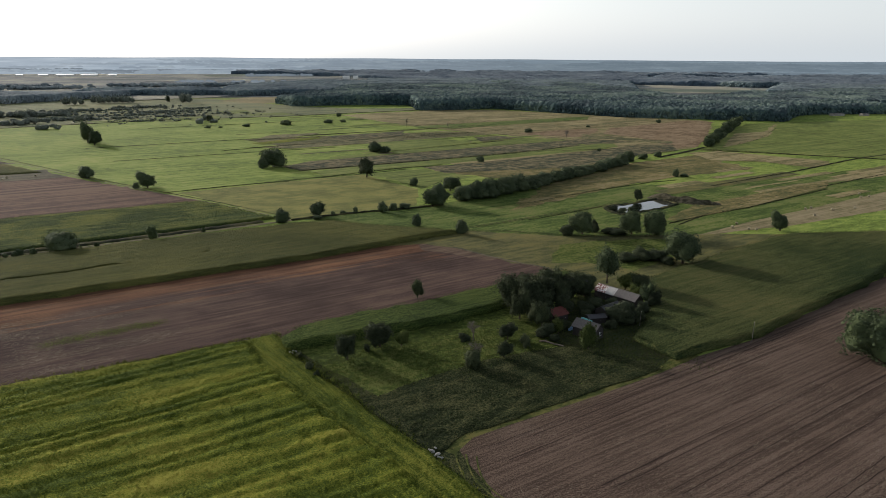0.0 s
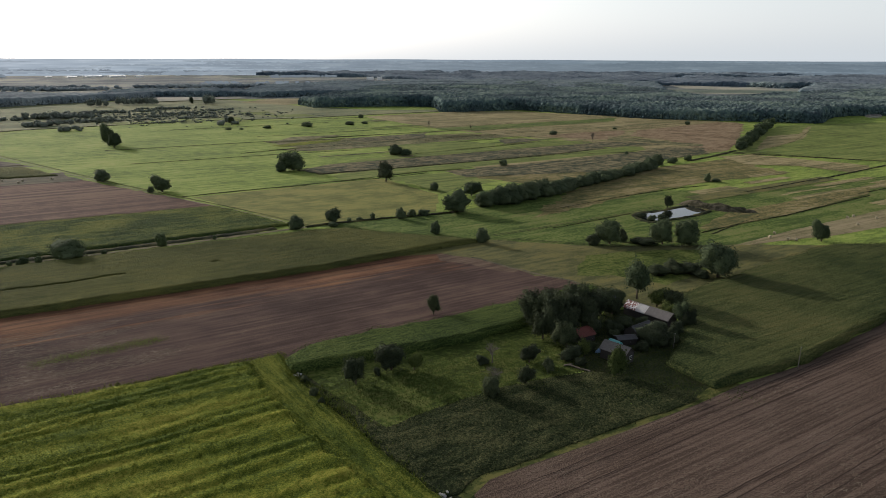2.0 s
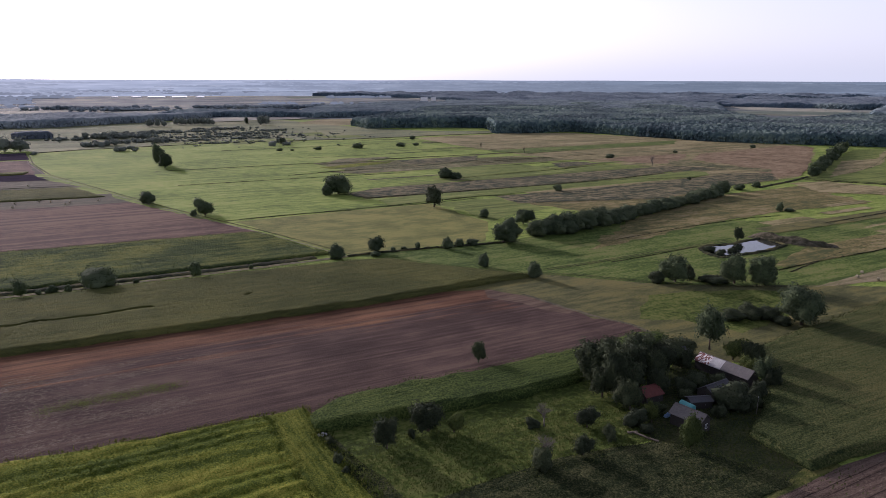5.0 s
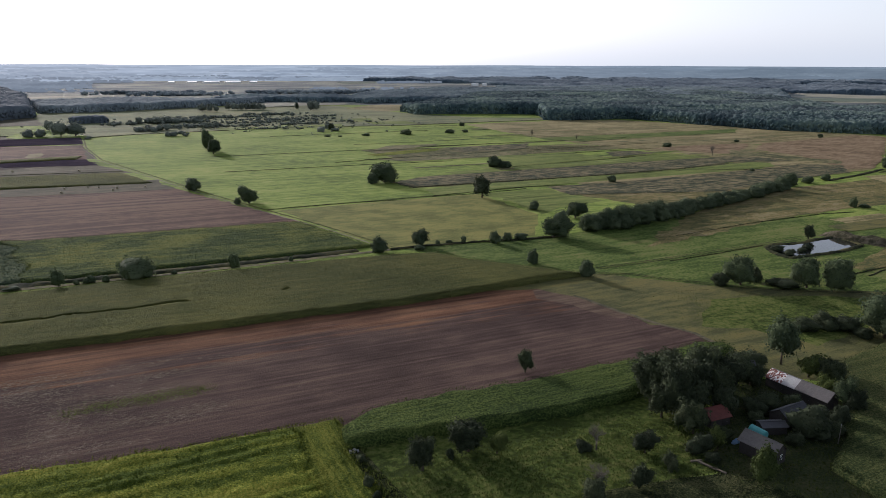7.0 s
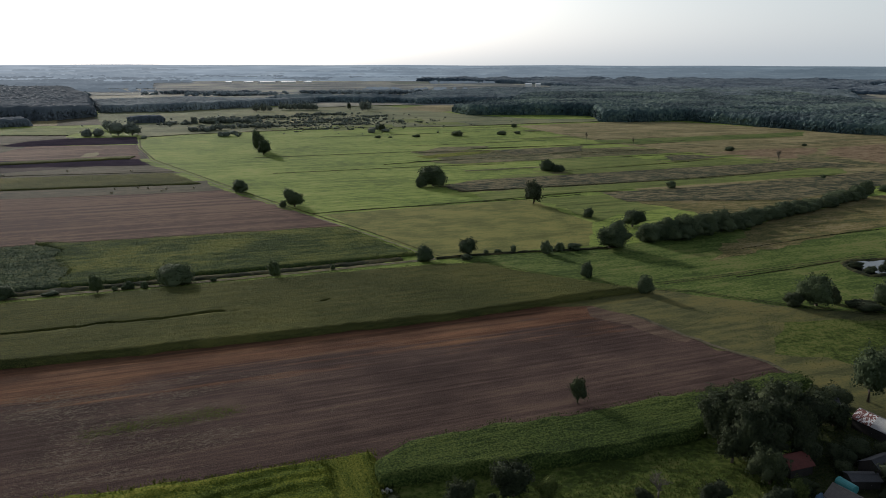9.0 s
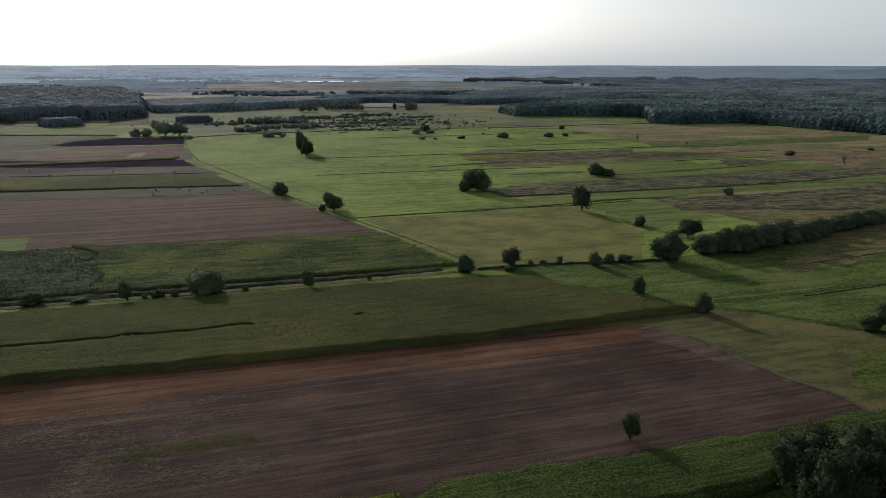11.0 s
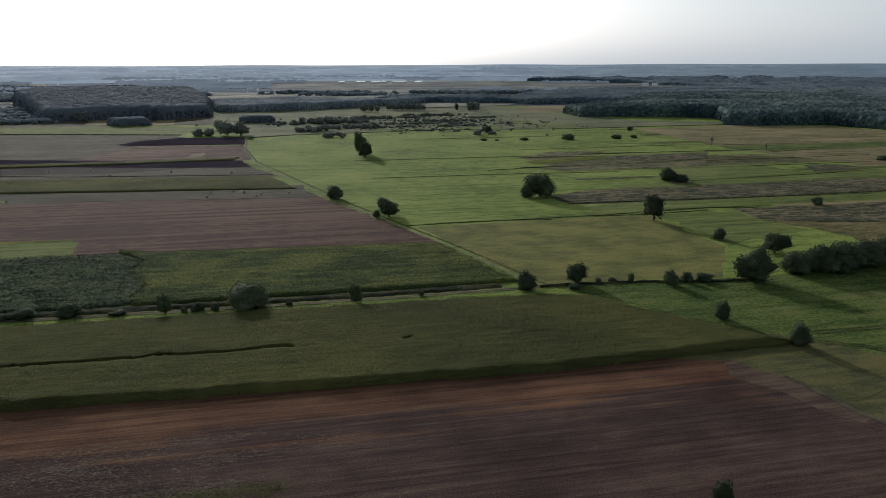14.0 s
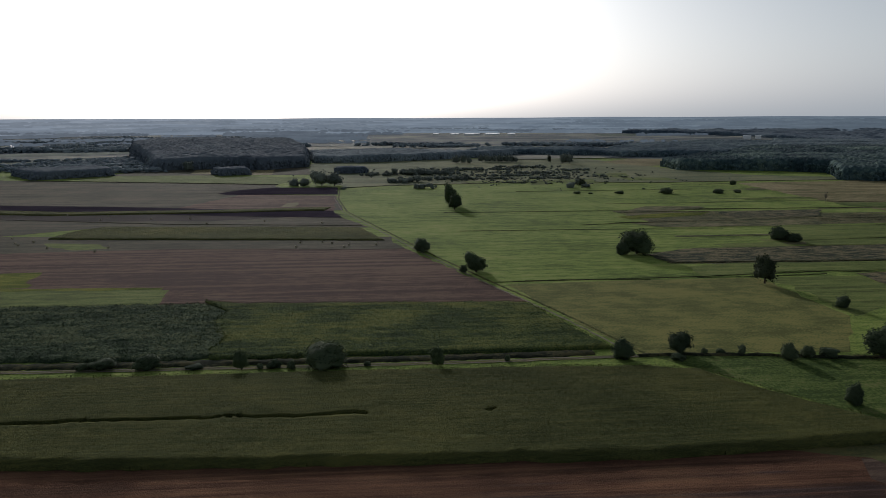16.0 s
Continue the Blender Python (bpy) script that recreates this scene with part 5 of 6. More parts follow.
plant_all([('k', -26.0, 181.4, 7, 6.9), ('k', -17.9, 190.5, 8.6, 7.6), ('f', -11.8, 190.7, 4.5, 5.3), ('s', 6.6, 195.5, 3.7, 2.4), ('d', 9.1, 196.1, 5.0, 6.0), ('t', 19.2, 196.8, 6.4, 5.2), ('t', 17.2, 183.2, 4.9, 5.2), ('s', 8.4, 176.6, 5, 5.6), ('t', 24, 190.5, 4.2, 4.2),
           ('s', -21.2, 187.2, 2.3, 2.5), ('s', -34.8, 172.8, 2.4, 3.4), ('s', -32.1, 169.2, 1.8, 2.4), ('s', -39.5, 182.7, 2.9, 1.7), ('d', 8.7, 179.5, 5.6, 6.2)], "in the old orchard", "orchard trees")
plant_all([('k', 22.7, 221.5, 10.5, 12.5), ('k', 28.6, 213.7, 11, 13.6), ('k', 36.2, 232.8, 12, 12), ('k', 45.4, 235.6, 10, 9.1), ('k', 30.7, 207.4, 7.5, 8.5), ('k', 49.2, 236.4, 7, 6.3), ('k', 28.4, 235.6, 9.5, 8.4), ('a', 60.7, 252.1, 10.5, 14),
           ('s', 52.0, 247.0, 8.4, 5.5), ('f', 65.5, 244.3, 7.5, 7.0), ('k', 70.6, 242.3, 7.4, 6.8), ('a', 68.2, 226.2, 5.4, 9.0)], "crowding round the farmhouse", "farmstead trees")
plant_all([('s', 56.5, 210.4, 10.0, 7.2), ('s', 63.6, 216.6, 6.0, 5.1), ('f', 41.7, 190.1, 5.7, 8.0), ('f', 34.9, 201.3, 3.8, 5.5), ('s', 30.3, 199.2, 6.1, 4.1), ('s', 33.0, 195.8, 3.4, 2.4), ('s', 53.4, 214.8, 4.4, 3.6),
           ('k', 70.4, 223.8, 6.3, 6.0), ('k', 38.7, 217.2, 6.2, 7.6), ('s', 37, 206.5, 4.5, 3.2), ('s', 34.5, 204, 3.5, 2.4), ('s', 46, 215.5, 4, 3), ('s', 55.5, 223.5, 6, 4.5), ('s', 51.5, 206, 4, 3.5), ('k', 33, 224, 11, 12), ('k', 31.5, 217, 8, 10), ('k', 40, 224, 9, 9.5), ('k', 24.5, 214, 8, 9), ('k', 42, 231, 9, 9.5), ('s', 47, 220, 6, 4), ('s', 50, 223, 6, 4.5), ('s', 60.5, 219, 5, 4), ('s', 62, 213, 5, 3.5), ('f', 66, 233, 6, 6)], "in the farmyard garden", "farmstead trees")
plant_all([('r', 119.3, 184.5, 16, 14), ('r', 131.3, 190.3, 15, 15)], "on the harrowed field")
plant_all([(k, x, y, w * 0.8, h * 0.72) for k, x, y, w, h in [('r', 250.1, 679.4, 13, 12.3), ('r', 267.6, 712.7, 15, 14.1), ('r', 288.8, 754.9, 16, 15.0), ('r', 309.6, 795.7, 16, 15.9), ('r', 332.9, 841.4, 17, 16.9), ('r', 358.1, 892.5, 18, 16.4), ('r', 382.2, 940.9, 18, 14.1),
           ('b', 342.7, 875.9, 14, 11.6), ('r', 258, 697, 13, 11), ('r', 278, 735, 14, 13), ('r', 299, 776, 15, 14), ('r', 321, 820, 15, 15), ('r', 346, 867, 16, 15), ('r', 370, 917, 17, 15), ('b', 254, 688, 12, 7), ('b', 263, 705, 12, 8), ('b', 273, 724, 12, 8), ('b', 284, 745, 13, 8), ('b', 294, 765, 13, 9), ('b', 304, 786, 13, 9), ('b', 315, 808, 13, 9), ('b', 327, 830, 14, 9), ('b', 339, 854, 14, 9), ('b', 352, 880, 14, 9), ('b', 364, 905, 14, 9)]], "in the tree row towards the forest", "tree row")
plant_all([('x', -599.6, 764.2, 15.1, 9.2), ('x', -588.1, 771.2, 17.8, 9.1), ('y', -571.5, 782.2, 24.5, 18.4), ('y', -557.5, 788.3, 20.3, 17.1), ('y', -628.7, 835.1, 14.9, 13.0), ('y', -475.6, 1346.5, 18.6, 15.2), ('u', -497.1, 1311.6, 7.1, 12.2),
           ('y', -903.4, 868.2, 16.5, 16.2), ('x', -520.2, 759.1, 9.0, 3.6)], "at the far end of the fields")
plant_all([('d', -44.5, 864.8, 5.2, 11.7), ('d', 5.3, 844.4, 4.4, 8.8), ('d', 127.0, 741.6, 7.2, 9.6)], "alone on the dry grass")


# ---- woods ----
def canopy(name, poly, cell, step, height, seed, label, mat=LEAF_FOREST, holes=(), stands=0.0, edge_trees=True, relief=1.0, hill=None):
    """A closed wood seen from above: a skin of domed crowns with sides, and uneven trees along its edge, in one mesh."""
    rng = np.random.default_rng(seed)
    p = np.array(poly, float)
    lo, hi = p.min(0) - step, p.max(0) + step
    x, y = np.meshgrid(np.arange(lo[0], hi[0], step), np.arange(lo[1], hi[1], step), indexing="ij")
    x, y = x + rng.uniform(-0.35, 0.35, x.shape) * step, y + rng.uniform(-0.35, 0.35, x.shape) * step
    ok = inside(poly, x, y)
    if stands:
        ok &= 0.65 * smooth_noise(x, y, 420, seed + 5) + 0.35 * smooth_noise(x, y, 130, seed + 6) > stands
    for hole in holes:
        ok &= ~inside(hole, x, y)
    # the nearest crown's middle, out of one a cell
    off, tall = rng.uniform(0.1, 0.9, (2, 97, 89)), rng.uniform(-1, 1, (97, 89))
    ci, cj = np.floor(x / cell).astype(int), np.floor(y / cell).astype(int)
    best, lift = np.full(x.shape, 9.0), np.zeros(x.shape)
    for a in (-1, 0, 1):
        for b in (-1, 0, 1):
            m, n = (ci + a) % 97, (cj + b) % 89
            d = np.hypot(x / cell - ci - a - off[0][m, n], y / cell - cj - b - off[1][m, n])
            lift = np.where(d < best, tall[m, n], lift)
            best = np.minimum(best, d)
    stand = smooth_noise(x, y, 80, seed)
    z = height * (0.72 + 0.3 * relief * (stand - 0.2) + 0.08 * relief * lift - 0.17 * relief * np.clip(best, 0, 1.1) ** 2) + rng.uniform(-0.5, 0.5, x.shape)
    # lower towards every edge
    inner = ok.astype(float)
    for _ in range(max(2, int(0.5 * height / step))):
        inner = (inner + np.roll(inner, 1, 0) + np.roll(inner, -1, 0) + np.roll(inner, 1, 1) + np.roll(inner, -1, 1)) / 5
    z = z * (0.4 + 0.6 * np.sqrt(np.clip(inner * 2 - 1, 0, 1)))
    if hill:
        z = z + hill[2] * np.exp(-((x - hill[0]) ** 2 + (y - hill[1]) ** 2) / hill[3] ** 2) * np.clip(inner * 2 - 1, 0, 1)
    gz = far_rise(x, y)
    q = ok[:-1, :-1] & ok[1:, :-1] & ok[:-1, 1:] & ok[1:, 1:]
    n, ids = x.size, np.arange(x.size).reshape(x.shape)
    sway = rng.uniform(-0.25, 0.25, (2,) + x.shape) * cell
    verts = np.concatenate([np.stack([x, y, gz + z], -1).reshape(-1, 3), np.stack([x + sway[0], y + sway[1], gz - 0.3], -1).reshape(-1, 3)])
    c00, c10, c11, c01 = ids[:-1, :-1], ids[1:, :-1], ids[1:, 1:], ids[:-1, 1:]
    pad, quads = np.pad(q, 1), [np.stack([c00[q], c10[q], c11[q], c01[q]], -1)]
    rim = []
    for open_side, a, b in ((~pad[1:-1, :-2], c00, c10), (~pad[1:-1, 2:], c11, c01), (~pad[:-2, 1:-1], c01, c00), (~pad[2:, 1:-1], c10, c11)):
        e = q & open_side
        quads.append(np.stack([b[e], a[e], a[e] + n, b[e] + n], -1))
        rim.append(a[e])
    faces = np.concatenate(quads)
    used, back = np.unique(faces, return_inverse=True)
    verts_used, faces = verts[used], back.reshape(faces.shape)
    tris = np.zeros((0, 3), int)
    rim = np.unique(np.concatenate(rim))
    if edge_trees and len(rim):
        bv, bf = BALLS[0]
        at = np.repeat(verts[rim], 2, axis=0)
        k = len(at)
        wide = cell * rng.uniform(0.3, 0.55, (k, 1, 1))
        share = rng.uniform(0.25, 1.0, k)
        mid = np.stack([at[:, 0] + rng.uniform(-0.5, 0.5, k) * cell, at[:, 1] + rng.uniform(-0.5, 0.5, k) * cell, gz.ravel()[np.repeat(rim, 2)] + z.ravel()[np.repeat(rim, 2)] * share - wide[:, 0, 0]], -1)
        shape = bv[None] * rng.uniform(0.75, 1.2, (k, len(bv), 1)) * wide * (1, 1, 1.25)
        tris = len(verts_used) + (bf[None] + len(bv) * np.arange(k)[:, None, None]).reshape(-1, 3)
        verts_used = np.concatenate([verts_used, (mid[:, None] + shape).reshape(-1, 3)])
    ob = new(name, mesh_of(name, verts_used, faces, tris, material=mat, smooth=True))
    return tagged(ob, label, "forest", kind="stuff")


def woods(name, polys, spacing, height, seed, label, near=None, mat=LEAF_FOREST, holes=(), stands=0.0):
    """Many uneven crowns close together, all in one mesh; nearer than near they are finer. stands: share left open between stands."""
    rng = np.random.default_rng(seed)
    allv, allf, base = [], [], 0
    for poly in polys:
        p = np.array(poly, float)
        xs, ys = np.arange(p[:, 0].min(), p[:, 0].max() + spacing, spacing), np.arange(p[:, 1].min(), p[:, 1].max() + spacing, spacing)
        x, y = np.meshgrid(xs, ys)
        x, y = (x + rng.uniform(-0.45, 0.45, x.shape) * spacing).ravel(), (y + rng.uniform(-0.45, 0.45, y.shape) * spacing).ravel()
        ok = inside(poly, x, y)
        if stands:
            ok &= 0.65 * smooth_noise(x, y, 420, seed + 5) + 0.35 * smooth_noise(x, y, 130, seed + 6) > stands
        for hole in holes:
            ok &= ~inside(hole, x, y)
        x, y = x[ok], y[ok]
        gz = far_rise(x, y)
        edge = np.min([far_from_line(x, y, poly[k - 1], poly[k]) for k in range(len(poly))], axis=0)
        # stands of one age and kind, with single trees that stand out
        stand = smooth_noise(x, y, 75, seed)
        hh = height * (0.66 + 0.36 * stand + rng.uniform(-0.09, 0.09, x.size) + 0.2 * (rng.random(x.size) > 0.95))
        slim = np.where(smooth_noise(x, y, 110, seed + 9) > 0.55, 0.75, 1.0)
        for i in range(len(x)):
            v, f = BALLS[1 if near and math.hypot(x[i], y[i] - 100) < near else 0]
            w = spacing * rng.uniform(0.62, 0.95) * slim[i]
            for lift in (1.0, 0.62, 0.28) if edge[i] < 1.6 * spacing else (1.0,):
                tall = min(w * 1.15 / slim[i], hh[i] * 0.45)
                q = v * rng.uniform(0.68, 1.2, (len(v), 1)) * (w, w, tall)
                off = rng.uniform(-0.9, 0.9, 2) * spacing * (lift < 1)
                q = q * (1.0 if lift == 1 else rng.uniform(0.6, 1.0))
                allv.append(q + (x[i] + off[0], y[i] + off[1], gz[i] + hh[i] * lift - tall))
                allf.append(f + base)
                base += len(v)
    ob = new(name, mesh_of(name, np.concatenate(allv), np.concatenate(allf), material=mat, smooth=True))
    return tagged(ob, label, "forest", kind="stuff")


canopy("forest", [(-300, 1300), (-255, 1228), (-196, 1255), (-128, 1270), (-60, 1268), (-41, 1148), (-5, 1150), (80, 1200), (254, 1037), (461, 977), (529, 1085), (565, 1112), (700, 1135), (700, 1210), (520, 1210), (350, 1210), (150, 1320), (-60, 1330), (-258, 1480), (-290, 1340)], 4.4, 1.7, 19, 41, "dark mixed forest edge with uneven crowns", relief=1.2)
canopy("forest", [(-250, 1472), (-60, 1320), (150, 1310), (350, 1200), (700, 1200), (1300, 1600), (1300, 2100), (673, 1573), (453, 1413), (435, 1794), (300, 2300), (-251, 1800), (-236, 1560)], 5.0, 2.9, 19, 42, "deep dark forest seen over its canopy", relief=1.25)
canopy("forest", [(-760, 1480), (-622, 1527), (-542, 1517), (-482, 1557), (-431, 1520), (-397, 1550), (-273, 1558), (-240, 1564), (-251, 1800), (-100, 2050), (100, 2330), (-250, 2330), (-420, 2150), (-520, 1950), (-500, 1640), (-640, 1610), (-770, 1570)], 5.5, 3.2, 18, 142, "haze-tinted blue-green forest behind the old meadow", mat=LEAF_BACK, relief=1.0)
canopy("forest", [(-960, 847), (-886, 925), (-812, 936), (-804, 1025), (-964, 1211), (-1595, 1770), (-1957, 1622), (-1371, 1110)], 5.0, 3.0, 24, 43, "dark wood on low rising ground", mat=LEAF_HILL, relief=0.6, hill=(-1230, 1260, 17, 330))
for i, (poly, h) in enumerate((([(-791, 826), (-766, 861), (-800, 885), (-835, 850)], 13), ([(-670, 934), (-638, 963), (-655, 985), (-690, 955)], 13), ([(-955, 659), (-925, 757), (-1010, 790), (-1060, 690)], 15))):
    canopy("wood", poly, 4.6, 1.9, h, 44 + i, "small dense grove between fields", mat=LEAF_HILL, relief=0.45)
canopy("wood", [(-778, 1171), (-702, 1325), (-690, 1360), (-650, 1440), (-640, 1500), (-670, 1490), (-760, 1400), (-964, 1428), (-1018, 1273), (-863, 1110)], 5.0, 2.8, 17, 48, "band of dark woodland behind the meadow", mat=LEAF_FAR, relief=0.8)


KEEP_CLEAR = [(-347, 2735), (-1480, 2690), (-1320, 2755)]  # far sheds that stand in the open


def far_patches(seed, count, az, reach, length, depth):
    """Long thin outlines across the line of sight, far out."""
    rng = np.random.default_rng(seed)
    out = []
    for _ in range(count):
        a, r = radians(rng.uniform(*az)), reach[0] * (reach[1] / reach[0]) ** rng.random()
        c = np.array([math.sin(a) * r, 60 + math.cos(a) * r])
        if any(0 < math.hypot(x, y) - r < 900 and abs(math.atan2(x, y - 60) - a) < 0.03 + length[1] / 2 / r for x, y in KEEP_CLEAR):
            continue
        t = a + rng.uniform(-0.35, 0.35)
        e, d = np.array([math.cos(t), -math.sin(t)]), np.array([math.sin(t), math.cos(t)])
        le, de = rng.uniform(*length) / 2, rng.uniform(*depth) / 2
        out.append([tuple(c + e * le * i + d * de * j) for i, j in ((-1, -1), (-0.3, -1.1), (0.5, -0.9), (1, -1), (1.05, 0.8), (0.2, 1.1), (-0.95, 1))])
    return out


def wedge(az, reach, steps=14):
    """An outline between two directions and two distances."""
    a = np.radians(np.linspace(*az, steps))
    return [(math.sin(t) * reach[0], 60 + math.cos(t) * reach[0]) for t in a] + [(math.sin(t) * reach[1], 60 + math.cos(t) * reach[1]) for t in a[::-1]]


CLEARING = [(420, 1380), (480, 1800), (575, 2250), (645, 2480), (760, 2480), (917, 2185), (1010, 2200), (870, 1950), (700, 1600), (673, 1573), (453, 1413)]
strips_left = far_patches(51, 120, (-66, -4), (1950, 3500), (90, 480), (10, 34))
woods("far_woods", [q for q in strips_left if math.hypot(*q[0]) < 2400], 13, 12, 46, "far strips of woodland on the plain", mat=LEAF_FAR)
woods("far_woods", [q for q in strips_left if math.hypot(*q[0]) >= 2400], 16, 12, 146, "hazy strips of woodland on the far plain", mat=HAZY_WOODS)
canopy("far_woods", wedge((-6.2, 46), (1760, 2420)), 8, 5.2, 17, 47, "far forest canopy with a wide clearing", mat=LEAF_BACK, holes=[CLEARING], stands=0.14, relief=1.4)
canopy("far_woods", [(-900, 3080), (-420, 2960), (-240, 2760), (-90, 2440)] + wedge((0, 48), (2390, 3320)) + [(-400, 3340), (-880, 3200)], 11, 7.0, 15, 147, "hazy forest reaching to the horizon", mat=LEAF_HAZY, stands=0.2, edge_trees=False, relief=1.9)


def far_sheet(name, reach, az, lift, mat, label, category):
    """A sheet that follows the far ground between two distances."""
    r, a = np.meshgrid(np.geomspace(*reach, 24), np.radians(np.linspace(*az, 90)), indexing="ij")
    x, y = np.sin(a) * r, 60 + np.cos(a) * r
    ids = np.arange(r.size).reshape(r.shape)
    quads = np.stack([ids[:-1, :-1], ids[:-1, 1:], ids[1:, 1:], ids[1:, :-1]], -1).reshape(-1, 4)
    return tagged(new(name, mesh_of(name, np.stack([x, y, far_rise(x, y) + 0.6 + (lift - 0.6) * np.clip((r - reach[0]) / 500, 0, 1)], -1).reshape(-1, 3), quads, material=mat, smooth=True)), label, category, kind="structure")


far_sheet("far_plain", (1480, 3400), (-75, 55), 0.5, FAR_PLAIN, "distant dry plain of fields in haze-paled colours", "ground")
# raised sheet whose glowing colour imitates the hazy distance
far_sheet("backdrop", (3150, 4840), (-80, 60), 5.0, DISTANCE, "backdrop glowing pale blue as painted haze at the horizon", "backdrop")
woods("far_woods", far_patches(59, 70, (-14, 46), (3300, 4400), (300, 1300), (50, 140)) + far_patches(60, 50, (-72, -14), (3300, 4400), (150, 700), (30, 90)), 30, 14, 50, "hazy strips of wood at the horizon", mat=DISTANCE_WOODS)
def draped(name, poly, mat, lift, label):
    """A field that follows the far ground."""
    bm = bmesh.new()
    bm.faces.new([bm.verts.new((q[0], q[1], 0)) for q in poly])
    bmesh.ops.triangulate(bm, faces=bm.faces[:])
    bmesh.ops.subdivide_edges(bm, edges=bm.edges[:], cuts=5, use_grid_fill=True)
    bmesh.ops.recalc_face_normals(bm, faces=bm.faces[:])
    for v in bm.verts:
        v.co.z = float(far_rise(np.array(v.co.x), np.array(v.co.y))) + lift
    if bm.faces[:][0].normal.z < 0:
        bmesh.ops.reverse_faces(bm, faces=bm.faces[:])
    me = bpy.data.meshes.new(name)
    bm.to_mesh(me)
    bm.free()
    me.materials.append(mat)
    return tagged(new(name, me), label, "field", kind="structure")


# muted field colours that carry the painted haze
FAR_HAZE_COLOURS = (FAR_GREEN, FAR_PALE, FAR_PLAIN, FAR_GREEN, FAR_PALE, FAR_PLAIN)
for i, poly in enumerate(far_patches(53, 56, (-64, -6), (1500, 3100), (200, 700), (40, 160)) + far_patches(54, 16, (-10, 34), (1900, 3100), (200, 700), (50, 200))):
    draped("far_field", poly, FAR_HAZE_COLOURS[i % 6], 0.8 + 0.02 * i, "distant field between woods in a haze-paled colour")
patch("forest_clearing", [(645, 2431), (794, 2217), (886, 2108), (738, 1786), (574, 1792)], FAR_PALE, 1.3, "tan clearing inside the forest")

# scrub on the old meadow: thickets drawn out along the old parcels, with a few tall trees
scrub_rng = random.Random(61)
THICKETS = [(-601, 937, 34, 6), (-569, 974, 38, 10), (-515, 856, 26, 8), (-508, 911, 40, 5), (-474, 929, 44, 7), (-436, 954, 54, 4), (-444, 816, 10, 8), (-380, 925, 60, 3), (-538, 1002, 44, 8), (-508, 1104, 90, 5),
            (-410, 1079, 90, 5), (-370, 1001, 60, 4), (-324, 1054, 34, 4), (-299, 926, 10, 9), (-440, 1012, 130, 4), (-480, 1175, 90, 5), (-400, 1150, 60, 4), (-560, 1060, 60, 6)]
low_scrub = []
for tx, ty, long, high in THICKETS:
    for k in range(max(3, int(long / 1.5))):
        f = scrub_rng.gauss(0, 0.3) * long
        bx, by = tx + 0.88 * f + scrub_rng.gauss(0, 6), ty + 0.47 * f + scrub_rng.gauss(0, 9)
        bh = high * scrub_rng.uniform(0.4, 1.15)
        if k % 5 == 0:
            plant("y" if bh > 7 else "x", bx, by, bh * scrub_rng.uniform(1.0, 1.7), bh, "haze-paled grey-green shrub in the scrub on the old meadow", "scrub bushes")
        else:
            low_scrub.append((bx, by, bh * 0.75))
for k in range(420):
    low_scrub.append((-440 + scrub_rng.gauss(0, 85), 1030 + scrub_rng.gauss(0, 75), scrub_rng.uniform(0.8, 2.2)))
scrub_v, scrub_f, scrub_np = [], [], np.random.default_rng(62)
for bx, by, bh in low_scrub:
    for k in range(3):
        w = bh * scrub_np.uniform(0.35, 0.75)
        bv, bf = BALLS[0]
        at = np.array([bx, by, 0]) + scrub_np.normal(size=3) * (bh * 0.55, bh * 0.55, 0) + (0, 0, bh * scrub_np.uniform(0.25, 0.55))
        scrub_f.append(bf + 12 * len(scrub_v))
        scrub_v.append(at + bv * scrub_np.uniform(0.6, 1.25, (12, 1)) * (w, w, w * 0.8))
tagged(new("low_scrub", mesh_of("low_scrub", np.concatenate(scrub_v), np.concatenate(scrub_f), material=LEAF_SCRUB)), "low haze-paled grey-green willow scrub spread over the old meadow", "scrub", kind="stuff")
for k in range(9):
    plant("y", -610 + 7.5 * k + scrub_rng.uniform(-2, 2), 1269 + 1.9 * k, 11, scrub_rng.uniform(11, 15), "dark tree in a far row behind the scrub", "scrub bushes")
for tx, ty, tw, th in [(-632, 1216, 14, 14), (-620, 1220, 12, 15), (-609, 1223, 12, 12), (-500, 1318, 7, 14), (-464, 1292, 16, 18), (-453, 1295, 14, 17)]:
    plant("y", tx, ty, tw, th, "tall dark tree standing behind the scrub", "scrub bushes")


# ---- pond and spoil heap ----
water_mat, wnod, wlin, wb = material("pond_water", 0.04, 0.5)
wb.inputs["Base Color"].default_value = (0.02, 0.024, 0.02, 1)
ripple = wnod.new("ShaderNodeBump")
ripple.inputs["Strength"].default_value, ripple.inputs["Distance"].default_value = 0.06, 0.05
wlin.new(noise_at(wnod, wlin, wnod.new("ShaderNodeTexCoord").outputs["Object"], 1.5), ripple.inputs["Height"])
wlin.new(ripple.outputs[0], wb.inputs["Normal"])
POND = [(91, 391), (95, 396), (100, 398), (108, 402), (118, 411), (126, 417), (131, 410), (133, 403), (126, 395), (118, 388), (106, 380), (96, 374), (92, 381)]
pond = patch("pond", POND, water_mat, 0.17, "small still pond reflecting the pale sky")
tagged(pond, category="pond")
cx, cy = sum(p[0] for p in POND) / len(POND), sum(p[1] for p in POND) / len(POND)
strip("pond_bank", [(cx + (x - cx) * 1.06, cy + (y - cy) * 1.06) for x, y in POND + POND[:1]], 3.0, SEDGE, 0.1, "dark reedy bank round the pond", "bank", 0.6, 71)


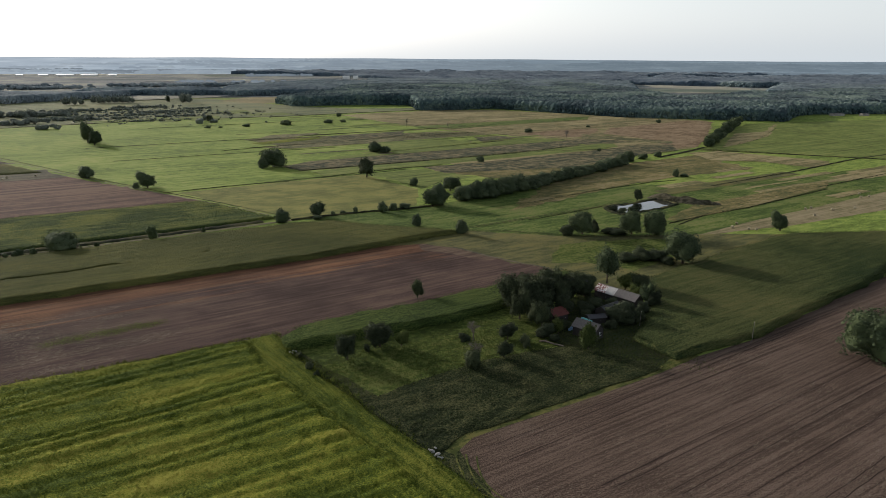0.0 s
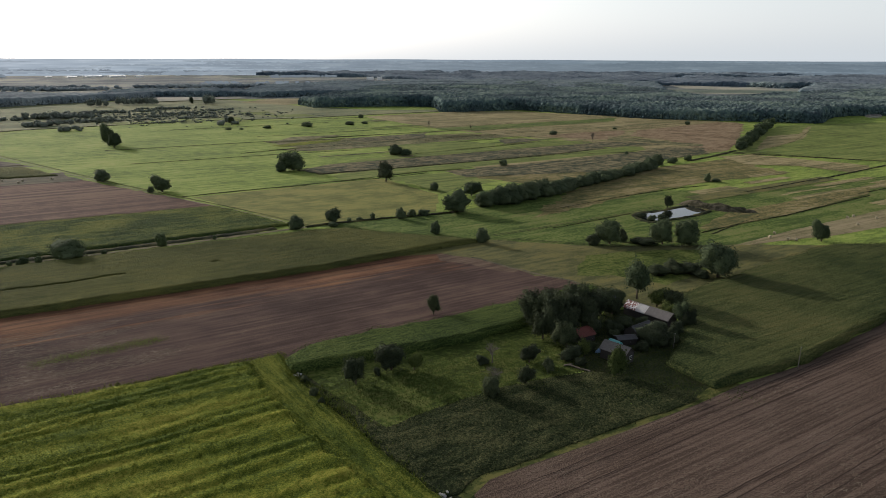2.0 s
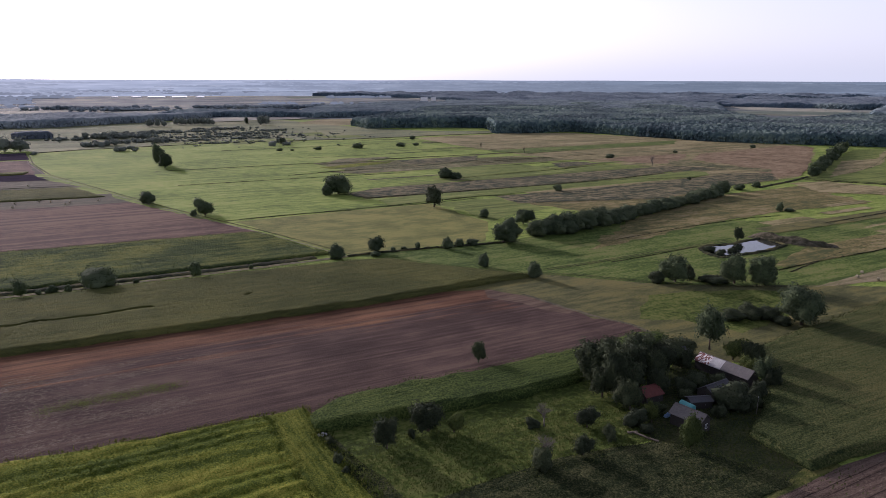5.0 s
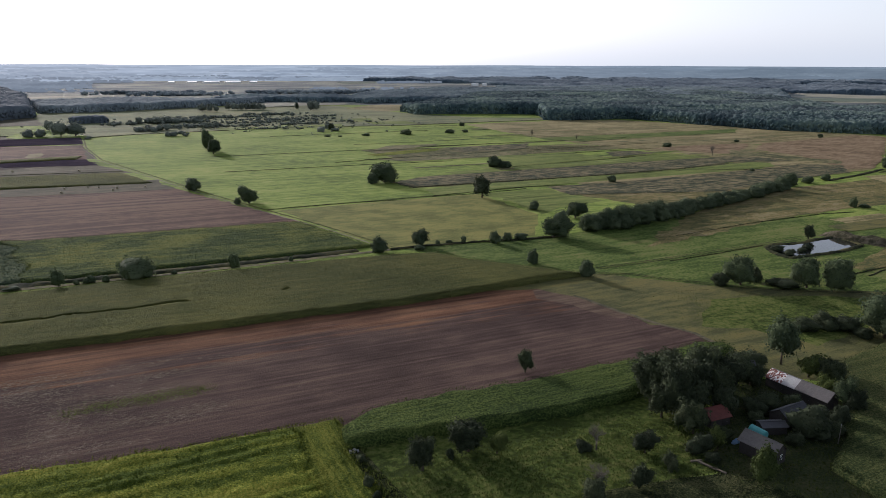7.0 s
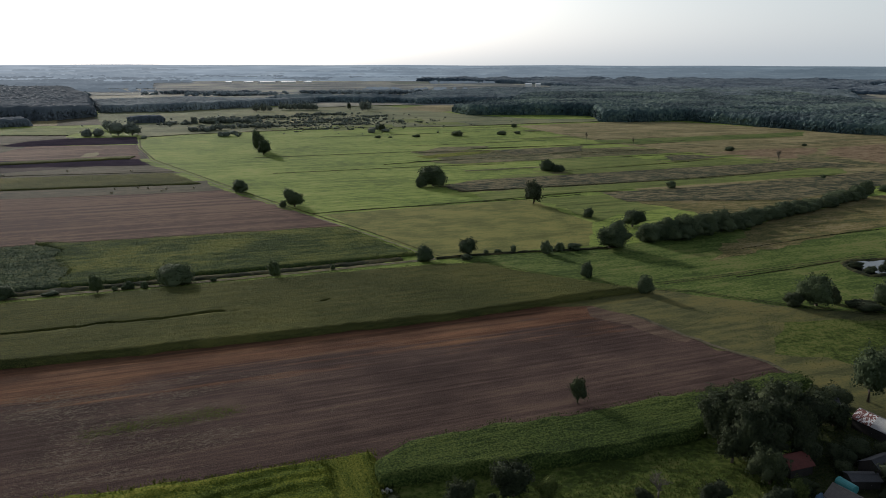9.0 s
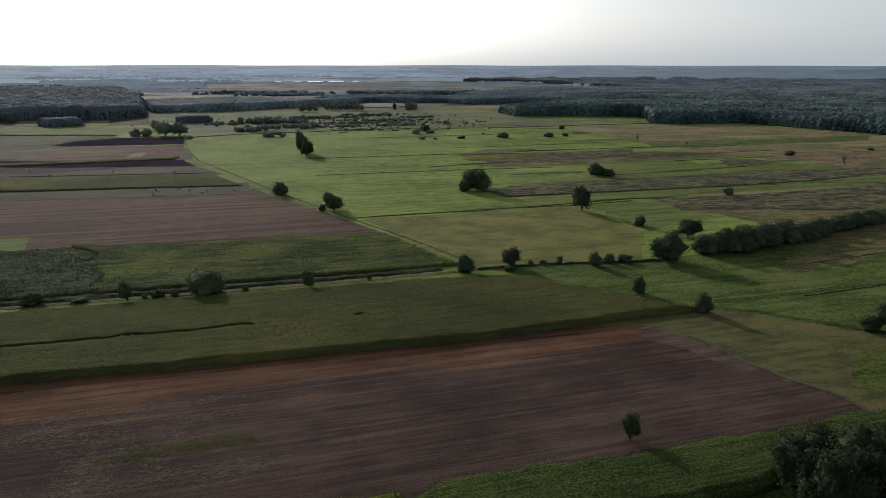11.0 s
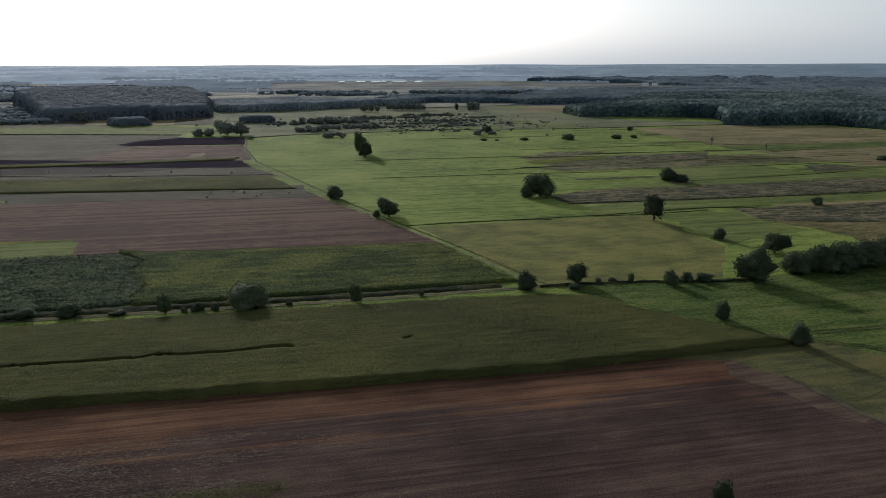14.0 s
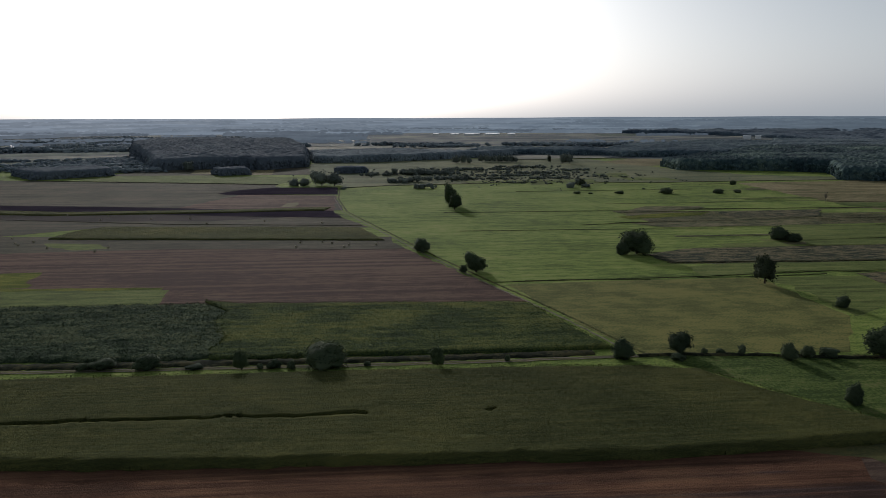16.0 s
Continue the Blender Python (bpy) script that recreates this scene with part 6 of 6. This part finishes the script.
def heap(name, x, y, length, width, height, angle, mat, seed, label, category="mound"):
    """An uneven pile on the ground."""
    u, v = np.meshgrid(np.linspace(-1, 1, 26), np.linspace(-1, 1, 18), indexing="ij")
    r = np.clip(1 - u ** 2 - v ** 2, 0, None)
    px, py = world_frame(u * length / 2, v * width / 2, angle)
    z = height * np.sqrt(r) * (0.35 + 1.1 * smooth_noise(u * 10 + 20, v * 10 + 20, 3.2, seed)) - 0.05
    ids = np.arange(u.size).reshape(u.shape)
    quads = np.stack([ids[:-1, :-1], ids[1:, :-1], ids[1:, 1:], ids[:-1, 1:]], -1).reshape(-1, 4)
    return tagged(new(name, mesh_of(name, np.stack([x + px, y + py, z + 0.1], -1).reshape(-1, 3), quads, material=mat, smooth=True)), label, category)


heap("earth_mound", 137, 412, 36, 9, 3.0, -42, EARTH, 72, "overgrown brown spoil heap beside the pond")
heap("earth_mound", 150, 403, 18, 7, 2.0, -20, EARTH, 73, "low dark overgrown spoil heap")

# ---- round bales ----
BALE = plain_material("rolled_straw", (0.30, 0.26, 0.17), 0.3, 3.0, 0.95)


def bale_mesh():
    n, r, w = 20, 0.7, 0.62
    verts, faces = [], []
    for x in (-w, -w + 0.08, w - 0.08, w):
        rr = r if abs(x) < w else r - 0.08
        verts += [(x, rr * math.cos(2 * math.pi * k / n), r + rr * math.sin(2 * math.pi * k / n)) for k in range(n)]
    for i in range(3):
        faces += [(i * n + k, i * n + (k + 1) % n, (i + 1) * n + (k + 1) % n, (i + 1) * n + k) for k in range(n)]
    me = bpy.data.meshes.new("hay_bale")
    me.from_pydata(verts, [], faces + [tuple(range(n))[::-1], tuple(range(3 * n, 4 * n))])
    me.materials.append(BALE)
    return me


bale_data = bale_mesh()
bale_rng = random.Random(5)
for x, y in [(142.6, 343.3), (147.6, 350.8), (149.3, 339.8), (152.3, 338), (200.7, 388.6), (205.4, 391.8), (197.4, 372), (214.9, 387.5), (257.3, 436.4), (252.0, 425.1), (258.6, 428), (229.9, 392)] + [(-506.9, 383.7), (-485.2, 373.5), (-477.2, 370.9), (-480.9, 383.1), (-450.9, 374.2), (-414.2, 381.7), (-419.1, 394.2), (-317.5, 452.9), (-291.6, 468), (-306.8, 475.1), (-293.1, 475), (-314.9, 475.3), (-279.2, 485), (-326.0, 466.7)] + [(-584.2, 471.7), (-550.9, 486.0), (-535.5, 468.4), (-505.2, 492.3), (-480.1, 509.7), (-444.1, 494.5), (-416.1, 526.9), (-370.7, 541.6)]:
    b = new("hay_bale", bale_data)
    b.matrix_world = pose(x, y, 0.15, 0, 0, bale_rng.uniform(0, 180)) @ Matrix.Scale(0.9, 4)
    tagged(b, "round straw bale lying on the stubble", "bale", "bales on the stubble")

# ---- buildings ----
TIMBER = plain_material("weathered_boards", (0.036, 0.031, 0.028), 0.35, 2.5, 0.9)
PLASTER = plain_material("grey_plaster", (0.3, 0.28, 0.25), 0.2, 1.5, 0.9)
WHITE_WALL = plain_material("white_render", (0.72, 0.71, 0.68), 0.08, 1.0, 0.8)
FIBRE = plain_material("grey_fibre_cement", (0.115, 0.105, 0.1), 0.3, 1.2, 0.8)
DARK_ROOF = plain_material("dark_roof_sheet", (0.06, 0.06, 0.065), 0.25, 1.2, 0.7)
PALE_ROOF = plain_material("pale_zinc_sheet", (0.36, 0.35, 0.34), 0.35, 0.8, 0.6)
RED_ROOF = plain_material("dull_red_sheet", (0.12, 0.035, 0.027), 0.3, 1.0, 0.7)
TURQUOISE = plain_material("turquoise_sheet", (0.08, 0.3, 0.3), 0.2, 1.0, 0.5)
GLASSHOUSE = plain_material("bright_sheet_roof", (0.82, 0.82, 0.82), 0.06, 0.5, 0.28, 0.5, 0.7, 0.02)
BLUE_TARP = plain_material("blue_tarpaulin", (0.17, 0.27, 0.40), 0.25, 1.5, 0.5)
WHITE_FRAME = plain_material("white_window_frame", (0.75, 0.75, 0.73), 0.06, 2.0, 0.5)
CONCRETE = plain_material("grey_pole_concrete", (0.15, 0.135, 0.115), 0.15, 1.0, 0.9)
pm, pn, pl, pb = material("patched_roof", 0.6, 0.3)
patchy = noise_at(pn, pl, pn.new("ShaderNodeTexCoord").outputs["Object"], 1.5, 3.0, 0.6)
pl.new(ramp(pn, pl, patchy, ((0.46, (0.17, 0.06, 0.05)), (0.5, (0.2, 0.1, 0.085)), (0.52, (0.6, 0.58, 0.56)), (0.7, (0.66, 0.64, 0.62)))), pb.inputs["Base Color"])
PATCHED_ROOF = pm
gm, gn, gl, gb = material("window_glass", 0.08, 0.5)
gb.inputs["Base Color"].default_value = (0.03, 0.035, 0.04, 1)
WINDOW_GLASS = gm


def box_mesh(name, x0, x1, y0, y1, z0, z1, mat, bevel=0.0):
    bm = bmesh.new()
    bmesh.ops.create_cube(bm, size=1.0)
    for v in bm.verts:
        v.co = ((x0 + x1) / 2 + v.co.x * (x1 - x0), (y0 + y1) / 2 + v.co.y * (y1 - y0), (z0 + z1) / 2 + v.co.z * (z1 - z0))
    if bevel:
        bmesh.ops.bevel(bm, geom=bm.edges[:], offset=bevel, segments=1, affect="EDGES")
    me = bpy.data.meshes.new(name)
    bm.to_mesh(me)
    bm.free()
    me.materials.append(mat)
    return me


def gable_walls(length, width, eave, ridge, mat):
    """Four walls with gables, 0.2 m thick, as one shell."""
    verts, faces = [], []
    for k, t in ((0, 0.0), (1, 0.2)):
        l, w, r = length / 2 - t, width / 2 - t, ridge - t * 0.6
        verts += [(-l, -w, -0.1), (l, -w, -0.1), (l, w, -0.1), (-l, w, -0.1), (-l, -w, eave), (l, -w, eave), (l, w, eave), (-l, w, eave), (-l, 0, r), (l, 0, r)]
    for o, flip in ((0, False), (10, True)):
        for f in ((0, 1, 5, 4), (2, 3, 7, 6), (1, 2, 6, 9, 5), (3, 0, 4, 8, 7)):
            q = tuple(i + o for i in f)
            faces.append(q[::-1] if flip else q)
    me = bpy.data.meshes.new("wall")
    me.from_pydata(verts, [], faces)
    me.materials.append(mat)
    return me


def sheet_slope(x0, x1, y_ridge, z_ridge, y_eave, z_eave, mat, wave=0.025, pitch=0.24):
    """A corrugated slope of roofing sheet with a folded edge."""
    n = max(4, int((x1 - x0) / pitch * 2))
    verts, faces = [], []
    for i in range(n + 1):
        x = x0 + (x1 - x0) * i / n
        up = wave if i % 2 else 0.0
        for t in (0.0, 0.5, 1.0):
            verts.append((x, y_ridge + (y_eave - y_ridge) * t, z_ridge + (z_eave - z_ridge) * t + up + 0.06))
        verts.append((x, y_eave, z_eave - 0.05))
        if i:
            for k in range(3):
                a, b = (i - 1) * 4 + k, i * 4 + k
                faces.append((a, a + 1, b + 1, b))
    me = bpy.data.meshes.new("roof_slope")
    me.from_pydata(verts, [], faces)
    me.materials.append(mat)
    return me


def window(parent, x, y, z, w, h, facing):
    """A framed window set on a wall; facing: 'x' or 'y' side, with its sign."""
    axis, sign = facing
    if axis == "x":
        f = part("window", box_mesh("window_frame", x, x + sign * 0.06, y - w / 2, y + w / 2, z, z + h, WHITE_FRAME), parent, "white framed window")
        for k in (-1, 1):
            part("pane", box_mesh("pane", x + sign * 0.062, x + sign * 0.075, y + k * w / 4 - w / 5, y + k * w / 4 + w / 5, z + 0.1, z + h - 0.1, WINDOW_GLASS), f)
    else:
        f = part("window", box_mesh("window_frame", x - w / 2, x + w / 2, y, y + sign * 0.06, z, z + h, WHITE_FRAME), parent, "white framed window")
        for k in (-1, 1):
            part("pane", box_mesh("pane", x + k * w / 4 - w / 5, x + k * w / 4 + w / 5, y + sign * 0.062, y + sign * 0.075, z + 0.1, z + h - 0.1, WINDOW_GLASS), f)


def gable_house(name, x, y, angle, length, width, eave, ridge, wall_mat, roof, label, category, over=0.3, chimney=False, windows=(), doors=()):
    """A house or barn; roof: pairs of share of the length and sheet material, from one end to the other."""
    ob = tagged(new(name), label, category)
    part("wall", gable_walls(length, width, eave, ridge, wall_mat), ob)
    drop = (ridge - eave) / (width / 2) * over
    total, x0 = sum(s for s, _ in roof), -length / 2 - over
    for share, mat in roof:
        x1 = x0 + (length + 2 * over) * share / total
        for s in (-1, 1):
            part("roof_slope", sheet_slope(x0, x1, 0, ridge, s * (width / 2 + over), eave - drop, mat), ob)
        x0 = x1
    part("ridge_cap", box_mesh("ridge_cap", -length / 2 - over, length / 2 + over, -0.16, 0.16, ridge + 0.06, ridge + 0.15, roof[-1][1], 0.03), ob)
    if chimney:
        part("chimney", box_mesh("chimney", -0.3, 0.25, -0.65, -0.1, ridge - 0.7, ridge + 0.8, RED_ROOF, 0.03), ob, "brick chimney")
    for w in windows:
        window(ob, *w)
    for (dx, dy, w, h) in doors:
        d = part("door", box_mesh("door", dx - w / 2, dx + w / 2, dy - 0.06, dy + 0.02, 0, h, TIMBER, 0.01), ob, "dark plank door")
        part("handle", box_mesh("handle", dx + w * 0.35, dx + w * 0.35 + 0.12, dy - 0.1, dy - 0.06, 1.0, 1.05, PALE_ROOF), d)
    ob.matrix_world = pose(x, y, float(far_rise(np.array(x), np.array(y))), 0, 0, angle)
    return ob


gable_house("barn", 60.0, 231.8, -50, 16.6, 4.6, 2.7, 4.4, TIMBER, [(4.6, PATCHED_ROOF), (3.6, PALE_ROOF), (8.5, FIBRE)], "long old barn with a patched red, white and grey roof", "barn", doors=[(3, -2.3, 2.2, 2.1), (-4, -2.3, 1.2, 1.9)])
gable_house("farmhouse", 43.4, 199.8, -45, 7.8, 4.4, 3.1, 4.7, TIMBER, [(1, FIBRE)], "small dark wooden farmhouse with a grey roof", "house", over=0.4, windows=[(3.9, 0.6, 1.0, 0.9, 1.2, ("x", 1))], doors=[(1.5, -2.2, 1.0, 2.0)])
gable_house("red_roofed_shed", 36.0, 213.9, 33, 5.6, 5.0, 2.3, 3.9, TIMBER, [(1, RED_ROOF)], "wooden shed with a dull red roof under trees", "shed", doors=[(1.2, -2.5, 1.4, 1.9)])
gable_house("grey_shed", 53.8, 217.8, 40, 8.2, 5.0, 2.3, 3.9, TIMBER, [(1, DARK_ROOF)], "dark shed with a grey sheet roof", "shed", doors=[(0.5, -2.5, 2.0, 2.0)])
gable_house("lean_to", 48.2, 211.6, 14, 5.6, 3.2, 2.0, 2.5, TIMBER, [(1, DARK_ROOF)], "low outbuilding with a grey sheet roof", "shed", doors=[(0.5, -1.6, 1.0, 1.8)])
gable_house("hidden_shed", 48.0, 243.5, 10, 7.0, 4.5, 2.2, 3.6, TIMBER, [(1, DARK_ROOF)], "dark shed half hidden behind the trees", "shed")

# turquoise tank on two saddles
tank = tagged(new("tank"), "turquoise lying cylindrical tank behind the farmhouse", "tank")
tv, tf = tube([(-2.0, 0, 1.25), (-1.9, 0, 1.25), (1.9, 0, 1.25), (2.0, 0, 1.25)], [0.7, 0.95, 0.95, 0.7], 16)
tm = bpy.data.meshes.new("vessel")
tm.from_pydata(tv, [], tf + [tuple(range(16)), tuple(range(48, 64))[::-1]])
tm.materials.append(TURQUOISE)
part("vessel", tm, tank)
for sx in (-1.2, 1.2):
    part("saddle", box_mesh("saddle", sx - 0.15, sx + 0.15, -0.7, 0.7, 0, 0.55, CONCRETE, 0.02), tank)
tank.matrix_world = pose(44.7, 208.6, 0, 0, 0, -52)
heap("covered_pile", 39.3, 204.9, 2.4, 1.2, 0.8, 40, BLUE_TARP, 75, "low pile under a crumpled blue tarpaulin", "pile")
STONE = plain_material("pale_field_stone", (0.34, 0.33, 0.31), 0.3, 2.0, 0.9)
stone_rng = np.random.default_rng(76)


def stone_pile(x, y, count, spread, angle, label):
    """Field stones thrown together, each a piece of its own."""
    ob = tagged(new("stone_pile"), label, "stones")
    for k in range(count):
        v = BALLS[1][0] * stone_rng.uniform(0.75, 1.15, (len(BALLS[1][0]), 1)) * stone_rng.uniform(0.22, 0.5, 3) * (1, 1, 0.7)
        off = stone_rng.normal(size=2) * (spread, spread * 0.4)
        part("stone", mesh_of("stone", v + (off[0], off[1], 0.25 + 0.12 * (k % 3)), BALLS[1][1], material=STONE), ob)
    ob.matrix_world = pose(x, y, 0, 0, 0, angle)


stone_pile(-42.5, 185.2, 9, 0.9, 20, "small heap of pale field stones at the crop's end")
stone_pile(-1.4, 133.0, 14, 1.3, -50, "small heap of pale stones at the field corner")
PLANKS = plain_material("pale_old_planks", (0.085, 0.072, 0.052), 0.25, 2.0, 0.9)
for i, (px, py, pa, ln) in enumerate([(31.5, 193.5, -40, 4), (33.5, 192.0, -35, 3), (29.5, 195.0, 20, 2.5)]):
    lum = tagged(new("timber_stack", box_mesh("timber_stack", -ln / 2, ln / 2, -0.3, 0.3, 0, 0.3, PLANKS, 0.05)), "low stack of old pale timber in the garden", "timber")
    lum.matrix_world = pose(px, py, 0.2, 0, 0, pa)


def utility_pole(x, y, height, lean):
    """A bare thin pole, a little out of plumb, with a worn cap and a band near its top."""
    ob = tagged(new("pole"), "slender pale grey pole at the maize edge", "pole", "poles along the maize")
    v, f = tube([(0, 0, -0.2), (0.02, 0, height * 0.5), (0, 0.01, height)], [0.1, 0.085, 0.06], 8)
    part("shaft", mesh_of("shaft", v, f, material=CONCRETE), ob)
    v, f = tube([(0, 0.01, height - 0.01), (0, 0.01, height + 0.05), (0, 0.01, height + 0.09)], [0.08, 0.08, 0.03], 8)
    part("cap", mesh_of("cap", v, f, material=WHITE_WALL), ob)
    v, f = tube([(0, 0.01, height - 0.45), (0, 0.01, height - 0.33)], [0.085, 0.085], 8)
    part("band", mesh_of("band", v, f, material=DARK_ROOF), ob)
    ob.matrix_world = pose(x, y, 0, lean, 0, 60)


utility_pole(61.2, 208.3, 4.7, 2.0)
utility_pole(90.6, 195.4, 6.4, 1.5)

# ---- distant buildings ----
for x, y, a, ln, wd, h in [(592, 1093, 15, 20, 9, 4.0), (636, 1098, 15, 12, 7, 3.6), (-364, 2730, 8, 26, 14, 12), (-330, 2738, 8, 18, 14, 12), (-1540, 2660, 45, 22, 16, 5), (-1470, 2690, 45, 34, 20, 5), (-1405, 2720, 45, 62, 24, 6), (-1330, 2752, 45, 58, 24, 6), (-1262, 2790, 45, 30, 20, 5)]:
    far = y > 2000
    gable_house("white_shed", x, y, a, ln, wd, h - 1.0 if far else h * 0.7, h, WHITE_WALL if far else PLASTER, [(1, GLASSHOUSE if far else FIBRE)], "distant long white farm shed" if far else "small grey shed before the forest", "shed")
house_rng = random.Random(8)
for x, y in [(-2251, 1362), (-2166, 1351), (-2029, 1322), (-2047, 1405), (-2148, 1511), (-1858, 1490), (-2132, 1751), (-1784, 1750), (-2004, 1209), (-1930, 1300), (-2100, 1290)]:
    gable_house("village_house", x, y, house_rng.uniform(0, 180), house_rng.uniform(11, 16), 9, 4.5, 9.0, WHITE_WALL, [(1, house_rng.choice((PALE_ROOF, PALE_ROOF, FIBRE)))], "far pale village house among trees", "house")
gable_house("white_shed", -1761, 1360, -40, 46, 14, 5, 8, WHITE_WALL, [(1, PALE_ROOF)], "long pale shed at the far village", "shed")
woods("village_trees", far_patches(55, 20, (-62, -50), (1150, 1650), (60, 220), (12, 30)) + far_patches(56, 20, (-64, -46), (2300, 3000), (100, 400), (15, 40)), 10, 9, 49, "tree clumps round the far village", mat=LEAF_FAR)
